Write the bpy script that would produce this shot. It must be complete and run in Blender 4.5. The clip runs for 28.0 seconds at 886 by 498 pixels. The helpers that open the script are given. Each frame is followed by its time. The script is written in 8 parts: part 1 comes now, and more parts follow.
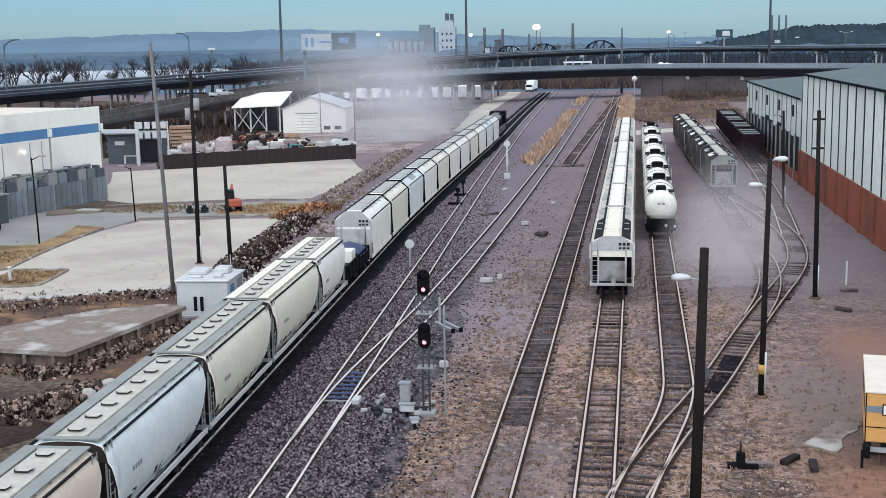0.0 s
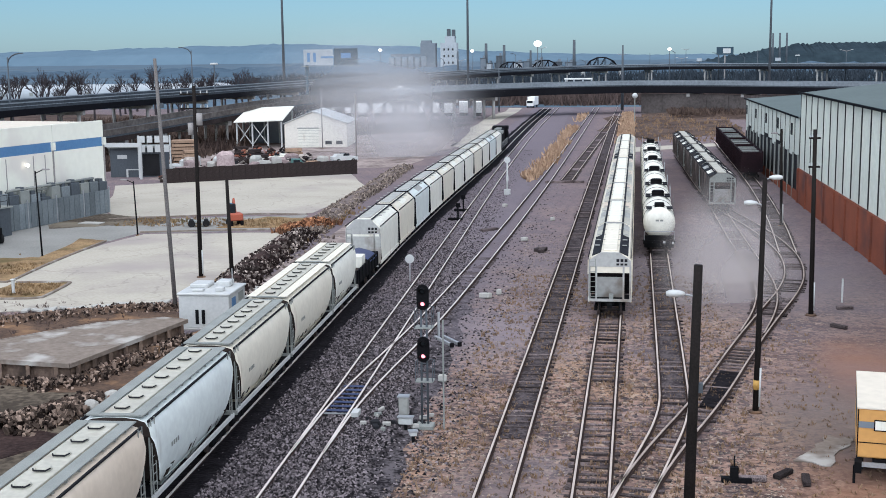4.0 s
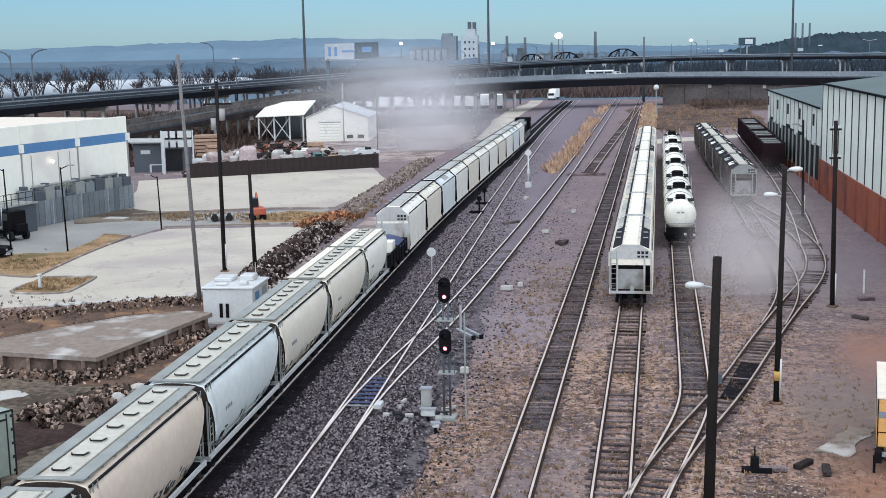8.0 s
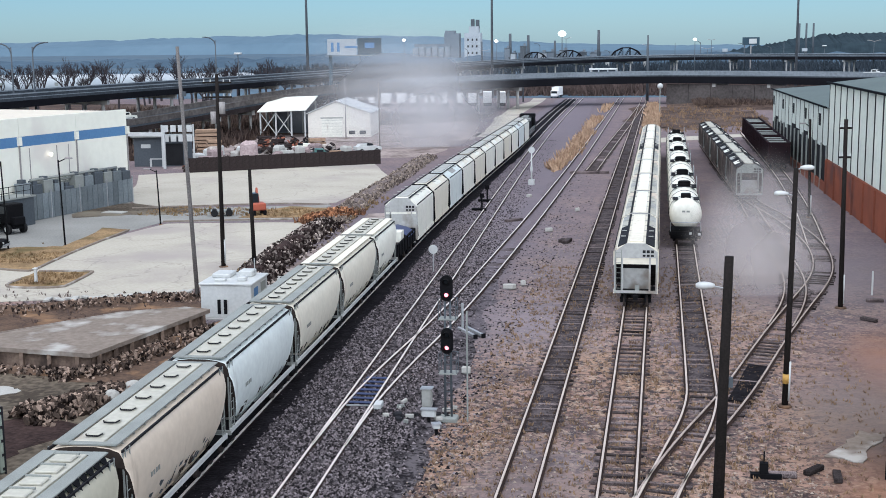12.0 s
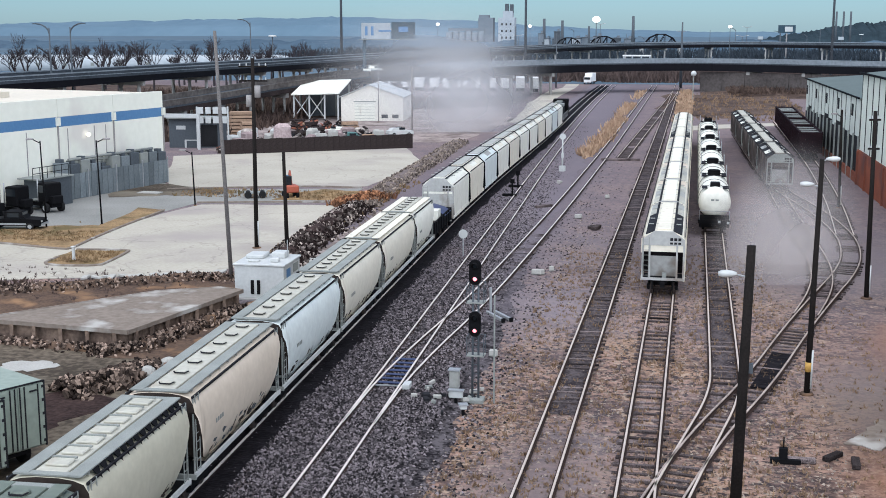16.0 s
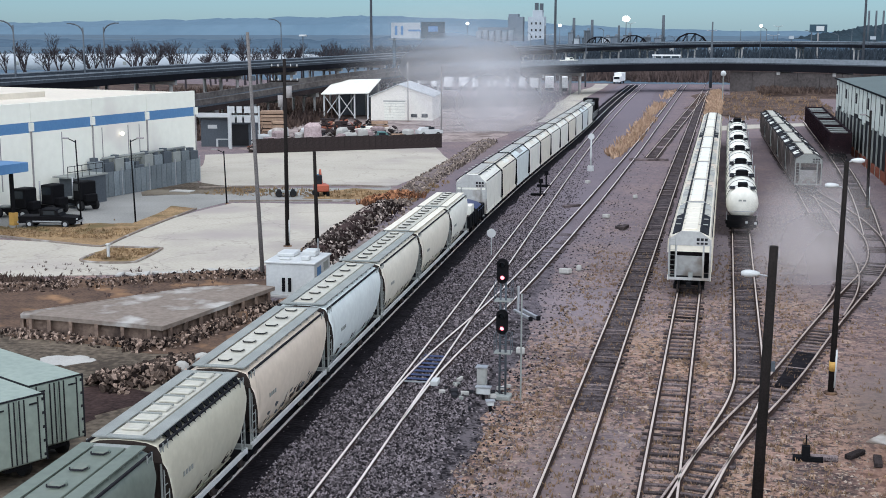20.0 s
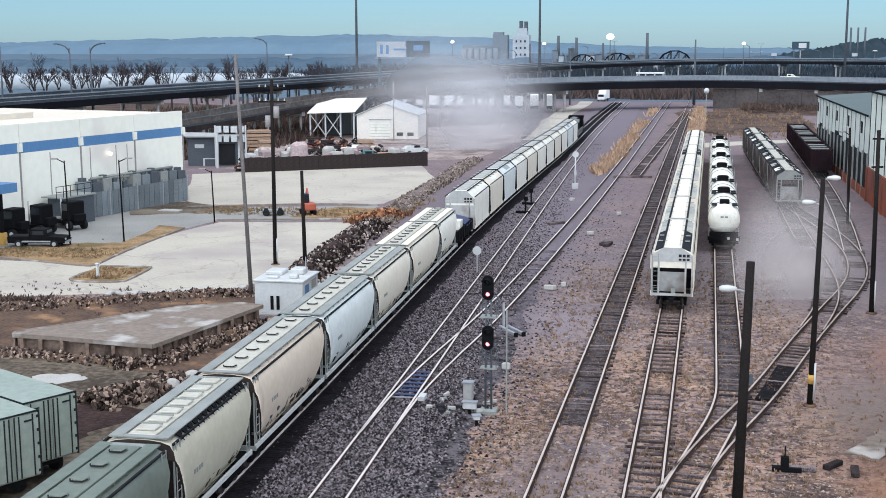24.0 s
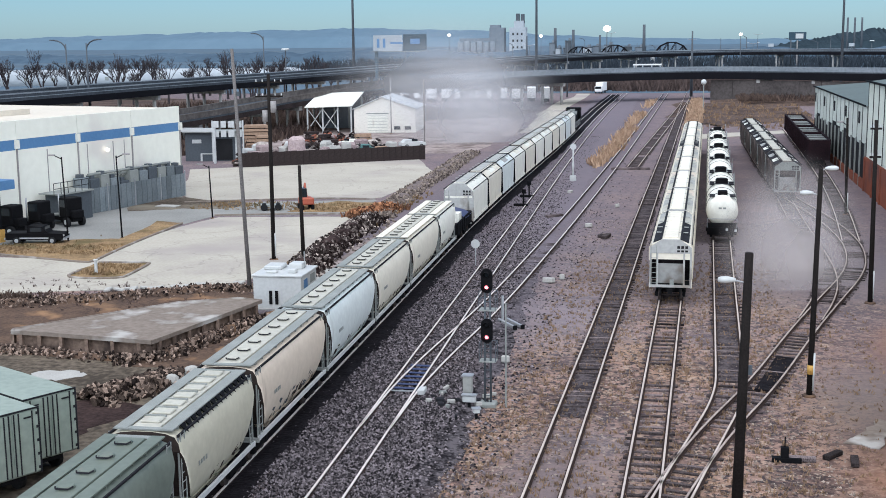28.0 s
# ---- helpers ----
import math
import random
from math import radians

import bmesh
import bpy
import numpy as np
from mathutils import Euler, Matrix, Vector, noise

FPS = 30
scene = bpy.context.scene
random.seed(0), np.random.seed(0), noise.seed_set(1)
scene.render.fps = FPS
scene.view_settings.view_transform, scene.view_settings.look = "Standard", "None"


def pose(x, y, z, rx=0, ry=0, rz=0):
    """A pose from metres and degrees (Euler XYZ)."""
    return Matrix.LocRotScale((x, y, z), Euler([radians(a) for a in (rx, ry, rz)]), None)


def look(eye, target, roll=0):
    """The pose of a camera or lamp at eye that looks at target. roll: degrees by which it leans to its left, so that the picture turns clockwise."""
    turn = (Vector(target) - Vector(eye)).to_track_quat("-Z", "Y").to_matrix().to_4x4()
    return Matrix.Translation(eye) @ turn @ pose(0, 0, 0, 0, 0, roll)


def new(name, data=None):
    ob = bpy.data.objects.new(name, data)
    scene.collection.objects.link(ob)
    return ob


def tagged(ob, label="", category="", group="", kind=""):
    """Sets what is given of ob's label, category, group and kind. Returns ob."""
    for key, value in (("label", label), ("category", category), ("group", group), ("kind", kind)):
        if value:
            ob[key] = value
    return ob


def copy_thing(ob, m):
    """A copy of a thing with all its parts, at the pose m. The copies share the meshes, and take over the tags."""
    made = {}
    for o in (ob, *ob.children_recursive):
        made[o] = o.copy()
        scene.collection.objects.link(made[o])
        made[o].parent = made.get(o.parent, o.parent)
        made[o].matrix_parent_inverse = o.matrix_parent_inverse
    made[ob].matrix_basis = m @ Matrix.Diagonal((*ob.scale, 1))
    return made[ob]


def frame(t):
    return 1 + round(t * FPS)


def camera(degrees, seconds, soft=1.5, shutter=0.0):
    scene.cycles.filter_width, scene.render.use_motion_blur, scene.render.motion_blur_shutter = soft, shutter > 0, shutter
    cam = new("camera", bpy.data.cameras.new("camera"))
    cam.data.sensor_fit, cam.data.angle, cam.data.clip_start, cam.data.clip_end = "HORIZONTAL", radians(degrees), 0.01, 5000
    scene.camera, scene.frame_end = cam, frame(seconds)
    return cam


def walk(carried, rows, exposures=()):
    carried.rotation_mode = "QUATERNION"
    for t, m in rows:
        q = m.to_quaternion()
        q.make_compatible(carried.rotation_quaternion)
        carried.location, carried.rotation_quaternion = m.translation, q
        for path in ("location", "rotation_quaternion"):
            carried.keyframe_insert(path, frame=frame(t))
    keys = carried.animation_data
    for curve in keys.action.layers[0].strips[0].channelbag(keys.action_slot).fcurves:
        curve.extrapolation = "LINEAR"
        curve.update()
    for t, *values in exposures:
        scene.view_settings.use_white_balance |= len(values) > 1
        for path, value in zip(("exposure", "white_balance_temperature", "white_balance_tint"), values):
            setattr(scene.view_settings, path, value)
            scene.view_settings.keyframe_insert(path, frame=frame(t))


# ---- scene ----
# ---------- camera and its walk ----------
cam = camera(39.23, 28.0, soft=0.9)
EYE = Vector((0.0, 0.0, 19.0))


def view(yaw, pitch, roll, slide):
    """Camera on its mast: degrees left of the tracks, degrees up, lean, metres slid forward."""
    ahead = Vector((-0.2174, 0.9600, -0.1763))
    eye = EYE + ahead * slide
    a, b = radians(yaw), radians(pitch)
    aim = Vector((-math.sin(a) * math.cos(b), math.cos(a) * math.cos(b), math.sin(b)))
    return look(eye, eye + aim * 100, roll)


VIEWS = [
    (0, 8.887, -9.647, -1.022, 2.33),
    (0.5, 8.830, -9.553, -1.037, 1.97),
    (1, 8.938, -9.429, -1.004, 1.93),
    (1.5, 9.120, -9.407, -0.809, 1.60),
    (2, 9.388, -9.527, -0.735, 1.82),
    (2.5, 9.190, -9.684, -0.830, 2.27),
    (3, 8.810, -9.268, -0.776, 2.22),
    (3.5, 8.789, -9.068, -0.675, 1.86),
    (5.5, 9.577, -8.496, -1.071, 0.54),
    (6, 9.784, -8.402, -1.146, 0.38),
    (6.5, 9.813, -8.779, -0.760, 1.24),
    (7, 9.760, -8.613, -1.105, 0.97),
    (7.5, 9.760, -9.227, -0.493, 1.51),
    (8, 9.926, -9.262, -1.121, 0.91),
    (8.5, 9.912, -9.380, -0.936, 1.31),
    (9, 9.824, -9.270, -1.121, 1.28),
    (9.5, 9.741, -9.271, -1.324, 1.44),
    (10, 9.839, -9.216, -1.427, 1.17),
    (10.5, 9.905, -9.095, -1.233, 1.38),
    (11, 9.381, -9.031, -0.945, 3.08),
    (11.5, 9.424, -9.093, -0.980, 2.58),
    (12, 9.981, -9.374, -0.622, 2.35),
    (12.5, 9.989, -9.332, -0.750, 2.42),
    (14.5, 10.898, -9.881, 0.039, 1.61),
    (15, 11.192, -9.788, -0.103, 1.44),
    (15.5, 11.196, -9.988, -0.030, 1.24),
    (16, 11.412, -10.090, 0.028, 1.03),
    (16.5, 11.498, -10.295, 0.088, 1.24),
    (17, 11.842, -10.609, 0.203, 1.37),
    (17.5, 11.930, -10.555, 0.120, 0.59),
    (18, 12.021, -10.362, -0.164, 0.63),
    (18.5, 12.306, -10.451, 0.265, 0.04),
    (19, 12.583, -10.272, 0.279, -0.17),
    (19.5, 12.911, -10.227, 0.316, -0.48),
    (20, 12.755, -10.140, 0.040, -0.10),
    (20.5, 12.352, -9.906, -0.003, 0.06),
    (21, 12.151, -9.912, 0.141, 0.10),
    (21.5, 12.315, -9.803, -0.202, -0.44),
    (23.5, 12.182, -9.428, -0.299, -1.43),
    (24, 12.112, -9.335, -0.169, -1.37),
    (24.5, 11.984, -9.234, -0.239, -1.37),
    (25, 11.910, -9.199, -0.635, -1.46),
    (25.5, 12.040, -9.124, -0.688, -1.46),
    (26, 11.943, -9.238, -0.746, -1.36),
    (26.5, 11.887, -9.248, -0.797, -1.35),
    (27, 11.874, -9.492, -1.145, -1.14),
    (27.5, 11.966, -9.677, -0.745, -1.49),
    (28, 12.038, -9.638, -0.619, -1.33),
]
walk(cam, [(t, view(y, p, r, s)) for t, y, p, r, s in VIEWS], [(0.0, 0.36, 6150, 10), (3.5, 0.36, 6150, 10), (6.0, 0.66, 6300, 13), (8.0, 0.45, 6150, 10), (15.0, 0.45, 6150, 10), (20.0, 0.36, 6150, 10), (25.5, 0.60, 6150, 10), (28.0, 0.46, 6150, 10)])

# ---------- sky and sun ----------
SUN_AZ, SUN_EL = radians(184), radians(55)      # azimuth clockwise from +Y
world = bpy.data.worlds.new("sky")
scene.world = world
world.use_nodes = True
wn = world.node_tree
sky = wn.nodes.new("ShaderNodeTexSky")
sky.sky_type, sky.sun_disc = "NISHITA", False
sky.sun_elevation, sky.sun_rotation = SUN_EL, SUN_AZ
sky.air_density, sky.dust_density, sky.ozone_density = 1.0, 0.3, 5.0
wn.nodes["Background"].inputs["Strength"].default_value = 0.07
tint = wn.nodes.new("ShaderNodeMix")
tint.data_type, tint.blend_type = "RGBA", "MULTIPLY"
tint.inputs[0].default_value = 1.0
where = wn.nodes.new("ShaderNodeTexCoord")
axes = wn.nodes.new("ShaderNodeSeparateXYZ")
wn.links.new(where.outputs["Generated"], axes.inputs[0])
rise = wn.nodes.new("ShaderNodeMapRange")
rise.inputs["From Min"].default_value, rise.inputs["From Max"].default_value = -0.02, 0.10
wn.links.new(axes.outputs["Z"], rise.inputs["Value"])
haze = wn.nodes.new("ShaderNodeMix")
haze.data_type = "RGBA"
haze.inputs[6].default_value, haze.inputs[7].default_value = (0.62, 0.87, 1.17, 1), (0.69, 0.93, 1.06, 1)
wn.links.new(rise.outputs[0], haze.inputs[0])
wn.links.new(haze.outputs[2], tint.inputs[7])
wn.links.new(sky.outputs["Color"], tint.inputs[6])
wn.links.new(tint.outputs[2], wn.nodes["Background"].inputs["Color"])
sun_data = bpy.data.lights.new("sun", "SUN")
sun_data.energy, sun_data.angle, sun_data.color = 4.2, radians(145), (1.0, 0.982, 0.945)
sun = new("sun", sun_data)
sun.matrix_world = look((0, 0, 0), (-math.sin(SUN_AZ) * math.cos(SUN_EL), -math.cos(SUN_AZ) * math.cos(SUN_EL), -math.sin(SUN_EL)))


# ---------- materials ----------
def mat(name, base, other=None, rough=0.7, metal=0.0, scale=0.6, fine=9.0, amount=0.5, bump=0.2, dist=0.02, dirt=None, dirt_scale=0.15, dirt_cut=0.55, random=0.0, coords="Object", stretch=1.0):
    """Procedural surface: two colours mixed by noise at two scales, optional dirt patches, relief."""
    m = bpy.data.materials.new(name)
    m.use_nodes = True
    nt = m.node_tree
    n, l = nt.nodes, nt.links
    bsdf = n["Principled BSDF"]
    bsdf.inputs["Roughness"].default_value, bsdf.inputs["Metallic"].default_value = rough, metal
    bsdf.inputs["Specular IOR Level"].default_value = 0.08 if rough > 0.78 else (0.2 if rough > 0.58 else 0.4)
    tc = n.new("ShaderNodeTexCoord")
    if coords == "World":
        src = n.new("ShaderNodeNewGeometry").outputs["Position"]
    else:
        src = tc.outputs[coords]
    other = other or tuple(c * 0.6 for c in base)

    def noise_tex(s, detail, squeeze=1.0):
        t = n.new("ShaderNodeTexNoise")
        t.inputs["Scale"].default_value, t.inputs["Detail"].default_value = s, detail
        if squeeze == 1.0:
            l.new(src, t.inputs["Vector"])
        else:
            q = n.new("ShaderNodeVectorMath")
            q.operation = "MULTIPLY"
            l.new(src, q.inputs[0])
            q.inputs[1].default_value = (1.0, 1.0, squeeze)
            l.new(q.outputs[0], t.inputs["Vector"])
        return t.outputs["Fac"]

    def ramp(fac, lo, hi):
        r = n.new("ShaderNodeMapRange")
        r.inputs["From Min"].default_value, r.inputs["From Max"].default_value = lo, hi
        l.new(fac, r.inputs["Value"])
        return r.outputs["Result"]

    def mix(fac, a, b):
        x = n.new("ShaderNodeMix")
        x.data_type = "RGBA"
        for sock, v in ((x.inputs[0], fac), (x.inputs[6], a), (x.inputs[7], b)):
            if hasattr(v, "is_linked"):
                l.new(v, sock)
            elif isinstance(v, tuple):
                sock.default_value = (*v, 1)
            else:
                sock.default_value = v
        return x.outputs[2]

    big, small = noise_tex(scale, 4), noise_tex(fine, 3)
    s = n.new("ShaderNodeMath")
    s.operation = "ADD"
    l.new(big, s.inputs[0]), l.new(small, s.inputs[1])
    w = 0.55 - 0.4 * amount
    col = mix(ramp(s.outputs[0], 1 - w, 1 + w), base, other)
    if dirt:
        col = mix(ramp(noise_tex(dirt_scale, 5, stretch), dirt_cut - 0.05, dirt_cut + 0.08), col, dirt)
    if random:
        oi = n.new("ShaderNodeObjectInfo")
        h = n.new("ShaderNodeHueSaturation")
        l.new(ramp(oi.outputs["Random"], 0, 1), h.inputs["Value"])
        h.inputs["Value"].links[0].from_node.inputs["To Min"].default_value = 1 - random
        h.inputs["Value"].links[0].from_node.inputs["To Max"].default_value = 1 + random
        l.new(col, h.inputs["Color"])
        col = h.outputs["Color"]
    l.new(col, bsdf.inputs["Base Color"])
    if bump:
        b = n.new("ShaderNodeBump")
        b.inputs["Strength"].default_value, b.inputs["Distance"].default_value = bump, dist
        l.new(small, b.inputs["Height"])
        l.new(b.outputs["Normal"], bsdf.inputs["Normal"])
    return m


def glow(name, colour, strength):
    m = bpy.data.materials.new(name)
    m.use_nodes = True
    b = m.node_tree.nodes["Principled BSDF"]
    b.inputs["Base Color"].default_value = (*colour, 1)
    b.inputs["Emission Color"].default_value, b.inputs["Emission Strength"].default_value = (*colour, 1), strength
    return m


def ground_mat():
    """Packed earth with dry tan weeds, dark gravel and pale grey wheel-worn patches."""
    m = mat("yard_ground", (0.315, 0.20, 0.153), (0.075, 0.05, 0.045), 0.95, 0, 0.22, 2.2, 1.0, 1.0, 0.10, coords="World")
    nt = m.node_tree
    n, l = nt.nodes, nt.links
    bsdf = n["Principled BSDF"]
    pos = n.new("ShaderNodeNewGeometry").outputs["Position"]
    col = bsdf.inputs["Base Color"].links[0].from_socket

    def layer(col, scale, lo, hi, colour, detail=6):
        t = n.new("ShaderNodeTexNoise")
        t.inputs["Scale"].default_value, t.inputs["Detail"].default_value, t.inputs["Roughness"].default_value = scale, detail, 0.65
        l.new(pos, t.inputs["Vector"])
        r = n.new("ShaderNodeMapRange")
        r.inputs["From Min"].default_value, r.inputs["From Max"].default_value = lo, hi
        l.new(t.outputs["Fac"], r.inputs["Value"])
        x = n.new("ShaderNodeMix")
        x.data_type = "RGBA"
        l.new(r.outputs["Result"], x.inputs[0]), l.new(col, x.inputs[6])
        x.inputs[7].default_value = (*colour, 1)
        return x.outputs[2]

    col = layer(col, 0.09, 0.50, 0.70, (0.41, 0.255, 0.155))      # dry weeds
    col = layer(col, 0.12, 0.60, 0.70, (0.19, 0.165, 0.16))      # worn grey
    col = layer(col, 1.7, 0.52, 0.585, (0.04, 0.03, 0.029), 3)  # dark clods
    col = layer(col, 1.1, 0.58, 0.66, (0.40, 0.285, 0.205), 3)     # pale earth
    col = layer(col, 3.2, 0.58, 0.68, (0.36, 0.285, 0.225), 2)     # pale stones
    col = layer(col, 4.5, 0.565, 0.63, (0.035, 0.027, 0.027), 2)    # dark chips
    # broken stone spreads from the main tracks into the earth with a ragged edge
    axes = n.new("ShaderNodeSeparateXYZ")
    l.new(pos, axes.inputs[0])
    t = n.new("ShaderNodeTexNoise")
    t.inputs["Scale"].default_value, t.inputs["Detail"].default_value, t.inputs["Roughness"].default_value = 0.22, 8, 0.75
    l.new(pos, t.inputs["Vector"])
    k = n.new("ShaderNodeMath")
    k.operation = "MULTIPLY_ADD"
    l.new(t.outputs["Fac"], k.inputs[0]), l.new(axes.outputs["X"], k.inputs[2])
    k.inputs[1].default_value = 9.0
    r = n.new("ShaderNodeMapRange")
    r.interpolation_type = "SMOOTHSTEP"
    r.inputs["From Min"].default_value, r.inputs["From Max"].default_value = -9.6, -6.2
    r.inputs["To Min"].default_value, r.inputs["To Max"].default_value = 1.0, 0.0
    l.new(k.outputs[0], r.inputs["Value"])
    g = n.new("ShaderNodeMapRange")
    g.inputs["From Min"].default_value, g.inputs["From Max"].default_value = -37.0, -31.0
    l.new(axes.outputs["X"], g.inputs["Value"])
    w = n.new("ShaderNodeMath")
    w.operation = "MULTIPLY"
    l.new(r.outputs[0], w.inputs[0]), l.new(g.outputs[0], w.inputs[1])
    fine = n.new("ShaderNodeTexNoise")
    fine.inputs["Scale"].default_value, fine.inputs["Detail"].default_value = 4.5, 3
    l.new(pos, fine.inputs["Vector"])
    fr = n.new("ShaderNodeMapRange")
    fr.inputs["From Min"].default_value, fr.inputs["From Max"].default_value = 0.38, 0.62
    l.new(fine.outputs["Fac"], fr.inputs["Value"])
    grit = n.new("ShaderNodeMix")
    grit.data_type = "RGBA"
    l.new(fr.outputs[0], grit.inputs[0])
    grit.inputs[6].default_value, grit.inputs[7].default_value = (0.022, 0.018, 0.021, 1), (0.165, 0.14, 0.148, 1)
    x = n.new("ShaderNodeMix")
    x.data_type = "RGBA"
    l.new(w.outputs[0], x.inputs[0]), l.new(col, x.inputs[6]), l.new(grit.outputs[2], x.inputs[7])
    col = x.outputs[2]
    def spread(col, centre, lo, hi, amount, colour):
        """A patch that fades out unevenly round a centre."""
        d = n.new("ShaderNodeVectorMath")
        d.operation = "DISTANCE"
        sc = n.new("ShaderNodeVectorMath")
        sc.operation = "MULTIPLY"
        l.new(pos, sc.inputs[0])
        sc.inputs[1].default_value = (1.0, 0.45, 1.0)
        l.new(sc.outputs[0], d.inputs[0])
        d.inputs[1].default_value = (centre[0], centre[1] * 0.45, 0.0)
        k2 = n.new("ShaderNodeMath")
        k2.operation = "MULTIPLY_ADD"
        l.new(t.outputs["Fac"], k2.inputs[0]), l.new(d.outputs["Value"], k2.inputs[2])
        k2.inputs[1].default_value = hi - lo
        r2 = n.new("ShaderNodeMapRange")
        r2.inputs["From Min"].default_value, r2.inputs["From Max"].default_value = lo + (hi - lo) * 0.3, hi
        r2.inputs["To Min"].default_value, r2.inputs["To Max"].default_value = amount, 0.0
        l.new(k2.outputs[0], r2.inputs["Value"])
        x = n.new("ShaderNodeMix")
        x.data_type = "RGBA"
        l.new(r2.outputs[0], x.inputs[0]), l.new(col, x.inputs[6])
        x.inputs[7].default_value = (*colour, 1)
        return x.outputs[2]

    col = spread(col, (-9.0, 84.0), 2.5, 9.0, 0.75, (0.235, 0.202, 0.218))    # grey fines beside the turnout
    col = spread(col, (13.0, 70.0), 2.0, 7.0, 0.75, (0.085, 0.055, 0.042))    # brown blotch by the shed, with the edge vignette painted in
    col = spread(col, (-5.8, 50.0), 2.2, 7.5, 0.85, (0.175, 0.138, 0.138))    # lilac-grey fines that bury a yard track
    col = spread(col, (20.0, 60.0), 11.0, 21.0, 0.85, (0.165, 0.098, 0.07))   # bare brown earth towards the shed
    col = spread(col, (9.6, 64.5), 2.5, 7.0, 0.7, (0.15, 0.122, 0.107))     # smooth grey wheel-worn dirt
    col = spread(col, (13.6, 76.5), 2.0, 6.0, 0.75, (0.24, 0.115, 0.065))   # rust-brown earth
    col = spread(col, (9.2, 53.0), 1.5, 5.5, 0.6, (0.23, 0.12, 0.075))
    # smoother grey patch around the curve of the ladder track
    d = n.new("ShaderNodeVectorMath")
    d.operation = "DISTANCE"
    l.new(pos, d.inputs[0])
    d.inputs[1].default_value = (7.0, 106.0, 0.0)
    k2 = n.new("ShaderNodeMath")
    k2.operation = "MULTIPLY_ADD"
    l.new(t.outputs["Fac"], k2.inputs[0]), l.new(d.outputs["Value"], k2.inputs[2])
    k2.inputs[1].default_value = 16.0
    r2 = n.new("ShaderNodeMapRange")
    r2.inputs["From Min"].default_value, r2.inputs["From Max"].default_value = 16.0, 30.0
    r2.inputs["To Min"].default_value, r2.inputs["To Max"].default_value = 0.85, 0.0
    l.new(k2.outputs[0], r2.inputs["Value"])
    x = n.new("ShaderNodeMix")
    x.data_type = "RGBA"
    l.new(r2.outputs[0], x.inputs[0]), l.new(col, x.inputs[6])
    x.inputs[7].default_value = (0.17, 0.145, 0.138, 1)
    l.new(x.outputs[2], bsdf.inputs["Base Color"])
    return m


def cracked(m):
    """Adds thin dark winding cracks and joints to a paved surface."""
    n, l = m.node_tree.nodes, m.node_tree.links
    b = n["Principled BSDF"]
    col = b.inputs["Base Color"].links[0].from_socket
    pos = n.new("ShaderNodeNewGeometry").outputs["Position"]
    t = n.new("ShaderNodeTexNoise")
    t.inputs["Scale"].default_value, t.inputs["Detail"].default_value = 0.25, 4
    l.new(pos, t.inputs["Vector"])
    a = n.new("ShaderNodeMix")
    a.data_type, a.blend_type = "RGBA", "ADD"
    a.inputs[0].default_value = 6.0
    a.clamp_factor = False
    l.new(pos, a.inputs[6]), l.new(t.outputs["Color"], a.inputs[7])
    v = n.new("ShaderNodeTexVoronoi")
    v.feature = "DISTANCE_TO_EDGE"
    v.inputs["Scale"].default_value = 0.11
    l.new(a.outputs[2], v.inputs["Vector"])
    r = n.new("ShaderNodeMapRange")
    r.inputs["From Min"].default_value, r.inputs["From Max"].default_value = 0.004, 0.014
    r.inputs["To Min"].default_value, r.inputs["To Max"].default_value = 0.35, 0.0
    l.new(v.outputs["Distance"], r.inputs["Value"])
    x = n.new("ShaderNodeMix")
    x.data_type = "RGBA"
    l.new(r.outputs["Result"], x.inputs[0]), l.new(col, x.inputs[6])
    x.inputs[7].default_value = (0.20, 0.18, 0.165, 1)
    l.new(x.outputs[2], b.inputs["Base Color"])
    return m


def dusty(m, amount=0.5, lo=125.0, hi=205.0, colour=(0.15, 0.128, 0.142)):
    """Distance haze painted into the colour: earth and broken stone turn lilac-grey further up the yard."""
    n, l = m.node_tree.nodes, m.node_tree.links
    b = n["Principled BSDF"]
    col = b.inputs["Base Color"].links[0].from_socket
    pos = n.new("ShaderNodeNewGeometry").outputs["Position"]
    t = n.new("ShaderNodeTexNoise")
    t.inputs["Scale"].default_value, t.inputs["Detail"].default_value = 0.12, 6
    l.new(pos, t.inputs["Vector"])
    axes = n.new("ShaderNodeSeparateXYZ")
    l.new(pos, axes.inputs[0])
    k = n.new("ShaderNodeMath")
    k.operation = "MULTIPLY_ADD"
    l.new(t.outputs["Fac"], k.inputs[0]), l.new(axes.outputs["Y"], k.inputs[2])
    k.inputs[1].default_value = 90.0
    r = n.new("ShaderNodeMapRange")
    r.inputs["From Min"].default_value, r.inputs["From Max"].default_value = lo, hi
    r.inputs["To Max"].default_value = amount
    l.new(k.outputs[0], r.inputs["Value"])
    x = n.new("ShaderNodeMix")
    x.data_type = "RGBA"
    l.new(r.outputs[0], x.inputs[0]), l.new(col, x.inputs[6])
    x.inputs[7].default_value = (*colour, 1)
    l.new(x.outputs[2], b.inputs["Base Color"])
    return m


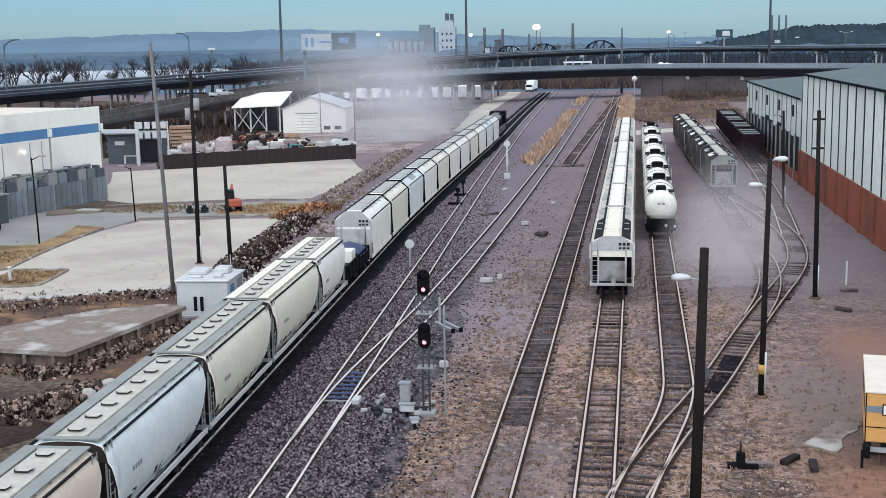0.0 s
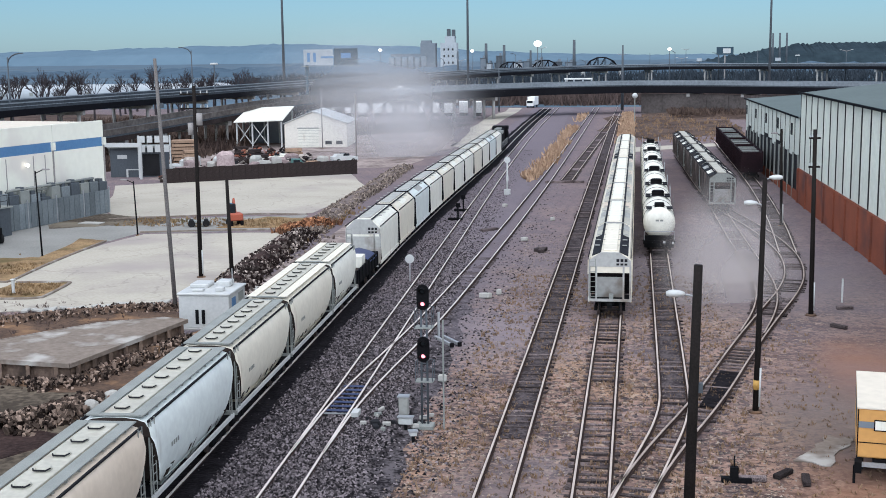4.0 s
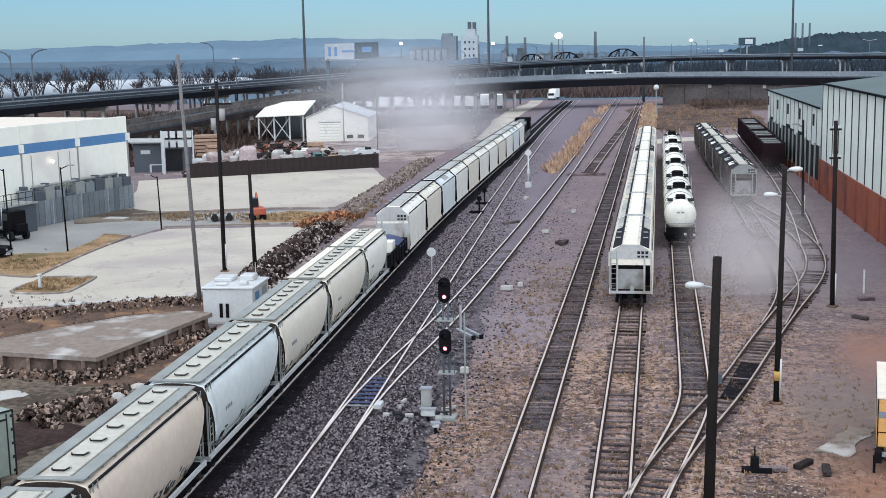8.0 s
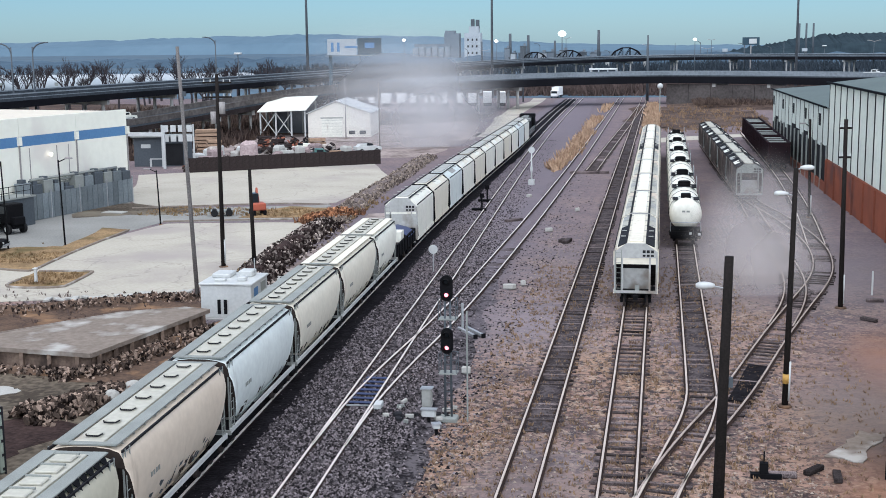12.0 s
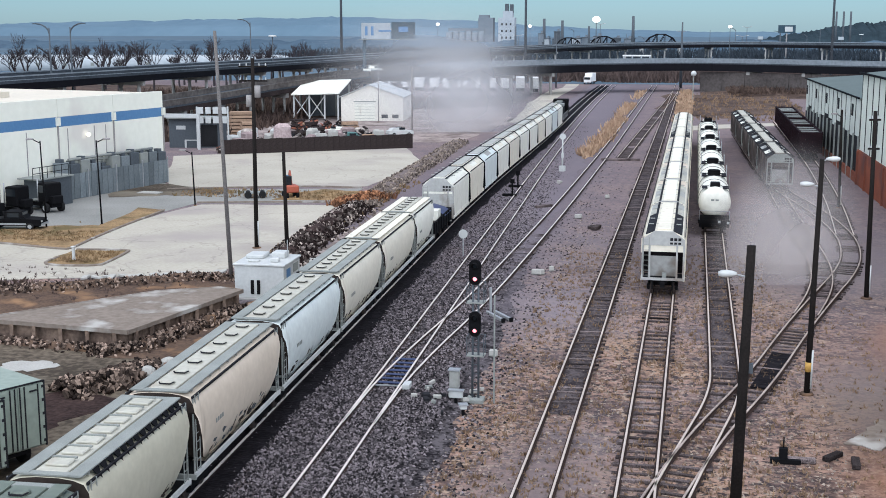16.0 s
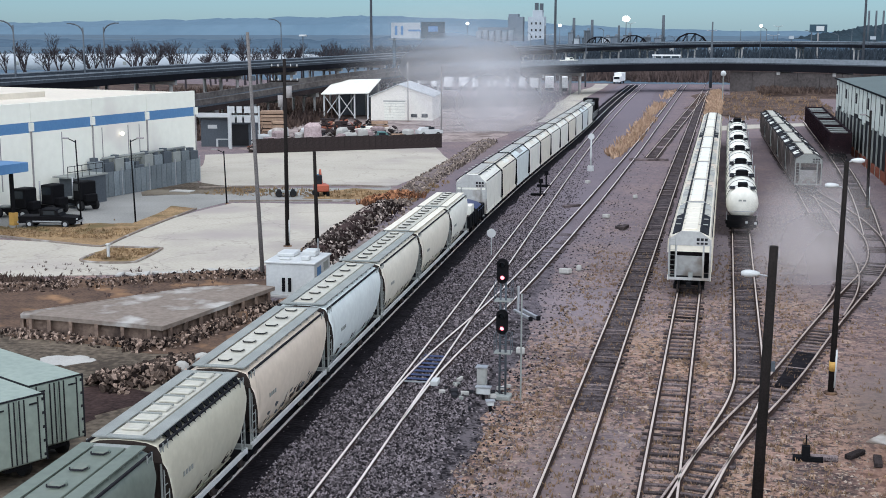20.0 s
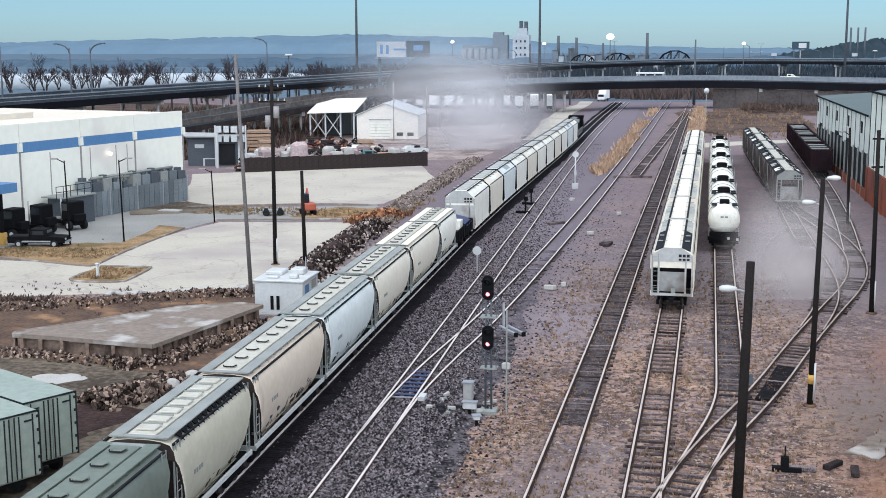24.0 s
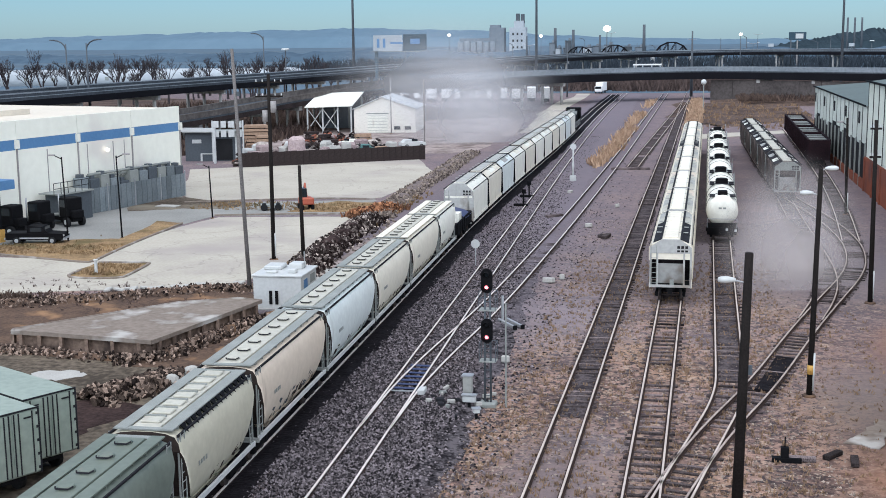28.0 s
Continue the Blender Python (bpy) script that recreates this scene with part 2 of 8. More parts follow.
def stone_mat(name, dark, light, power=1.5):
    """Broken stone: each piece its own shade."""
    m = bpy.data.materials.new(name)
    m.use_nodes = True
    n, l = m.node_tree.nodes, m.node_tree.links
    b = n["Principled BSDF"]
    b.inputs["Roughness"].default_value, b.inputs["Specular IOR Level"].default_value = 0.9, 0.08
    g = n.new("ShaderNodeNewGeometry")
    p = n.new("ShaderNodeMath")
    p.operation = "POWER"
    l.new(g.outputs["Random Per Island"], p.inputs[0])
    p.inputs[1].default_value = power
    x = n.new("ShaderNodeMix")
    x.data_type = "RGBA"
    l.new(p.outputs[0], x.inputs[0])
    x.inputs[6].default_value, x.inputs[7].default_value = (*dark, 1), (*light, 1)
    l.new(x.outputs[2], b.inputs["Base Color"])
    return m


M = {
    # ground and ballast colours fade with distance to imitate haze
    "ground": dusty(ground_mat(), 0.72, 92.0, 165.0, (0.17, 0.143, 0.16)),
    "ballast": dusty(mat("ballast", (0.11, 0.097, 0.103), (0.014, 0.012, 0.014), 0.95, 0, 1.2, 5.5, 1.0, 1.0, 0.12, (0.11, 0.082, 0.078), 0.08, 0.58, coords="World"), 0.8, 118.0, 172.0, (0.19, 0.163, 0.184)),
    "stone": stone_mat("stone", (0.010, 0.009, 0.010), (0.29, 0.25, 0.262), 2.2),
    "pebble": stone_mat("pebble", (0.07, 0.055, 0.05), (0.38, 0.31, 0.255)),
    "dust": mat("grey_dust", (0.19, 0.155, 0.147), (0.13, 0.105, 0.10), 0.95, 0, 0.3, 3, 0.6, 0.25, 0.03, coords="World"),
    "rail_top": mat("rail_steel", (0.86, 0.77, 0.71), (0.68, 0.60, 0.55), 0.45, 0.25, 0.5, 12, 0.4, 0.05),
    "rail_worn": mat("worn_rail", (0.66, 0.56, 0.49), (0.45, 0.37, 0.32), 0.55, 0.25, 0.5, 10, 0.5, 0.08),
    "rail_rust": mat("dull_rail", (0.50, 0.42, 0.37), (0.22, 0.17, 0.15), 0.7, 0.2, 0.5, 8, 0.6, 0.1),
    "grit": mat("dark_grit", (0.10, 0.083, 0.085), (0.03, 0.024, 0.026), 0.95, 0, 1.0, 6, 1.0, 0.8, 0.06, coords="World"),
    "rail_side": mat("rusty_rail", (0.05, 0.032, 0.027), (0.025, 0.018, 0.016), 0.9, 0.1, 1, 14, 0.6, 0.2),
    "tie": mat("weathered_tie", (0.15, 0.12, 0.117), (0.03, 0.024, 0.024), 0.92, 0, 1.2, 16, 0.8, 0.5, 0.02, random=0.8),
    "concrete": cracked(mat("concrete", (0.455, 0.42, 0.355), (0.36, 0.33, 0.275), 0.9, 0, 0.12, 3.5, 0.6, 0.15, 0.02, (0.33, 0.295, 0.27), 0.06, 0.57, coords="World")),
    "slab": mat("old_slab", (0.24, 0.20, 0.168), (0.155, 0.128, 0.107), 0.9, 0, 0.35, 3, 0.7, 0.25, 0.02, (0.40, 0.38, 0.35), 0.35, 0.58, coords="World"),
    "block": mat("old_concrete_block", (0.24, 0.175, 0.135), (0.12, 0.085, 0.068), 0.92, 0, 0.6, 4, 0.8, 0.3, 0.03, (0.06, 0.045, 0.038), 0.4, 0.58, coords="World"),
    "mud": mat("damp_mud", (0.15, 0.122, 0.092), (0.055, 0.044, 0.034), 0.85, 0, 0.2, 2.5, 0.95, 0.5, 0.04, (0.20, 0.175, 0.135), 0.11, 0.6, coords="World"),
    "asphalt": mat("asphalt", (0.295, 0.29, 0.27), (0.20, 0.198, 0.185), 0.92, 0, 0.15, 5, 0.6, 0.2, 0.02, coords="World"),
    "dry_grass": mat("dry_grass", (0.33, 0.225, 0.12), (0.16, 0.105, 0.06), 0.95, 0, 0.5, 6, 0.8, 0.6, 0.05, (0.13, 0.10, 0.05), 0.3, 0.58, coords="World"),
    "rust_wood": stone_mat("rusty_wood", (0.05, 0.022, 0.014), (0.52, 0.25, 0.13), 1.6),
    "oily_earth": mat("black_earth", (0.062, 0.04, 0.036), (0.024, 0.016, 0.015), 0.95, 0, 0.6, 4, 0.8, 0.8, 0.08, coords="World"),
    "earth": mat("dark_earth", (0.13, 0.085, 0.06), (0.06, 0.042, 0.035), 0.95, 0, 0.6, 4, 0.8, 0.8, 0.08, (0.27, 0.16, 0.09), 0.3, 0.6, coords="World"),
    "rubble": stone_mat("rubble", (0.014, 0.010, 0.009), (0.46, 0.34, 0.27), 2.2),
    "dark_rubble": stone_mat("dark_rubble", (0.018, 0.012, 0.011), (0.62, 0.52, 0.46), 5.0),
    "cream": mat("cream_paint", (0.76, 0.71, 0.59), (0.63, 0.585, 0.48), 0.55, 0, 0.35, 3, 0.5, 0.04, 0.01, (0.42, 0.33, 0.24), 1.1, 0.69, stretch=0.25),
    "beige": mat("beige_paint", (0.67, 0.57, 0.455), (0.56, 0.47, 0.37), 0.55, 0, 0.35, 3, 0.5, 0.04, 0.01, (0.36, 0.28, 0.21), 1.1, 0.69, stretch=0.25),
    "ice": mat("pale_grey_paint", (0.71, 0.76, 0.725), (0.57, 0.61, 0.59), 0.5, 0, 0.35, 3, 0.5, 0.04, 0.01, (0.38, 0.38, 0.36), 1.1, 0.69, stretch=0.25),
    "sage": mat("sage_grey_paint", (0.53, 0.50, 0.39), (0.43, 0.405, 0.31), 0.55, 0, 0.35, 3, 0.5, 0.04, 0.01, (0.35, 0.31, 0.24), 1.1, 0.69, stretch=0.25),
    # sage paint darkened so that it includes the vignette of the lower-left corner
    "slate": mat("grimy_sage_paint", (0.165, 0.19, 0.155), (0.11, 0.13, 0.105), 0.55, 0, 0.35, 3, 0.5, 0.04, 0.01, (0.2, 0.19, 0.15), 1.1, 0.69, stretch=0.25),
    "dull": mat("dull_taupe_paint", (0.085, 0.07, 0.064), (0.045, 0.038, 0.035), 0.8, 0, 0.35, 3, 0.6, 0.04, 0.01, (0.18, 0.14, 0.12), 0.5, 0.6),
    "hatch_cream": mat("hatch_cream", (0.50, 0.485, 0.415), (0.37, 0.358, 0.305), 0.6, 0, 0.6, 4, 0.6, 0.05, 0.01, (0.38, 0.34, 0.28), 0.8, 0.62),
    "roof_grey": mat("roof_grey", (0.40, 0.40, 0.37), (0.29, 0.29, 0.27), 0.6, 0, 0.5, 4, 0.6, 0.05),
    "parapet": mat("pale_parapet", (0.27, 0.30, 0.325), (0.16, 0.185, 0.205), 0.85, 0, 0.1, 1.5, 0.6, 0.1, coords="World"),
    "white": mat("white_paint", (0.83, 0.815, 0.72), (0.67, 0.655, 0.57), 0.5, 0, 0.4, 3, 0.5, 0.04, 0.01, (0.45, 0.38, 0.30), 1.1, 0.69, stretch=0.25),
    "grating": mat("grey_grating", (0.32, 0.335, 0.312), (0.21, 0.222, 0.208), 0.75, 0.2, 0.8, 22, 0.5, 0.4, 0.01),
    "black": mat("black_steel", (0.009, 0.009, 0.010), (0.005, 0.005, 0.006), 0.79, 0.1, 1, 8, 0.5, 0.1),
    "wheel": mat("worn_wheel", (0.07, 0.055, 0.05), (0.04, 0.033, 0.03), 0.75, 0.3, 1, 8, 0.5, 0.1),
    "maroon": mat("dark_maroon", (0.028, 0.014, 0.017), (0.012, 0.008, 0.010), 0.82, 0, 0.5, 5, 0.6, 0.1),
    "wood": mat("dark_pole_wood", (0.022, 0.018, 0.017), (0.010, 0.009, 0.008), 0.9, 0, 0.5, 12, 0.7, 0.4, 0.02),
    "grey_pole": mat("grey_pole", (0.33, 0.31, 0.30), (0.22, 0.205, 0.20), 0.8, 0, 0.5, 10, 0.6, 0.2),
    "abut": mat("stained_concrete", (0.115, 0.10, 0.095), (0.06, 0.052, 0.05), 0.9, 0, 0.15, 1.5, 0.7, 0.1, coords="World"),
    "old_pole": mat("old_grey_pole", (0.20, 0.185, 0.178), (0.10, 0.092, 0.088), 0.85, 0, 0.4, 10, 0.7, 0.2),
    "tie_far": mat("far_tie", (0.135, 0.112, 0.11), (0.05, 0.04, 0.04), 0.92, 0, 0.8, 6, 0.8, 0.3),
    "steel": mat("galvanised_steel", (0.45, 0.46, 0.47), (0.32, 0.33, 0.34), 0.5, 0.5, 0.7, 9, 0.5, 0.08),
    "light_box": mat("light_grey_box", (0.55, 0.56, 0.545), (0.43, 0.44, 0.43), 0.5, 0, 0.6, 5, 0.4, 0.05),
    "wh_white": mat("white_wall_panel", (0.83, 0.82, 0.72), (0.74, 0.73, 0.635), 0.6, 0, 0.08, 1.2, 0.4, 0.04, 0.02, (0.66, 0.62, 0.56), 0.1, 0.62),
    "wh_blue": mat("blue_band", (0.10, 0.22, 0.40), (0.07, 0.17, 0.33), 0.5, 0, 0.2, 3, 0.5, 0.03),
    "roof_cream": mat("cream_roof", (0.66, 0.60, 0.50), (0.55, 0.50, 0.42), 0.8, 0, 0.1, 2, 0.5, 0.05, coords="World"),
    "shed_white": mat("shed_sheet", (0.57, 0.60, 0.54), (0.48, 0.505, 0.455), 0.55, 0, 0.15, 2, 0.6, 0.06, 0.02, (0.45, 0.45, 0.42), 0.2, 0.63, random=0.07),
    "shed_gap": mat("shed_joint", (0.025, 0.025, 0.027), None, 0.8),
    "brick_red": mat("red_brick", (0.26, 0.085, 0.05), (0.17, 0.06, 0.04), 0.9, 0, 0.3, 7, 0.7, 0.3, 0.02, (0.13, 0.06, 0.05), 0.15, 0.6),
    "shed_roof": mat("shed_roof", (0.14, 0.165, 0.15), (0.10, 0.12, 0.11), 0.6, 0.1, 0.1, 2, 0.5, 0.05),
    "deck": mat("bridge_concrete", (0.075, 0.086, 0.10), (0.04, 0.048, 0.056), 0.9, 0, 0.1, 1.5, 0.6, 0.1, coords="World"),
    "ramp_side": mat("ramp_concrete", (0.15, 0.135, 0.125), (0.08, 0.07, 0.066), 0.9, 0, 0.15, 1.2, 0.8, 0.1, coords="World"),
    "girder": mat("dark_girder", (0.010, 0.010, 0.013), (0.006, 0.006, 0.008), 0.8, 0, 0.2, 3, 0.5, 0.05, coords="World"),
    "pier": mat("pier_concrete", (0.42, 0.41, 0.39), (0.33, 0.32, 0.31), 0.9, 0, 0.2, 2, 0.5, 0.1, coords="World"),
    "twig": mat("bare_twigs", (0.13, 0.095, 0.085), (0.07, 0.05, 0.045), 0.95, 0, 0.5, 5, 0.7, 0.1),
    # blue distance haze is mixed into this brush colour
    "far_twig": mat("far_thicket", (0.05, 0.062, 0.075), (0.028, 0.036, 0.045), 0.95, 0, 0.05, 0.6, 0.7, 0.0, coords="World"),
    "scrub": mat("brown_scrub", (0.135, 0.095, 0.075), (0.04, 0.028, 0.026), 0.95, 0, 0.1, 0.9, 0.8, 0.3, 0.1, coords="World"),
    "straw": mat("straw_bush", (0.50, 0.35, 0.235), (0.33, 0.215, 0.145), 0.95, 0, 0.4, 4, 0.8, 0.3, 0.05, coords="World"),
    "rust_brush": mat("rust_brown_brush", (0.28, 0.14, 0.08), (0.11, 0.06, 0.04), 0.95, 0, 0.6, 5, 0.8, 0.2, 0.05, coords="World"),
    "weed": mat("dry_weed", (0.30, 0.20, 0.125), (0.17, 0.115, 0.08), 0.95, 0, 0.4, 4, 0.8, 0.3, 0.05, coords="World"),
    # near-black that stands in for shade by the train and under hopper bodies
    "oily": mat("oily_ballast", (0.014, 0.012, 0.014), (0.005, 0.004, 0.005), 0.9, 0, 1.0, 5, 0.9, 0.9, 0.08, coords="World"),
    # field colours are shifted to blue-grey to paint in the haze
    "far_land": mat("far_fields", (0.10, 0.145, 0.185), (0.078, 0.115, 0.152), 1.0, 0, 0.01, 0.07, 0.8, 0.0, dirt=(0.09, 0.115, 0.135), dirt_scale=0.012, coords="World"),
    # dark brown for grime and scrap, and for painted shade on car ends
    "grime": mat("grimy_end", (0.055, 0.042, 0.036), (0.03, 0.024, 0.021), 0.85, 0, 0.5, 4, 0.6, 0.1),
    "orange": mat("orange_paint", (0.42, 0.10, 0.055), (0.28, 0.07, 0.04), 0.55),
    "blue": mat("blue_paint", (0.05, 0.065, 0.15), (0.03, 0.04, 0.085), 0.5),
    "yellow": mat("ochre_paint", (0.62, 0.33, 0.10), (0.5, 0.26, 0.08), 0.55, 0, 0.3, 4, 0.5, 0.05),
    "signal_yellow": mat("yellow_band", (0.55, 0.33, 0.09), (0.38, 0.22, 0.06), 0.6),
    "teal_box": mat("pale_green_trailer", (0.31, 0.355, 0.30), (0.21, 0.25, 0.21), 0.5, 0, 0.3, 3, 0.5, 0.04, 0.01, (0.30, 0.30, 0.27), 0.3, 0.64),
    "dark_glass": mat("dark_glass", (0.02, 0.025, 0.03), None, 0.12, 0, bump=0),
    "rubber": mat("rubber", (0.025, 0.025, 0.026), None, 0.85),
    "elev": mat("grain_concrete", (0.20, 0.23, 0.26), (0.14, 0.165, 0.19), 0.9, 0, 0.02, 0.4, 0.5, 0.05),
    "fence_grey": mat("fence_grey", (0.20, 0.225, 0.235), (0.13, 0.15, 0.16), 0.8, 0.1, 0.4, 4, 0.6, 0.1, random=0.25),
    "pale_end": mat("pale_end_paint", (0.46, 0.46, 0.44), (0.33, 0.33, 0.315), 0.6, 0, 0.4, 3, 0.6, 0.04, 0.01, (0.24, 0.21, 0.18), 0.5, 0.6),
    "elev_pale": mat("elevator_pale", (0.42, 0.45, 0.47), (0.32, 0.35, 0.375), 0.85, 0, 0.05, 0.5, 0.5, 0.05),
    "mast": mat("mast_steel", (0.10, 0.115, 0.13), (0.07, 0.08, 0.09), 0.7, 0.2, 0.3, 4, 0.5, 0.05),
    "yard_dirt": mat("storage_dirt", (0.34, 0.285, 0.265), (0.20, 0.16, 0.15), 0.95, 0, 0.12, 1.2, 0.9, 0.4, 0.05, (0.14, 0.11, 0.10), 0.15, 0.55, coords="World"),
    "dark_walk": mat("dark_walkway", (0.030, 0.030, 0.034), (0.016, 0.016, 0.018), 0.8, 0.1, 0.8, 16, 0.6, 0.2),
    "elev_white": mat("elevator_white", (0.80, 0.80, 0.78), (0.68, 0.68, 0.67), 0.8, 0, 0.05, 0.6, 0.5, 0.05),
    # hill and tree line carry the haze of distance in their base colour
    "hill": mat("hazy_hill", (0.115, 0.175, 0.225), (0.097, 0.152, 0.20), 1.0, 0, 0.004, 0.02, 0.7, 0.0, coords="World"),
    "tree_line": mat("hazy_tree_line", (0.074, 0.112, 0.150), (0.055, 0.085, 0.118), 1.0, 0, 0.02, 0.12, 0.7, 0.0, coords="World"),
    "bark": mat("far_bark", (0.060, 0.052, 0.055), (0.032, 0.028, 0.032), 0.95, 0, 0.5, 5, 0.7, 0.1),
    "teal_car": mat("teal_car_paint", (0.10, 0.22, 0.20), (0.07, 0.16, 0.15), 0.4),
    "shed_cream": mat("cream_metal_wall", (0.78, 0.74, 0.66), (0.66, 0.62, 0.55), 0.7, 0, 0.2, 2, 0.5, 0.05),
    # darker hill, its blue cast painted for haze too
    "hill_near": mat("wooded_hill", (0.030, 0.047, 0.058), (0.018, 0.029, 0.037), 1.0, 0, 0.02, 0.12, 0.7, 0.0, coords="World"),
    "brown_fence": mat("dark_fence", (0.05, 0.038, 0.036), (0.02, 0.016, 0.016), 0.9, 0, 0.3, 5, 0.6, 0.2),
    "crate": mat("crate_wood", (0.36, 0.245, 0.17), (0.22, 0.15, 0.105), 0.85, 0, 0.4, 4, 0.7, 0.2, random=0.3),
    "rust": mat("rusty_scrap", (0.30, 0.11, 0.07), (0.16, 0.07, 0.05), 0.85, 0.1, 0.5, 4, 0.7, 0.2, random=0.3),
    "pink": mat("faded_pink_wrap", (0.40, 0.32, 0.31), (0.24, 0.18, 0.18), 0.8, 0, 0.5, 4, 0.7, 0.2, random=0.3),
    "junk": mat("scrap_mix", (0.45, 0.40, 0.36), (0.18, 0.15, 0.14), 0.8, 0, 0.4, 2, 0.9, 0.3, random=0.5),
    "paper": mat("pale_litter", (0.44, 0.43, 0.40), (0.32, 0.31, 0.285), 0.8),
    "lamp_red": glow("signal_lamp", (1.0, 0.22, 0.27), 2.8),
    "dark_board": mat("dark_board", (0.04, 0.075, 0.10), (0.03, 0.055, 0.075), 0.6),
    "lamp_white": glow("flood_lamp", (1.0, 0.93, 0.80), 2.5),
}


# ---------- mesh helpers ----------
def part(name, bm, material, parent=None, label=""):
    """Links a bmesh as one mesh object, under a thing or a part."""
    me = bpy.data.meshes.new(name)
    bm.to_mesh(me)
    bm.free()
    mats = material if isinstance(material, (list, tuple)) else [material]
    for m in mats:
        me.materials.append(M[m] if isinstance(m, str) else m)
    ob = new(name, me)
    if parent is not None:
        ob.parent = parent
    if label:
        tagged(ob, label)
    return ob


def again(ob, parent, m):
    """Another object on the same mesh."""
    o = new(ob.name.split(".")[0], ob.data)
    o.parent = parent
    o.matrix_basis = m
    return o


def empty(name, m, label="", category="", group="", kind=""):
    e = new(name)
    e.matrix_basis = m
    return tagged(e, label, category, group, kind)


def box(bm, c, s, rot=None, bevel=0.0, mi=0):
    """Box of size s at centre c; rot is a 3x3 or 4x4 matrix about the centre."""
    hx, hy, hz = s[0] / 2, s[1] / 2, s[2] / 2
    vs = []
    for dx, dy, dz in ((-1, -1, -1), (1, -1, -1), (1, 1, -1), (-1, 1, -1), (-1, -1, 1), (1, -1, 1), (1, 1, 1), (-1, 1, 1)):
        v = Vector((dx * hx, dy * hy, dz * hz))
        if rot is not None:
            v = rot @ v
        vs.append(bm.verts.new(v + Vector(c)))
    fs = [bm.faces.new([vs[i] for i in f]) for f in ((3, 2, 1, 0), (4, 5, 6, 7), (0, 1, 5, 4), (1, 2, 6, 5), (2, 3, 7, 6), (3, 0, 4, 7))]
    for f in fs:
        f.material_index = mi
    if bevel:
        es = {e for f in fs for e in f.edges}
        bmesh.ops.bevel(bm, geom=list(es), offset=bevel, segments=1, affect="EDGES")
    return fs


def cyl(bm, a, b, r0, r1=None, n=8, cap=True, mi=0):
    """Tapered round bar from a to b."""
    a, b = Vector(a), Vector(b)
    r1 = r0 if r1 is None else r1
    d = (b - a).normalized()
    u = d.orthogonal().normalized()
    w = d.cross(u)
    rings = []
    for p, r in ((a, r0), (b, r1)):
        rings.append([bm.verts.new(p + (u * math.cos(2 * math.pi * i / n) + w * math.sin(2 * math.pi * i / n)) * r) for i in range(n)])
    for i in range(n):
        f = bm.faces.new((rings[0][i], rings[0][(i + 1) % n], rings[1][(i + 1) % n], rings[1][i]))
        f.smooth, f.material_index = n > 6, mi
    if cap:
        bm.faces.new(rings[0][::-1]).material_index = mi
        bm.faces.new(rings[1]).material_index = mi


def loft(bm, rings, closed=True, caps=True, smooth=True, mi=0):
    """Skin over rings of equal point counts."""
    vr = [[bm.verts.new(p) for p in r] for r in rings]
    n = len(vr[0])
    for a, b in zip(vr, vr[1:]):
        for i in range(n if closed else n - 1):
            f = bm.faces.new((a[i], a[(i + 1) % n], b[(i + 1) % n], b[i]))
            f.smooth, f.material_index = smooth, mi
    if caps and closed:
        bm.faces.new(vr[0][::-1]).material_index = mi
        bm.faces.new(vr[-1]).material_index = mi


def boxes(name, material, parent, items, label="", bevel=0.0):
    bm = bmesh.new()
    for c, s in items:
        box(bm, c, s, bevel=bevel)
    return part(name, bm, material, parent, label)


def rot_z(a):
    return Matrix.Rotation(a, 4, "Z")


def frame_of(p, q):
    """Pose at p with local +Y towards q on the ground."""
    return pose(p[0], p[1], 0, 0, 0, math.degrees(math.atan2(-(q[0] - p[0]), q[1] - p[1])))


def resample(pts, step):
    """Points along a polyline at even steps."""
    out, rest = [Vector(pts[0])], 0.0
    for a, b in zip(pts, pts[1:]):
        a, b = Vector(a), Vector(b)
        d = (b - a).length
        s = step - rest
        while s <= d:
            out.append(a + (b - a) * (s / d))
            s += step
        rest = d - (s - step)
    return out


def smooth_line(pts, rounds=3):
    """Rounds the corners of a polyline, ends kept."""
    pts = [Vector(p) for p in pts]
    for _ in range(rounds):
        out = [pts[0]]
        for a, b in zip(pts, pts[1:]):
            out += [a * 0.75 + b * 0.25, a * 0.25 + b * 0.75]
        pts = out + [pts[-1]]
    return pts


def sides(pts):
    """Unit normals (to the right) along a polyline."""
    out = []
    for i in range(len(pts)):
        d = pts[min(i + 1, len(pts) - 1)] - pts[max(i - 1, 0)]
        d = Vector((d.x, d.y, 0)).normalized()
        out.append(Vector((d.y, -d.x, 0)))
    return out


def sheet(name, corners, z, material, thick=0.05, cuts=0, jitter=0.0, label="", category="ground"):
    """A slab of ground with a ragged outline."""
    rnd = random.Random(name + str(corners[0]))
    pts = []
    for a, b in zip(corners, corners[1:] + corners[:1]):
        for i in range(cuts + 1):
            f = i / (cuts + 1)
            j = jitter if i else jitter * 0.4
            pts.append((a[0] + (b[0] - a[0]) * f + rnd.uniform(-j, j), a[1] + (b[1] - a[1]) * f + rnd.uniform(-j, j)))
    bm = bmesh.new()
    top = [bm.verts.new((x, y, z)) for x, y in pts]
    low = [bm.verts.new((x, y, z - thick)) for x, y in pts]
    bm.faces.new(top)
    for i in range(len(pts)):
        k = (i + 1) % len(pts)
        bm.faces.new((low[i], low[k], top[k], top[i]))
    bmesh.ops.recalc_face_normals(bm, faces=bm.faces)
    return tagged(part(name, bm, material), label, category, kind="structure")


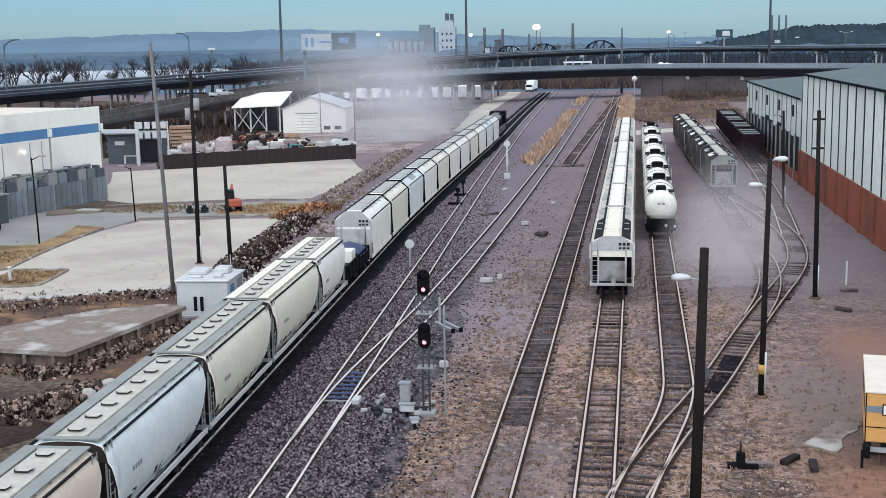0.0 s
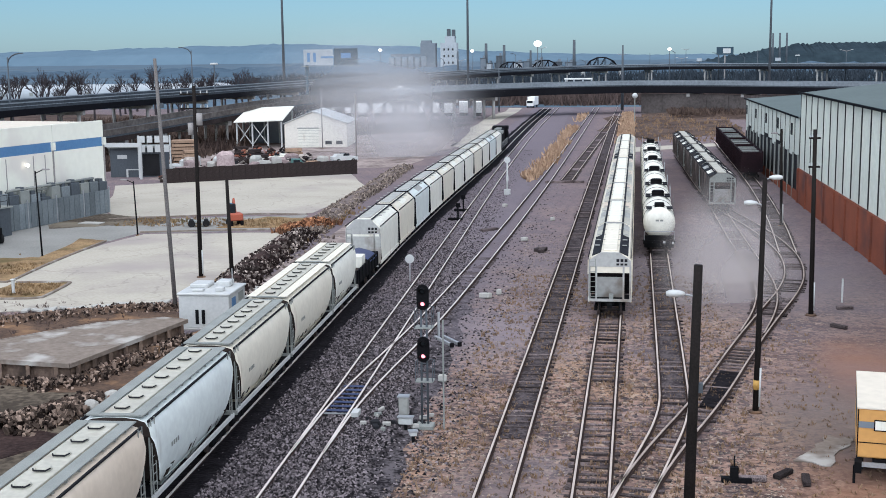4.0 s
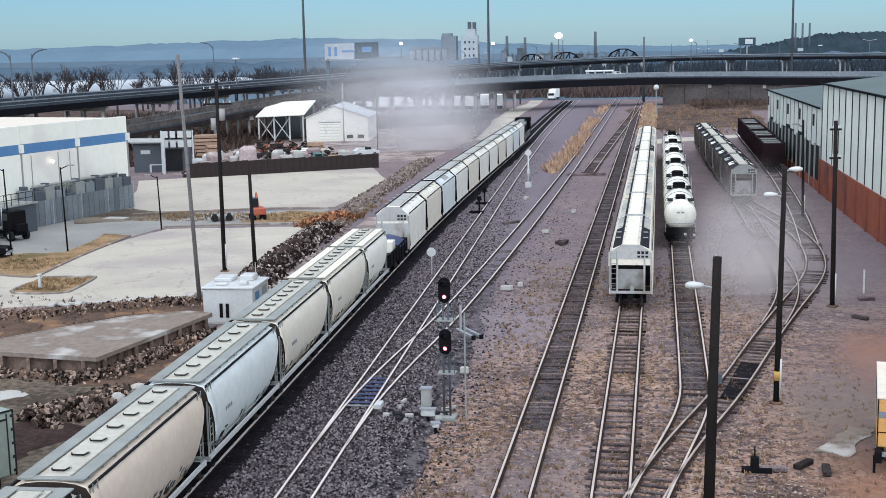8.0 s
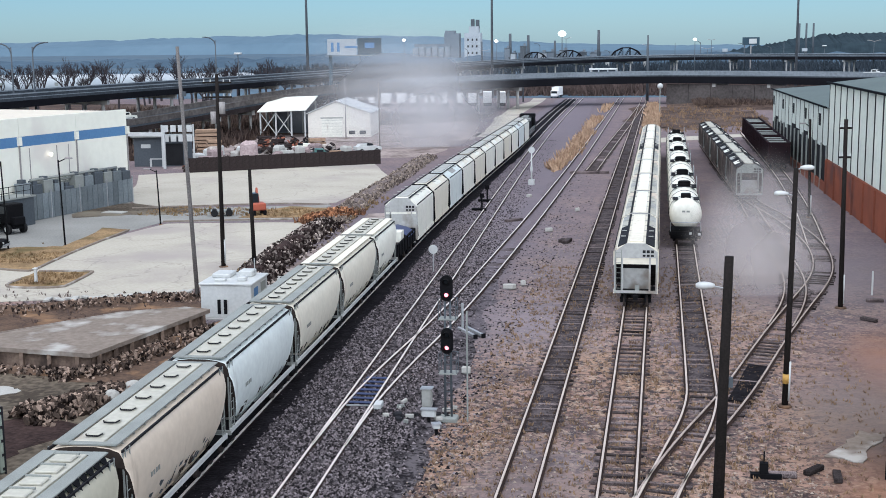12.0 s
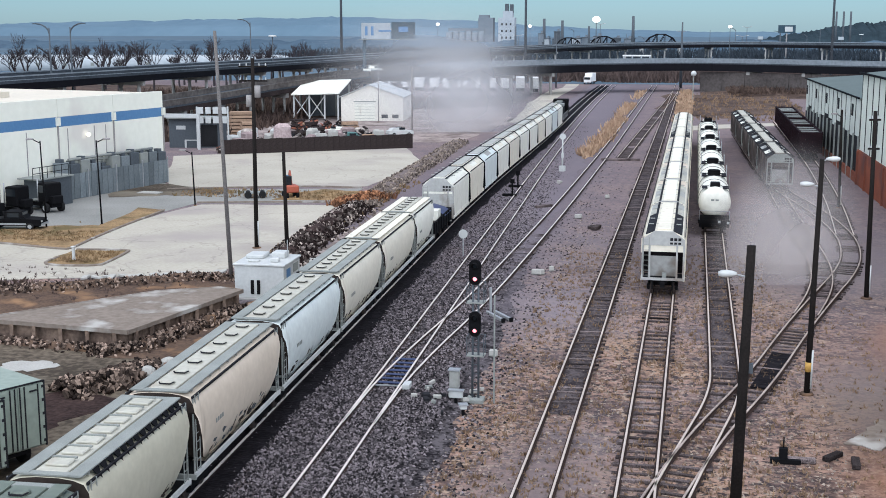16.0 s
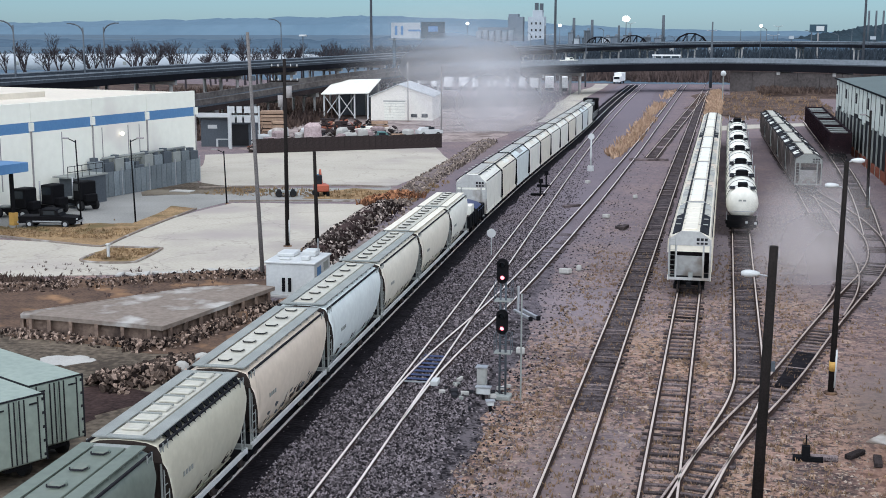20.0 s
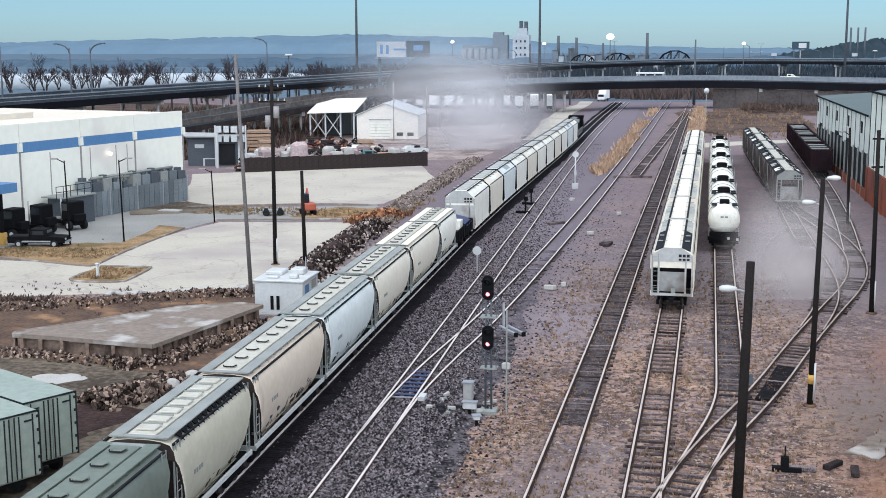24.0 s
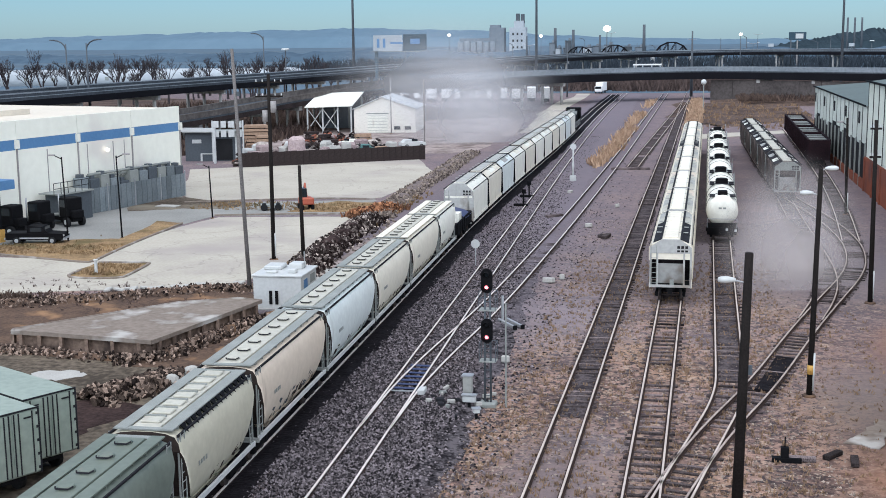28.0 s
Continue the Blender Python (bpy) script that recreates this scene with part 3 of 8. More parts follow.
# ---------- ground ----------
def build_ground():
    bm = bmesh.new()
    xs = [-3500, -1200, -400, -150, -60, 0, 60, 150, 400, 1200, 3500]
    ys = [-300, -60, 0, 60, 120, 240, 480, 900, 1600, 2800, 4400]
    grid = [[bm.verts.new((x, y, 0)) for x in xs] for y in ys]
    for r0, r1 in zip(grid, grid[1:]):
        for i in range(len(xs) - 1):
            bm.faces.new((r0[i], r0[i + 1], r1[i + 1], r1[i]))
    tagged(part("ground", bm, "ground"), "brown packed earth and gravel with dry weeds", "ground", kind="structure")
    sheet("pavement", [(-63.5, 99), (-53.5, 99), (-54.5, 111), (-52, 126), (-37.5, 128.5), (-35, 111), (-33.8, 100), (-36.7, 90.5), (-42, 88), (-52, 84.5), (-75, 76), (-78, 96)], 0.04, "concrete", 0.06, 3, 0.3, "pale worn concrete parking lot", "pavement")
    sheet("pavement", [(-76, 174), (-45, 193), (-37.5, 171), (-38.6, 145), (-46, 143), (-61.5, 139.5), (-66, 148)], 0.04, "concrete", 0.06, 3, 0.3, "pale cracked concrete lot", "pavement")
    sheet("road", [(-78, 97), (-64, 100.5), (-55.5, 111.5), (-53, 127), (-38, 131), (-38.6, 143), (-61, 137.5), (-65.5, 146), (-74, 115), (-82, 90)], 0.02, "asphalt", 0.04, 2, 0.4, "grey asphalt drive beside the warehouse", "road")
    sheet("ground_mud", [(-60, 40), (-26.5, 40), (-25.5, 58), (-28, 66), (-33, 66.5), (-43, 68), (-52, 83), (-80, 74)], 0.015, "mud", 0.03, 4, 0.9, "damp grey mud yard", "ground")
    sheet("grass_verge", [(-72, 107.5), (-65.4, 104.9), (-60.4, 109.2), (-56.0, 110.3), (-57.5, 122.3), (-54.3, 121.4), (-53.8, 108.8), (-52.6, 97.8), (-62.6, 100.2), (-72, 103.2)], 0.09, "dry_grass", 0.12, 3, 0.35, "dry yellow grass island with a kerb", "grass")
    sheet("grass_verge", [(-51.4, 91.3), (-51.9, 97.3), (-47.2, 98.1), (-46.6, 91.5), (-49.5, 90.7)], 0.10, "dry_grass", 0.12, 3, 0.3, "small dry grass island", "grass")
    sheet("grass_verge", [(-46, 131.3), (-38, 132.5), (-36.6, 140), (-43, 141.0), (-45.5, 137)], 0.06, "dry_grass", 0.08, 3, 0.4, "strip of dry grass between the lots", "grass")
    sheet("ground_dirt", [(6, 270), (24, 290), (24, 345), (-8, 372), (-9, 300), (2, 272)], 0.02, "scrub", 0.03, 4, 2.0, "bare brown dirt below the overpass", "ground")
    sheet("road", [(-2, 236), (26, 262), (25, 268), (-4, 246)], 0.03, "concrete", 0.04, 3, 0.5, "pale dirt crossing road", "road")
    sheet("ground_scrub", [(-200, 225), (-100, 200), (-80, 215), (-46, 215), (-44, 330), (-75, 340), (-230, 420)], 0.02, "scrub", 0.03, 4, 3.0, "brown scrub land", "ground")
    sheet("ground_dirt", [(-72, 182), (-46, 200), (-38.5, 212), (-37.5, 250), (-44, 300), (-66, 285), (-82, 240), (-80, 195)], 0.03, "yard_dirt", 0.02, 4, 1.5, "pale pinkish dirt of the storage yard", "ground")
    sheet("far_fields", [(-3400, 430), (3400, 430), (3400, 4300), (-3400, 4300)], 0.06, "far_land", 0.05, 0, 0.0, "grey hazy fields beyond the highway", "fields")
    sheet("ground_dirt", [(-64, 74.5), (-52, 70.5), (-43.5, 68.9), (-36.0, 78.5), (-32.2, 81), (-32.4, 87.0), (-37, 88.0), (-44, 83.2), (-56, 77.6)], 0.025, "earth", 0.02, 4, 0.5, "dark brown earth behind the loading slab", "ground")
    sheet("ground_dirt", [(-33.4, 65.6), (-28.0, 65.6), (-27.4, 82), (-29.6, 83), (-32.0, 72)], 0.035, "earth", 0.02, 4, 0.4, "dark brown earth between the slab and the train", "ground")
    # a darker sheet of ground laid below the trailers
    sheet("damp_patch", [(-45, 50), (-30, 52), (-28.6, 58), (-31.4, 59.2), (-34.5, 57.6), (-45, 56.6)], 0.03, "oily_earth", 0.02, 4, 0.6, "dark ground under the trailers", "ground")
    sheet("ground_verge", [(-64.4, 129.3), (-68.3, 140.0), (-62.6, 142.0), (-58.2, 139.5), (-53.5, 138.6), (-53.5, 133.4), (-59.0, 132.4)], 0.055, "mud", 0.03, 3, 0.5, "olive-grey muddy verge beside the drive", "verge")
    sheet("pale_slab", [(-62.9, 133.2), (-60.3, 133.0), (-60.2, 134.4), (-62.7, 134.8)], 0.14, "paper", 0.1, 1, 0.1, "pale concrete slab on the verge", "slab")
    sheet("puddle_patch", [(-38.2, 62.0), (-36, 61.8), (-34.9, 63.3), (-36, 64.2), (-38.0, 63.6)], 0.03, "paper", 0.015, 3, 0.25, "pale dried puddle", "ground")


# ---------- tracks ----------
GAUGE = 1.55


def y_line(x, y0, y1):
    return [(x, y0, 0), (x, y1, 0)]


def t0_x(y):
    return -15.05 - 0.0435 * (y - 46) + 0.00006 * max(0.0, y - 150) ** 2


def train_x(y):
    f = min(1.0, max(0.0, (y - 110) / 130))
    return t0_x(y) - 5.4 + 2.3 * f * f * (3 - 2 * f)


def sweep_rail(pts, off, z0):
    """Rail along pts, shifted sideways by off: rusty web, bright head."""
    bm = bmesh.new()
    nrm = sides(pts)
    # over-wide dark foot imitates the shadow line along each side of the rail
    prof_low = [(-0.14, 0.0), (0.14, 0.0), (0.05, 0.05), (0.045, 0.14), (-0.045, 0.14), (-0.05, 0.05)]
    prof_top = [(-0.05, 0.135), (0.05, 0.135), (0.05, 0.175), (0.04, 0.185), (-0.04, 0.185), (-0.05, 0.175)]
    for prof, mi in ((prof_low, 0), (prof_top, 1)):
        loft(bm, [[p + n * (off + a) + Vector((0, 0, z0 + b)) for a, b in prof] for p, n in zip(pts, nrm)], smooth=False, mi=mi)
    bmesh.ops.recalc_face_normals(bm, faces=bm.faces)
    return bm


def track_bed(pts, half, height, material, label, wob=0.25):
    """Low ragged bank of ballast under a track."""
    rnd = random.Random(label)
    bm = bmesh.new()
    rings = []
    ps = resample(pts, 2.5)
    for p, n in zip(ps, sides(ps)):
        a, b = half + rnd.uniform(-wob, wob), half + rnd.uniform(-wob, wob)
        rings.append([p - n * (a + 0.5) + Vector((0, 0, 0.006)), p - n * a * 0.9 + Vector((0, 0, height)), p + n * b * 0.9 + Vector((0, 0, height)), p + n * (b + 0.5) + Vector((0, 0, 0.006))])
    loft(bm, rings, closed=False, caps=False, smooth=False)
    bmesh.ops.recalc_face_normals(bm, faces=bm.faces)
    for f in bm.faces:
        if f.normal.z < 0:
            f.normal_flip()
    return tagged(part("ballast_bed", bm, material), label, "ballast", kind="structure")


TIE = {}


def track(pts, label, near=(0, 0), tie_y=(40, 330), z=0.10, step=0.6, tie_len=2.25, head="rail_top"):
    """A railway track: two rails and its ties; ties within the near stretch are parts, the rest joined."""
    rnd = random.Random(label)
    tr = empty("railway_track", Matrix.Identity(4), label, "track", "yard tracks", "structure")
    for s in (-1, 1):
        part("rail", sweep_rail(pts, s * GAUGE / 2, z), ["rail_side", head], tr)
    if "mesh" not in TIE:
        bm = bmesh.new()
        box(bm, (0, 0, 0), (2.25, 0.23, 0.16), bevel=0.012)
        first = part("tie", bm, "tie", tr)
        TIE["mesh"] = first.data
        bpy.data.objects.remove(first)
    ps = resample(pts, step)
    far = bmesh.new()
    for p, n in zip(ps, sides(ps)):
        a = math.atan2(n.y, n.x) + rnd.uniform(-0.025, 0.025)
        if not tie_y[0] <= p.y <= tie_y[1] or noise.noise((p.x * 0.2, p.y * 0.22, 4.0)) > 0.2 + rnd.uniform(-0.3, 0.2):
            continue
        m = Matrix.Translation(p + n * rnd.uniform(-0.06, 0.06) + Vector((0, 0, z - 0.08 + rnd.uniform(-0.05, 0.03)))) @ rot_z(a)
        if near[0] <= p.y <= near[1]:
            o = new("tie", TIE["mesh"])
            o.parent = tr
            o.matrix_basis = m
        else:
            box(far, m.translation, (tie_len, 0.23, 0.16), rot_z(a))
    if far.verts:
        tagged(part("far_ties", far, "tie_far", tr), "weathered wooden ties of the far stretch", kind="stuff")
    else:
        far.free()
    return tr


def build_tracks():
    main = [(t0_x(y), y, 0) for y in (10, 120, 150, 180, 210, 240, 270, 330, 420)]
    train = [(train_x(y), y, 0) for y in (0, 120, 150, 180, 210, 240, 270, 330, 420)]
    mid = [(0.5 * (t0_x(y) + train_x(y)) + 0.6, y, 0) for y in (10, 120, 260, 420)]
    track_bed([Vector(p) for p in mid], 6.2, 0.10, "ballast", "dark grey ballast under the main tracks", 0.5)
    # the train's shadow is painted as a near-black strip over darker ballast
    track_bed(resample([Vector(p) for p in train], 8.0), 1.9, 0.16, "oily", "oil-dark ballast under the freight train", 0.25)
    track([Vector(p) for p in train], "main track under the long freight train", (0, 0), (30, 200))
    track([Vector(p) for p in main], "main track with bright worn rails", (40, 120), (40, 150))
    side = smooth_line([(t0_x(56) + 0.02, 56, 0), (t0_x(66) + 0.25, 66, 0), (-14.55, 84, 0), (-14.1, 105, 0), (-13.6, 140, 0), (-13.2, 212, 0), (-13.6, 420, 0)], 2)
    track(side, "siding that leaves the main track at a switch", (72, 104), (72, 118))
    t1 = [Vector(p) for p in y_line(-6.15, 20, 430)]
    track(t1, "yard track with weathered ties half sunk in earth", (62, 160), (60, 300), 0.10, 0.95, head="rail_worn")
    track_bed([Vector((-6.15, 84, 0)), Vector((-6.15, 330, 0))], 0.45, 0.05, "grit", "dark stained bed of a yard track", 0.2)
    track_bed([Vector((-6.15, 60, 0)), Vector((-6.15, 86, 0))], 0.4, 0.04, "grit", "dark grit between the rails of a yard track", 0.15)
    t2 = [Vector(p) for p in y_line(-2.05, 20, 260)]
    track(t2, "yard track in front of the parked hopper cars", (40, 90), (40, 230), 0.10, 0.95, head="rail_worn")
    t3 = smooth_line([(-1.0, 47.5, 0), (0.3, 55.5, 0), (1.85, 64.5, 0), (1.9, 72, 0), (1.85, 110, 0), (1.85, 240, 0)], 3)
    track(t3, "yard track in front of the parked tank cars", (60, 118), (60, 230), 0.10, 1.1, head="rail_worn")
    track_bed([Vector((1.86, 68, 0)), Vector((1.86, 118, 0))], 0.4, 0.04, "grit", "dark grit between the rails of the tank car track", 0.15)
    ladder = smooth_line([(-2.6, 40, 0), (-1.0, 49.2, 0), (0.9, 57.8, 0), (3.7, 67.5, 0), (6.3, 79, 0), (8.8, 89, 0), (12.0, 101, 0), (13.3, 110, 0), (13.6, 120, 0), (12.3, 135, 0), (9.5, 152, 0), (8.6, 175, 0), (7.2, 230, 0)], 3)
    track(ladder, "ladder track that curves across the yard", (40, 118), (40, 200), 0.10, 0.8, head="rail_rust")
    spur = smooth_line([(7.4, 84, 0), (8.9, 91, 0), (9.8, 98, 0), (10.1, 106, 0), (9.6, 125, 0), (9.3, 150, 0)], 3)
    track(spur, "short curved spur off the ladder track", (90, 112), (90, 150), head="rail_rust")
    t5 = smooth_line([(13.6, 118, 0), (14.9, 140, 0), (15.9, 172, 0), (16.1, 205, 0), (16.2, 262, 0)], 2)
    track(t5, "track of the dark gondola cars by the shed", (0, 0), (118, 260), head="rail_worn")
    t1b = smooth_line([(-10.3, 183, 0), (-9.3, 230, 0), (-8.2, 278, 0), (-7.0, 330, 0), (-6.2, 380, 0)], 2)
    track(t1b, "stub track that ends at old timbers", (0, 0), (184, 300), head="rail_worn")


# ---------- freight cars ----------
def bogie(parent, y):
    """Truck frame with two wheelsets; returns the wheelsets."""
    t = boxes("truck_frame", "black", parent, [((s * 0.98, y, 0.52), (0.16, 1.9, 0.22)) for s in (-1, 1)] + [((0, y, 0.60), (2.0, 0.4, 0.25))]
              + [((s * 0.98, y + d, 0.5), (0.2, 0.34, 0.34)) for s in (-1, 1) for d in (-0.85, 0.85)])
    out = []
    for d in (-0.85, 0.85):
        bm = bmesh.new()
        cyl(bm, (-0.9, 0, 0), (0.9, 0, 0), 0.08, n=8)
        for s in (-1, 1):
            cyl(bm, (s * 0.70, 0, 0), (s * 0.84, 0, 0), 0.42, n=16)
            cyl(bm, (s * 0.66, 0, 0), (s * 0.71, 0, 0), 0.46, n=16)
        w = part("wheelset", bm, "wheel", parent)
        w.matrix_basis = pose(0, y + d, 0.44)
        out.append(w)
    return out


def coupler(parent, y, s):
    boxes("coupler", "black", parent, [((0, y + s * 0.35, 0.86), (0.22, 0.7, 0.22)), ((0, y + s * 0.62, 0.86), (0.34, 0.26, 0.3))])


def ladder_part(parent, x, y, z0, z1, across="y", material="grating"):
    bm = bmesh.new()
    for d in (-0.2, 0.2):
        a = (x + (d if across == "x" else 0), y + (d if across == "y" else 0))
        cyl(bm, (*a, z0), (*a, z1), 0.025, n=5)
    z = z0 + 0.2
    while z < z1:
        p = [(x - 0.2, y, z), (x + 0.2, y, z)] if across == "x" else [(x, y - 0.2, z), (x, y + 0.2, z)]
        cyl(bm, *p, 0.018, n=5)
        z += 0.36
    return part("ladder", bm, material, parent)


def round_profile(zb):
    """Half outline of the rounded hopper body from its lower edge zb to the roof ridge."""
    full = [(1.15, 1.28), (1.36, 1.75), (1.50, 2.35), (1.55, 3.0), (1.53, 3.6), (1.45, 4.05), (1.30, 4.30), (0.95, 4.42), (0.45, 4.48)]
    out = []
    for x, z in full:
        if z < zb:
            t = [p for p in full if p[1] >= zb][0]
            i = full.index(t)
            a, b = full[max(i - 1, 0)], t
            f = (zb - a[1]) / max(b[1] - a[1], 1e-6)
            out.append((a[0] + (b[0] - a[0]) * f, zb))
        else:
            out.append((x, z))
    return out


def round_hopper(length, paint, label, teeth=False, hatches=7, marks=None, walk="grating"):
    """Covered hopper car with bulged sides, roof walks, round hatches and open ends."""
    car = empty("hopper_car", Matrix.Identity(4), label, "rail car", "cars of the freight train")
    h = length / 2
    rings = []
    slope = 1.75
    ds = [0.0, 0.12, 0.3, 0.55, 0.85, 1.25, slope]
    ys = [-h + d for d in ds] + [h - d for d in ds[::-1]]
    for y in ys:
        d = h - abs(y)
        zb = 1.28 + 2.45 * (1 - math.sin(min(d / slope, 1) * math.pi / 2))
        half = round_profile(zb)
        inset = 0.0 if d > 0.01 else 0.06
        ring = [Vector((x - inset, y, z)) for x, z in half] + [Vector((-x + inset, y, z)) for x, z in half[::-1]]
        rings.append(ring)
    bm = bmesh.new()
    loft(bm, rings, smooth=True)
    bmesh.ops.recalc_face_normals(bm, faces=bm.faces)
    # shade between the cars is painted dark on end faces and undersides
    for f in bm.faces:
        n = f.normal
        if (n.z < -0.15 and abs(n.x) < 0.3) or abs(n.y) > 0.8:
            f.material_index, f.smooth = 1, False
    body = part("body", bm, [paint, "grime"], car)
    # roof walks and hatch trough
    for s in (-1, 1):
        bm = bmesh.new()
        box(bm, (s * 0.92, 0, 4.56), (0.52, length - 0.1, 0.05))
        for i in range(int(length / 1.1)):
            box(bm, (s * 0.92, -h + 0.6 + i * 1.1, 4.49), (0.5, 0.06, 0.12))
        part("roof_walk", bm, walk, car, "grating roof walk")
        boxes("eave_rail", "dark_walk", car, [((s * 1.36, 0, 4.34), (0.07, length, 0.09))])
        boxes("side_sill", "slate" if paint == "slate" else "light_box", car, [((s * 1.42, 0, 1.2), (0.10, length + 0.1, 0.2))])
    bm = bmesh.new()
    box(bm, (0, 0, 4.53), (1.1, length - 0.7, 0.12), bevel=0.02)
    part("hatch_trough", bm, paint if paint == "slate" else "hatch_cream", car, "raised hatch trough")
    for i in range(hatches):
        y = -h + 1.0 + i * (length - 2.0) / (hatches - 1)
        bm = bmesh.new()
        if teeth:
            box(bm, (0, y, 4.64), (0.78, 0.6, 0.10), bevel=0.03)
        else:
            cyl(bm, (0.0, y, 4.59), (0.0, y, 4.70), 0.31, 0.25, n=12)
        hatch = part("hatch", bm, paint if paint == "slate" else "hatch_cream", car)
        bm = bmesh.new()
        if not teeth:
            box(bm, (0.02, y - 0.33, 4.66), (0.42, 0.05, 0.05))
            cyl(bm, (0.22, y - 0.34, 4.66), (0.31, y - 0.12, 4.68), 0.03, n=5)
            cyl(bm, (-0.2, y - 0.34, 4.66), (-0.28, y - 0.2, 4.68), 0.03, n=5)
            part("hatch_latch", bm, "dark_walk", hatch)
        else:
            box(bm, (0, y + 0.33, 4.70), (0.86, 0.08, 0.07))
            part("hatch_latch", bm, "grating", hatch)
    if teeth:
        for i in range(14):
            y = -h + 0.8 + i * (length - 1.6) / 13
            bm = bmesh.new()
            vs = [bm.verts.new(p) for p in ((1.17, y - 0.04, 4.55), (1.17, y + 0.46, 4.55), (1.52, y + 0.02, 4.26), (1.14, y + 0.2, 4.36))]
            bmesh.ops.convex_hull(bm, input=vs)
            part("bracket", bm, "black", car)
    # ends
    for s in (-1, 1):
        y = s * h
        boxes("end_platform", "black", car, [((0, y - s * 0.75, 1.14), (2.7, 1.6, 0.14))])
        boxes("crosswalk", "grating", car, [((0, y - s * 0.2, 4.545), (2.3, 0.34, 0.05))])
        boxes("end_sill", "grating", car, [((0, y + s * 0.05, 1.12), (2.9, 0.10, 0.2))])
        for x in (-1.36, 1.36):
            boxes("corner_post", "grating", car, [((x, y - s * 0.05, 2.7), (0.06, 0.06, 3.2))])
        bm = bmesh.new()
        box(bm, (0, y - s * 0.95, 2.2), (0.5, 0.12, 2.6), Matrix.Rotation(-s * 0.55, 3, "X"))
        part("end_stiffener", bm, "black", car)
        ladder_part(car, 1.42, y - s * 0.35, 1.2, 4.4)
        ladder_part(car, -1.42, y - s * 0.35, 1.2, 4.4)
        coupler(car, y, s)
        boxes("brake_gear", "black", car, [((0.45, y - s * 0.5, 1.5), (0.5, 0.5, 0.5))])
    for y in (-length * 0.17, length * 0.17):
        bm = bmesh.new()
        loft(bm, [[Vector((a * w, y + b * d, z)) for a, b in ((-1, -1), (1, -1), (1, 1), (-1, 1))] for w, d, z in ((0.45, 0.5, 0.42), (1.2, 1.6, 1.32))], smooth=False)
        part("discharge_bay", bm, paint, car)
    boxes("underframe", "black", car, [((0, 0, 0.98), (0.6, length, 0.3))])
    # painted marks on the side sheet, as plain bars
    for i in range(4):
        boxes("marking", "grating", body, [((1.55, -h * 0.62 + i * 0.26, 2.75), (0.012, 0.15, 0.18))])
    rnd = random.Random(label)
    for i in range(9):
        z = rnd.uniform(1.45, 1.75)
        bm = bmesh.new()
        box(bm, (1.30 + (z - 1.6) * 0.3, rnd.uniform(-h * 0.8, h * 0.8), z), (0.012, rnd.uniform(0.15, 0.6), rnd.uniform(0.12, 0.4)), Matrix.Rotation(rnd.uniform(-0.4, 0.4), 3, "X") @ Matrix.Rotation(0.42, 3, "Y"))
        part("rust_patch", bm, "grime", body)
    if marks:
        for i in range(16):
            bm = bmesh.new()
            z = rnd.uniform(1.5, 1.9)
            box(bm, (1.30 + (z - 1.6) * 0.3, -h * 0.6 + i * 0.48 + rnd.uniform(-0.15, 0.15), z), (0.012, rnd.uniform(0.08, 0.4), rnd.uniform(0.1, 0.5)), Matrix.Rotation(rnd.uniform(-0.6, 0.6), 3, "X") @ Matrix.Rotation(0.42, 3, "Y"))
            part("graffiti", bm, marks, body, "loose painted scrawl shape")
    ws = bogie(car, -h + 1.3) + bogie(car, h - 1.3)
    return car, ws


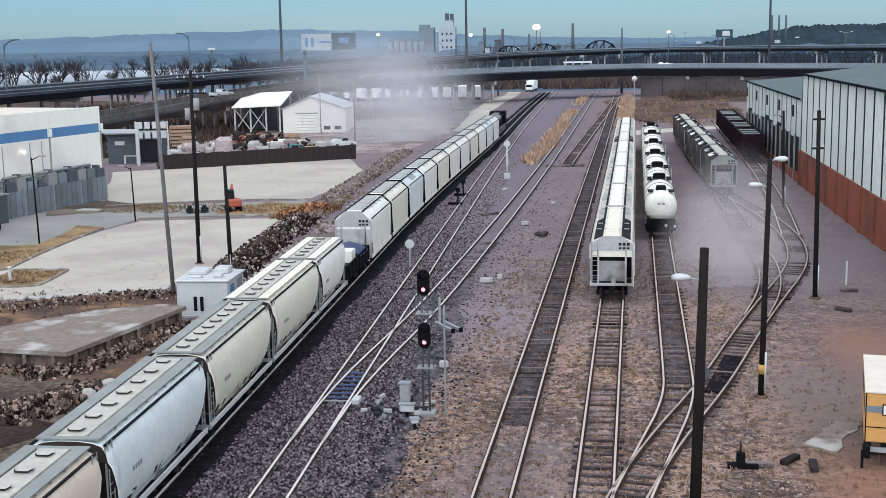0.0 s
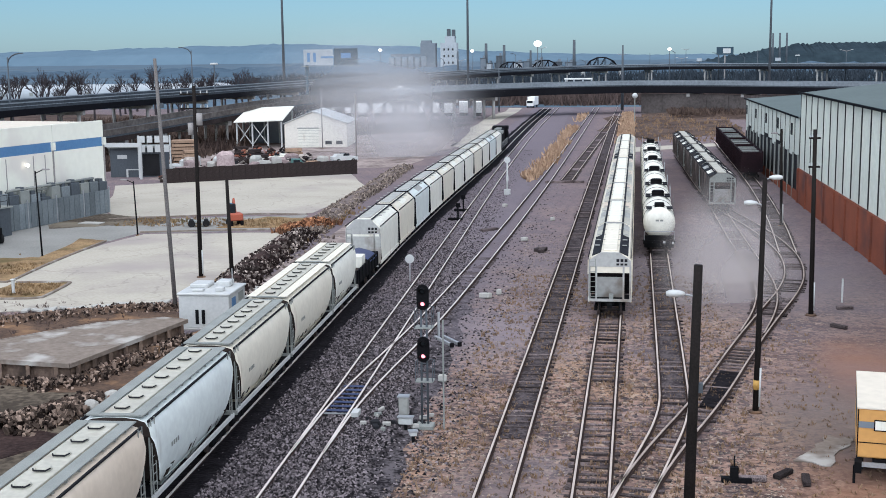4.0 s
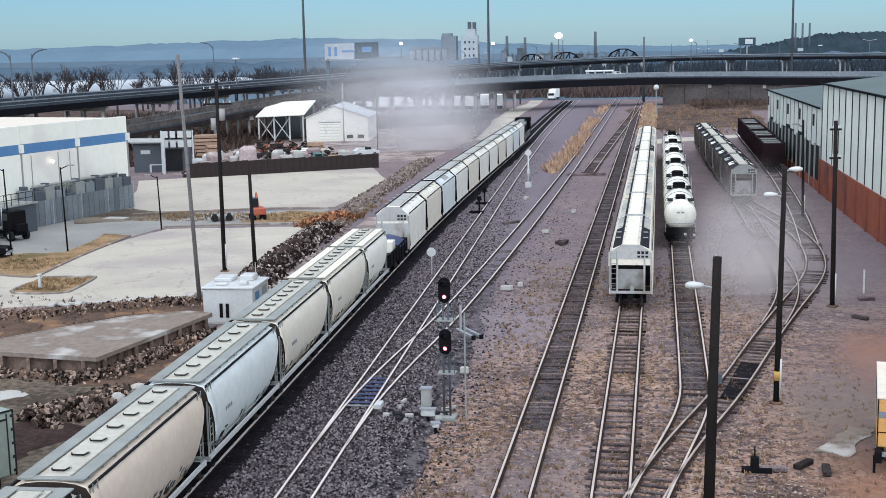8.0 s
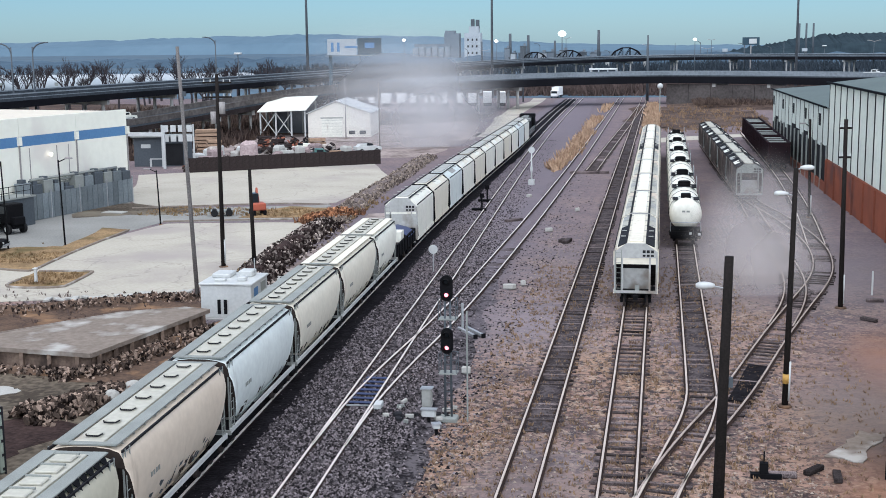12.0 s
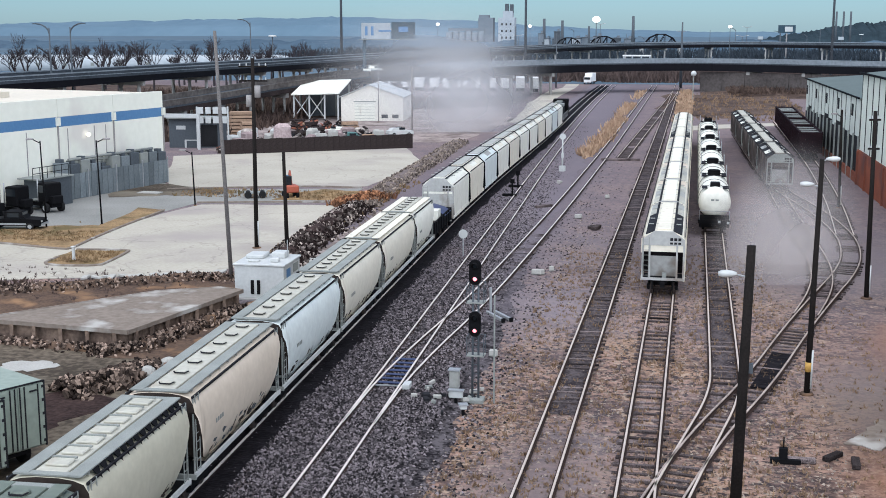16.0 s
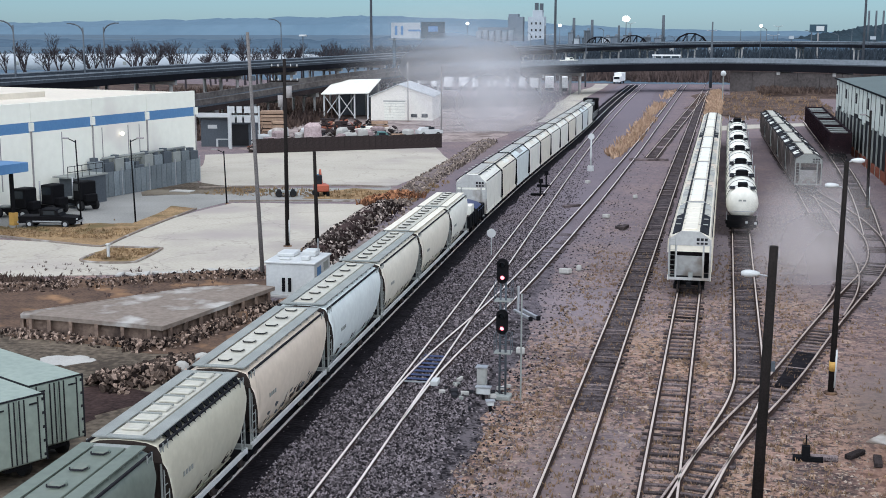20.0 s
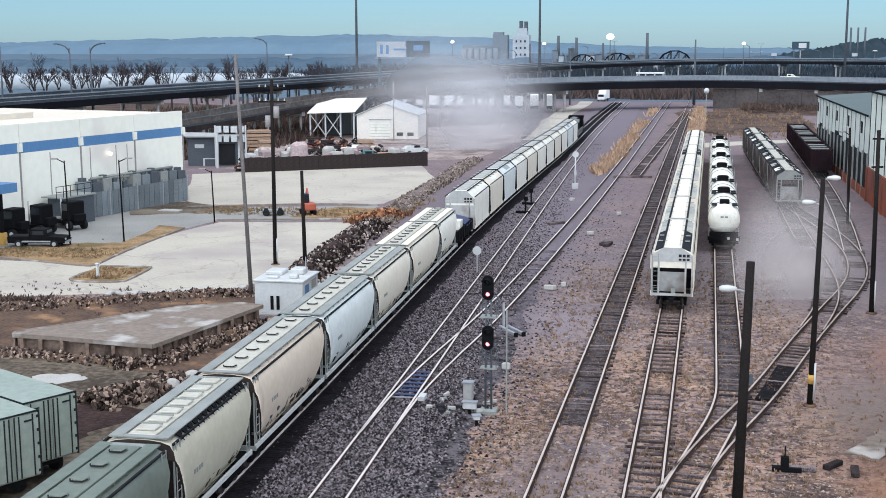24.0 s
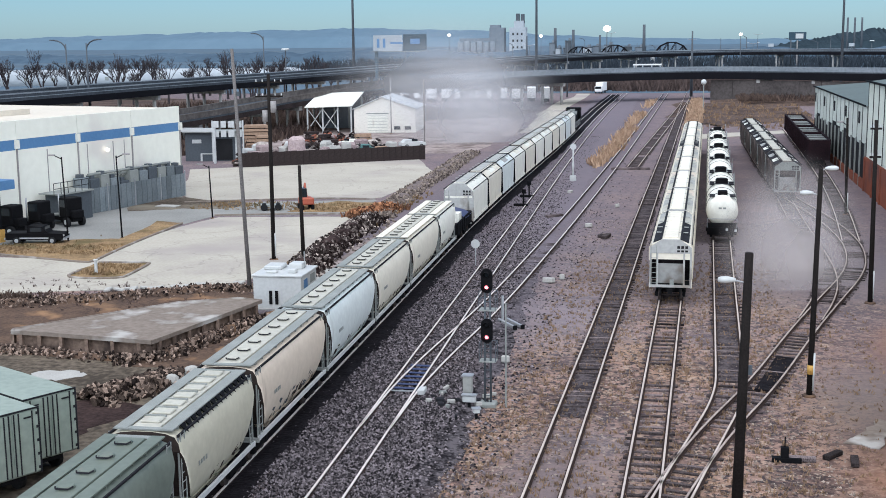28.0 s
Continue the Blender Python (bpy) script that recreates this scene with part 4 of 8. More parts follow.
def box_hopper(length, paint, label, group, height=4.62, trough="white", walk="grating", dark_roof=False, ribs=True, end_paint=None, roof=("roof_grey",)):
    """Covered hopper car with straight ribbed sides, panelled roof and caged ends."""
    car = empty("hopper_car", Matrix.Identity(4), label, "rail car", group)
    h = length / 2
    w = 1.48
    end_paint = end_paint or paint
    slope = 0.6 if not ribs else 2.0
    rings = []
    for y in (-h, -h + slope, h - slope, h):
        zb = 1.25 if abs(y) < h - 0.1 else 3.1
        half = [(w, zb), (w, 3.95), (w - 0.10, 4.18), (0.62, height - 0.10)]
        rings.append([Vector((x, y, z)) for x, z in half] + [Vector((-x, y, z)) for x, z in half[::-1]])
    bm = bmesh.new()
    loft(bm, rings, smooth=False)
    bmesh.ops.recalc_face_normals(bm, faces=bm.faces)
    # downward faces get near-black, painting in the shade of the end recess
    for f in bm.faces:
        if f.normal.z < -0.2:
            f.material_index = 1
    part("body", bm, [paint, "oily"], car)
    n = int(length / 1.25)
    for s in (-1, 1):
        for i in range(n + 1):
            y = -h + 0.12 + i * (length - 0.24) / n
            d = h - abs(y)
            zb = 1.25 + max(0, 1 - d / slope) * 1.85
            boxes("rib", paint, car, [((s * (w + 0.04), y, (zb + 4.0) / 2), (0.08, 0.07, 4.0 - zb))]) if i % 2 == 0 and ribs else None
        boxes("side_sill", paint, car, [((s * (w - 0.02), 0, 1.16), (0.12, length, 0.26))])
        boxes("roof_walk", walk, car, [((s * 0.72, 0, height - 0.08), (0.16, length - 0.3, 0.05))])
        boxes("eave_rail", walk, car, [((s * (w + 0.02), 0, 4.22), (0.06, length, 0.08))])
    for s in (-1, 1):
        for i, sheet_paint in enumerate(roof):
            d = (length - 0.5) / len(roof)
            bm = bmesh.new()
            box(bm, (s * 1.0, -h + 0.25 + d * (i + 0.5), (4.18 + height - 0.10) / 2 + 0.03), (0.85 if dark_roof else 0.56, d - 0.10, 0.05), Matrix.Rotation(s * math.atan2(height - 4.28, 0.76), 3, "Y"))
            part("roof_sheet", bm, sheet_paint, car)
    k = max(4, len(roof))
    for i in range(k):
        y = -h + 0.9 + (i + 0.5) * (length - 1.8) / k
        bm = bmesh.new()
        box(bm, (0, y, height - 0.05), (0.95, (length - 1.8) / k - 0.14, 0.12), bevel=0.03)
        part("hatch_cover", bm, trough, car)
        boxes("roof_seam", walk if dark_roof else "roof_grey", car, [((0, y + (length - 1.8) / k / 2, height - 0.10), (2.3, 0.11, 0.06))])
    for s in (-1, 1):
        y = s * h
        boxes("end_platform", "black", car, [((0, y - s * 0.9, 1.14), (2.7, 1.9, 0.14))])
        boxes("end_sill", end_paint, car, [((0, y + s * 0.04, 1.16), (2.95, 0.12, 0.18))])
        for x in (-1.42, -0.95, 0.95, 1.42):
            boxes("end_post", end_paint, car, [((x, y - s * 0.05, 2.35), (0.13, 0.12, 2.5))])
        bm = bmesh.new()
        loft(bm, [[Vector((x, y + s * d, z)) for x, z in ((-1.47, 3.55), (1.47, 3.55), (1.47, 3.98), (0.66, height - 0.06), (-0.66, height - 0.06), (-1.47, 3.98))] for d in (-0.06, 0.04)], smooth=False)
        bmesh.ops.recalc_face_normals(bm, faces=bm.faces)
        header = part("end_header", bm, end_paint, car)
        bm = bmesh.new()
        box(bm, (0, y - s * 1.6, 2.2), (1.8, 0.1, 2.6), Matrix.Rotation(-s * 0.5, 3, "X"))
        part("end_slope_sheet", bm, "grating", car)
        if end_paint != "black":
            bm = bmesh.new()
            box(bm, (0, y - s * (0.55 if ribs else 0.02), 2.2), (1.8 if ribs else 2.7, 0.06, 2.0 if ribs else 2.3), Matrix.Rotation(-s * (0.25 if ribs else 0.0), 3, "X"))
            part("slope_panel", bm, "pale_end", car)
            for x in (-0.7, 0.7):
                boxes("brake_hose", "black", car, [((x, y + s * 0.12, 0.75), (0.10, 0.10, 0.6))])
        boxes("brake_box", "grating", car, [((0.1, y - s * 0.2, 1.4), (0.3, 0.2, 0.35))])
        ladder_part(car, s * 1.2, y + s * 0.03, 1.2, 4.1, "x")
        coupler(car, y, s)
        for i in range(3):
            boxes("marking", "dark_walk", header, [((0.55 + i * 0.28, y + s * 0.044, 4.0), (0.2, 0.012, 0.2))])
            boxes("marking", "dark_walk", header, [((0.55 + i * 0.28, y + s * 0.044, 3.72), (0.2, 0.012, 0.14))])
    for y in (-length * 0.2, 0, length * 0.2):
        bm = bmesh.new()
        loft(bm, [[Vector((a * ww, y + b * d, z)) for a, b in ((-1, -1), (1, -1), (1, 1), (-1, 1))] for ww, d, z in ((0.5, 0.5, 0.42), (1.3, 1.2, 1.3))], smooth=False)
        part("discharge_bay", bm, paint, car)
    boxes("underframe", "black", car, [((0, 0, 0.98), (0.6, length, 0.3))])
    ws = bogie(car, -h + 1.4) + bogie(car, h - 1.4)
    return car, ws


def tank_car(length, label, dome=0.0, housing=False):
    """White tank car: domed barrel, manway dome with platform, dark underframe and end walks."""
    car = empty("tank_car", Matrix.Identity(4), label, "rail car", "parked tank cars")
    h = length / 2 - 0.5
    bm = bmesh.new()
    rings = []
    prof = [(0.0, 0.55), (0.10, 0.95), (0.24, 1.22), (0.45, 1.40), (0.75, 1.47)]
    ys = [(-h + d, r) for d, r in prof] + [(h - d, r) for d, r in prof[::-1]]
    for y, r in ys:
        rings.append([Vector((r * math.cos(a), y, 2.72 + r * math.sin(a))) for a in (2 * math.pi * i / 24 for i in range(24))])
    loft(bm, rings)
    bmesh.ops.recalc_face_normals(bm, faces=bm.faces)
    part("tank", bm, "white", car)
    for y in (-h * 0.6, 0, h * 0.6):
        bm = bmesh.new()
        rings = [[Vector((r * math.cos(a), y + d, 2.72 + r * math.sin(a))) for a in (2 * math.pi * i / 24 for i in range(24))] for d, r in ((-0.06, 1.45), (-0.06, 1.50), (0.06, 1.50), (0.06, 1.45))]
        loft(bm, rings, caps=False)
        part("band", bm, "black", car, "dark steel band")
    bm = bmesh.new()
    cyl(bm, (0, dome, 4.05), (0, dome, 4.55), 0.62, n=16)
    cyl(bm, (0, dome, 4.55), (0, dome, 4.68), 0.66, 0.5, n=16)
    part("manway_dome", bm, "black", car)
    deck = boxes("dome_platform", "dark_walk", car, [((s * 0.98, dome, 4.10), (0.5, 2.2, 0.06)) for s in (-1, 1)] + [((0, dome + s * 0.95, 4.18), (2.4, 0.4, 0.06)) for s in (-1, 1)])
    bm = bmesh.new()
    for s in (-1, 1):
        for y in (-1.1, 1.1):
            cyl(bm, (s * 1.2, dome + y, 4.1), (s * 1.2, dome + y, 5.0), 0.03, n=5)
        cyl(bm, (s * 1.2, dome - 1.1, 5.0), (s * 1.2, dome + 1.1, 5.0), 0.03, n=5)
    part("handrail", bm, "steel", deck)
    if housing:
        boxes("valve_housing", "black", car, [((0, -h + 1.6, 4.25), (0.9, 1.1, 0.55))], bevel=0.08)
        boxes("housing_walk", "dark_walk", car, [((s * 0.95, -h + 1.6, 4.05), (0.5, 1.8, 0.06)) for s in (-1, 1)])
    for s in (-1, 1):
        boxes("end_panel", "black", car, [((0, s * (length / 2 - 0.3), 1.15), (2.7, 0.24, 1.1))])
        ladder_part(car, s * 1.52, dome, 1.2, 4.1)
    boxes("underframe", "black", car, [((0, 0, 1.02), (0.7, length - 0.6, 0.36)), ((0, h * 0.72, 1.35), (2.0, 0.9, 0.6)), ((0, -h * 0.72, 1.35), (2.0, 0.9, 0.6))])
    for s in (-1, 1):
        boxes("end_walk", "black", car, [((0, s * (length / 2 - 0.55), 1.18), (2.9, 0.9, 0.14)), ((0, s * (length / 2 - 0.12), 1.1), (2.9, 0.1, 0.34))])
        bm = bmesh.new()
        for x in (-1.35, 1.35):
            cyl(bm, (x, s * (length / 2 - 0.15), 1.2), (x, s * (length / 2 - 0.15), 2.1), 0.03, n=5)
        cyl(bm, (-1.35, s * (length / 2 - 0.15), 2.1), (1.35, s * (length / 2 - 0.15), 2.1), 0.03, n=5)
        part("end_rail", bm, "steel", car)
        boxes("lamp_plate", "light_box", car, [((0.45, s * (length / 2 - 0.06), 1.12), (0.22, 0.05, 0.22)), ((1.25, s * (length / 2 - 0.06), 1.05), (0.22, 0.05, 0.22))])
        coupler(car, s * (length / 2 - 0.3), s)
        bm = bmesh.new()
        for i in range(2):
            box(bm, (-0.2 + i * 0.4, s * (h + 0.0), 3.05), (0.28, 0.02, 0.16))
        part("marking", bm, "grating", car, "plain grey painted bars")
    bogie(car, -h + 1.1)
    bogie(car, h - 1.1)
    return car


def gondola(length, label):
    """Dark steel open hopper with ribs and inner braces."""
    car = empty("gondola_car", Matrix.Identity(4), label, "rail car", "dark gondola cars")
    h = length / 2
    for s in (-1, 1):
        boxes("side_wall", "maroon", car, [((s * 1.45, 0, 2.5), (0.08, length, 2.9))])
        boxes("top_rail", "maroon", car, [((s * 1.47, 0, 3.98), (0.2, length, 0.14))])
        boxes("end_wall", "maroon", car, [((0, s * (h - 0.05), 2.5), (2.82, 0.1, 2.9))])
        for i in range(9):
            boxes("rib", "maroon", car, [((s * 1.54, -h + 0.4 + i * (length - 0.8) / 8, 2.5), (0.10, 0.12, 2.8))])
        coupler(car, s * h, s)
    boxes("floor_load", "maroon", car, [((0, 0, 3.3), (2.8, length - 0.3, 0.2))])
    for i in range(4):
        boxes("cross_brace", "grating", car, [((0, -h + (i + 0.5) * length / 4, 3.72), (2.8, 1.4, 0.08))])
    boxes("underframe", "black", car, [((0, 0, 0.98), (1.6, length, 0.3))])
    bogie(car, -h + 1.4)
    bogie(car, h - 1.4)
    return car


def low_car(length, label):
    """Low open car: dark side walls, end sills, and a folded sheet over the load."""
    car = empty("gondola_car", Matrix.Identity(4), label, "rail car", "cars of the freight train")
    h = length / 2
    for s in (-1, 1):
        boxes("side_wall", "black", car, [((s * 1.4, 0, 1.75), (0.1, length, 1.1))])
        boxes("end_wall", "dark_walk", car, [((0, s * (h - 0.05), 1.75), (2.7, 0.1, 1.1))])
        boxes("end_sill", "pale_end", car, [((0, s * (h + 0.05), 1.12), (2.9, 0.1, 0.3))])
        for i in range(7):
            boxes("rib", "black", car, [((s * 1.48, -h + 0.5 + i * (length - 1) / 6, 1.75), (0.1, 0.12, 1.1))])
        coupler(car, s * h, s)
    boxes("floor_load", "grime", car, [((0, 0, 1.8), (2.7, length - 0.2, 0.3))])
    bm = bmesh.new()
    rings = [[Vector((x, y, z + 0.12 * noise.noise((x * 2, y * 2, 0)))) for x, z in ((-1.5, 2.1), (-0.9, 2.5), (0, 2.7), (0.9, 2.5), (1.5, 2.1))] for y in (0.6, 1.4, 2.2, 3.0, 3.9)]
    loft(bm, rings, closed=False, caps=False)
    part("load_sheet", bm, "blue", car, "blue sheet over the load")
    boxes("white_crate", "white", car, [((0.5, -0.6, 2.35), (1.3, 1.6, 0.9))])
    boxes("underframe", "black", car, [((0, 0, 1.05), (1.6, length, 0.3))])
    return car, bogie(car, -h + 1.3) + bogie(car, h - 1.3)


def locomotive(label):
    """Dark diesel road engine seen far off: long hood, cab, walkway, handrails, fuel tank."""
    eng = empty("locomotive", Matrix.Identity(4), label, "locomotive")
    boxes("frame", "black", eng, [((0, 0, 1.25), (3.0, 18.0, 0.4)), ((0, 0, 0.85), (1.8, 5, 0.7))])
    bm = bmesh.new()
    box(bm, (0, -1.6, 2.85), (1.8, 12.5, 2.8), bevel=0.15)
    part("hood", bm, "black", eng)
    boxes("radiator", "grating", eng, [((0, -6.2, 4.2), (2.9, 3.2, 0.5)), ((0, -1.0, 4.35), (1.2, 1.6, 0.3)), ((0, 2.4, 4.35), (1.0, 1.0, 0.3))])
    bm = bmesh.new()
    box(bm, (0, 5.9, 3.05), (3.0, 2.6, 3.2), bevel=0.12)
    part("cab", bm, "black", eng)
    boxes("cab_window", "dark_glass", eng, [((s * 1.505, 5.9, 3.7), (0.03, 1.6, 0.7)) for s in (-1, 1)])
    boxes("nose", "black", eng, [((0, 8.0, 2.4), (1.9, 1.6, 1.9))])
    bm = bmesh.new()
    for s in (-1, 1):
        for i in range(9):
            y = -8.6 + i * 1.6
            cyl(bm, (s * 1.45, y, 1.45), (s * 1.45, y, 2.5), 0.03, n=5)
        cyl(bm, (s * 1.45, -8.6, 2.5), (s * 1.45, 4.3, 2.5), 0.03, n=5)
    part("handrail", bm, "steel", eng)
    ws = []
    for y in (-6, 6):
        ws += bogie(eng, y)
    coupler(eng, -9.0, -1)
    return eng, ws


TRAIN = []          # (thing, distance along the track at 24 s)
ROLLING = []        # wheelsets of the moving cars


def build_train():
    spec = [  # centre, length, paint, label, teeth, hatches, scrawl
        (21.7, 11.5, "slate", "grey-green covered hopper car with stained roof", False, 7, None),
        (33.6, 11.2, "slate", "sage covered hopper car with rounded sides and grey roof walks", False, 7, None),
        (44.2, 8.7, "sage", "short sage hopper car with toothed roof brackets and flat hatches", True, 7, None),
        (55.05, 11.6, "beige", "beige covered hopper car with round hatches and scrawled paint", False, 7, "mast"),
        (67.3, 11.5, "ice", "pale blue-grey covered hopper car with rounded sides", False, 7, None),
        (79.3, 11.1, "cream", "cream covered hopper car with round hatches", False, 8, None),
        (91.4, 11.7, "cream", "cream covered hopper car with grimy sides", False, 8, None),
        (102.1, 8.5, "white", "off-white covered hopper car with round hatches", False, 6, None),
    ]
    for c, length, paint, label, teeth, hatches, scrawl in spec:
        car, ws = round_hopper(length, paint, label, teeth, hatches, scrawl, "cream" if c > 85 else ("slate" if paint == "slate" else "grating"))
        TRAIN.append((car, c))
        ROLLING.extend(ws)
    low, ws = low_car(9.4, "low dark gondola car with a blue sheet on its load")
    TRAIN.append((low, 112.0))
    ROLLING.extend(ws)
    kinds = [("white", ("white", "white", "white")), ("cream", ("cream", "white", "cream")), ("ice", ("ice", "roof_grey", "ice")), ("white", ("white", "cream", "white"))]
    made = []
    for paint, roof in kinds:
        # ends after the first car are black to imitate shade in the gaps
        car, _ = box_hopper(10.1, paint, {"white": "off-white", "cream": "cream", "ice": "pale blue-grey"}[paint] + " straight-sided covered hopper car of the freight train", "cars of the freight train", 4.85, trough="roof_grey", walk="dark_walk", ribs=False, end_paint="pale_end" if not made else "black", roof=roof)
        made.append(car)
    for i, k in enumerate((0, 1, 2, 3, 1, 3, 3, 1, 3, 2, 3)):
        car = made[k] if i < 4 else copy_thing(made[k], Matrix.Identity(4))
        TRAIN.append((car, 122.9 + 11.0 * i))
    eng, ws = locomotive("dark diesel locomotive at the head of the freight train")
    TRAIN.append((eng, 248.0))
    for car, c in TRAIN:
        car.matrix_basis = train_pose(c)


def train_pose(s):
    slope = (train_x(s + 4) - train_x(s - 4)) / 8
    return pose(train_x(s), s, 0.28, 0, 0, math.degrees(math.atan(-slope)))


def build_parked_cars():
    first, _ = box_hopper(15.2, "cream", "cream covered hopper car parked in the yard with a slotted roof", "parked hopper cars", trough="cream", walk="dark_walk", end_paint="pale_end", roof=("dark_walk", "dark_walk", "dark_walk", "hatch_cream", "roof_grey"))
    first.matrix_basis = pose(-2.05, 95.6, 0.28)
    plain, _ = box_hopper(15.2, "cream", "cream covered hopper car parked in the yard with a panelled roof", "parked hopper cars", trough="white", walk="dark_walk", end_paint="pale_end", roof=("hatch_cream", "roof_grey", "hatch_cream", "beige"))
    plain.matrix_basis = pose(-2.05, 111.5, 0.28)
    for i in range(2, 8):
        copy_thing(first if i == 5 else plain, pose(-2.05, 95.6 + 15.9 * i, 0.28))
    tank = tank_car(14.6, "white tank car with dark dome platform and black underframe")
    tank.matrix_basis = pose(1.85, 138.4, 0.28)
    for i in range(2, 6):
        copy_thing(tank, pose(1.85, 123.0 + 15.4 * i, 0.28))
    front = tank_car(14.6, "white tank car with a black valve housing and dome platform", 4.0, True)
    front.matrix_basis = pose(1.85, 123.0, 0.28)
    third, _ = box_hopper(14.6, "dull", "dull taupe covered hopper car with a dark roof and pale hatches", "hopper cars near the shed", 4.62, "hatch_cream", "black", True, end_paint="grating", roof=("dark_walk", "white", "dark_walk", "roof_grey", "dark_walk"))
    third.matrix_basis = pose(9.25, 153.0, 0.28, 0, 0, 1.5)
    for i, (x, y) in enumerate(((8.85, 168.5), (8.45, 184.0), (8.0, 199.5), (7.6, 215.0))):
        copy_thing(third, pose(x, y, 0.28, 0, 0, 1.5))
    g = gondola(14.5, "dark maroon steel gondola car beside the shed")
    g.matrix_basis = pose(16.05, 191, 0.28)
    for x, y in ((16.1, 206.4), (16.15, 221.8), (16.2, 237.2)):
        copy_thing(g, pose(x, y, 0.28))


# ---------- poles and signals ----------
def pole(x, y, h, material, label, r=0.16, lean=(0, 0), arms=(), band=False, sleeve=False):
    """Tapered pole; arms: (height, reach, direction degrees, kind)."""
    p = empty("utility_pole", pose(x, y, 0), label, "pole", "yard poles")
    top = Vector((lean[0], lean[1], h))
    bm = bmesh.new()
    cyl(bm, (0, 0, -0.3), top, r, r * 0.72, n=10)
    part("shaft", bm, material, p)
    bm = bmesh.new()
    cyl(bm, (0, 0, 0), (0, 0, 0.12), r * 2.2, r * 1.8, n=10)
    part("footing", bm, "earth", p)
    if band:
        bm = bmesh.new()
        cyl(bm, top * (1.25 / h), top * (1.75 / h), r * 1.06, n=10)
        part("yellow_band", bm, "signal_yellow", p, "worn yellow warning band")
    if sleeve:
        bm = bmesh.new()
        cyl(bm, top * (0.35 / h) + Vector((r * 0.9, -0.05, 0)), top * (2.4 / h) + Vector((r * 0.9, -0.05, 0)), 0.07, n=8)
        part("conduit", bm, "light_box", p, "pale cable conduit")
    for z, reach, ang, kind in arms:
        d = Vector((math.cos(radians(ang)), math.sin(radians(ang)), 0))
        c = top * (z / h)
        bm = bmesh.new()
        if kind == "flood":
            cyl(bm, c, c + d * reach + Vector((0, 0, 0.1)), 0.04, n=6)
            arm = part("arm", bm, "steel", p)
            bm = bmesh.new()
            e = c + d * (reach + 0.25) + Vector((0, 0, 0.12))
            rings = []
            for f, rr in ((-0.34, 0.08), (-0.2, 0.14), (0.0, 0.19), (0.2, 0.18), (0.34, 0.10)):
                o = e + d * f
                sd = Vector((-d.y, d.x, 0))
                rings.append([o + sd * math.cos(k * math.pi / 5) * rr + Vector((0, 0, math.sin(k * math.pi / 5) * rr * 0.75)) for k in range(10)])
            loft(bm, rings)
            bmesh.ops.recalc_face_normals(bm, faces=bm.faces)
            part("lamp_head", bm, "light_box", arm, "bulbous pale lamp head")
        elif kind == "street":
            cyl(bm, c, c + d * reach + Vector((0, 0, 0.35)), 0.05, n=6)
            arm = part("arm", bm, material, p)
            bm = bmesh.new()
            box(bm, c + d * (reach + 0.25) + Vector((0, 0, 0.36)), (0.7, 0.3, 0.14), rot_z(radians(ang)).to_3x3(), 0.03)
            part("lamp_head", bm, "grey_pole", arm)
        elif kind == "cross":
            box(bm, c, (reach * 2, 0.12, 0.14), rot_z(radians(ang)).to_3x3())
            arm = part("crossarm", bm, material, p)
            for k in (-0.9, -0.45, 0.45, 0.9):
                bm = bmesh.new()
                cyl(bm, c + d * reach * k + Vector((0, 0, 0.07)), c + d * reach * k + Vector((0, 0, 0.28)), 0.06, 0.04, n=6)
                part("insulator", bm, "light_box", arm)
        elif kind == "can":
            o = c + d * 0.38
            cyl(bm, o, o + Vector((0, 0, 1.0)), 0.26, n=10)
            part("transformer", bm, "grey_pole", p)
        elif kind == "box":
            box(bm, c + d * 0.25, (0.22, 0.2, 0.36))
            part("junction_box", bm, "mast", p)
    return p


def build_poles():
    pole(1.8, 47.6, 10.9, "wood", "dark wooden light pole in the yard", 0.23, (0.2, 0), [(9.7, 0.55, 183, "flood"), (6.2, 0.02, 20, "box")])
    pole(6.0, 66.0, 12.3, "wood", "dark wooden light pole with a yellow band", 0.17, (0.15, 0), [(10.9, 0.4, 178, "flood"), (12.2, 0.3, 10, "flood")], True, True)
    pole(15.1, 137.3, 10.4, "wood", "dark wooden pole beside the shed road", 0.17, (-0.25, 0), [(9.6, 0.5, 180, "street")], False, True)
    pole(12.1, 91.0, 13.2, "wood", "tall dark wooden pole with crossarms by the shed", 0.19, (-0.15, 0), [(12.6, 0.4, 10, "cross"), (10.6, 0.4, 10, "cross")], False, True)
    pole(-34.3, 88.6, 18.6, "old_pole", "tall grey weathered pole beside the hut", 0.17, (-0.75, 0), [(15.2, 0.5, 0, "box")])
    pole(-37.0, 101.7, 16.3, "wood", "dark utility pole with crossarms and a transformer", 0.20, (0.05, 0), [(15.6, 1.2, 12, "cross"), (14.4, 1.2, 12, "cross"), (13.0, 0.4, 0, "can"), (12.2, 0.4, 180, "can")], False, True)
    pole(-33.7, 100.1, 8.6, "wood", "short dark utility pole beside the lot", 0.19, (-0.15, 0), [])
    for x, y, h, a in ((-60.4, 108.2, 8.3, 180), (-56.1, 111.0, 8.2, 0), (-52.4, 125.2, 5.8, 180), (-60.8, 91.5, 8.0, 180)):
        pole(x, y, h, "black", "slim dark parking lot lamp post", 0.09, (-0.2, 0), [(h - 0.2, 0.8, a, "street")])
    pole(-63.0, 246.0, 12, "grey_pole", "slim grey pole at the storage yard", 0.12)
    pole(-49.0, 215.0, 12, "grey_pole", "slim grey pole behind the lot", 0.12)


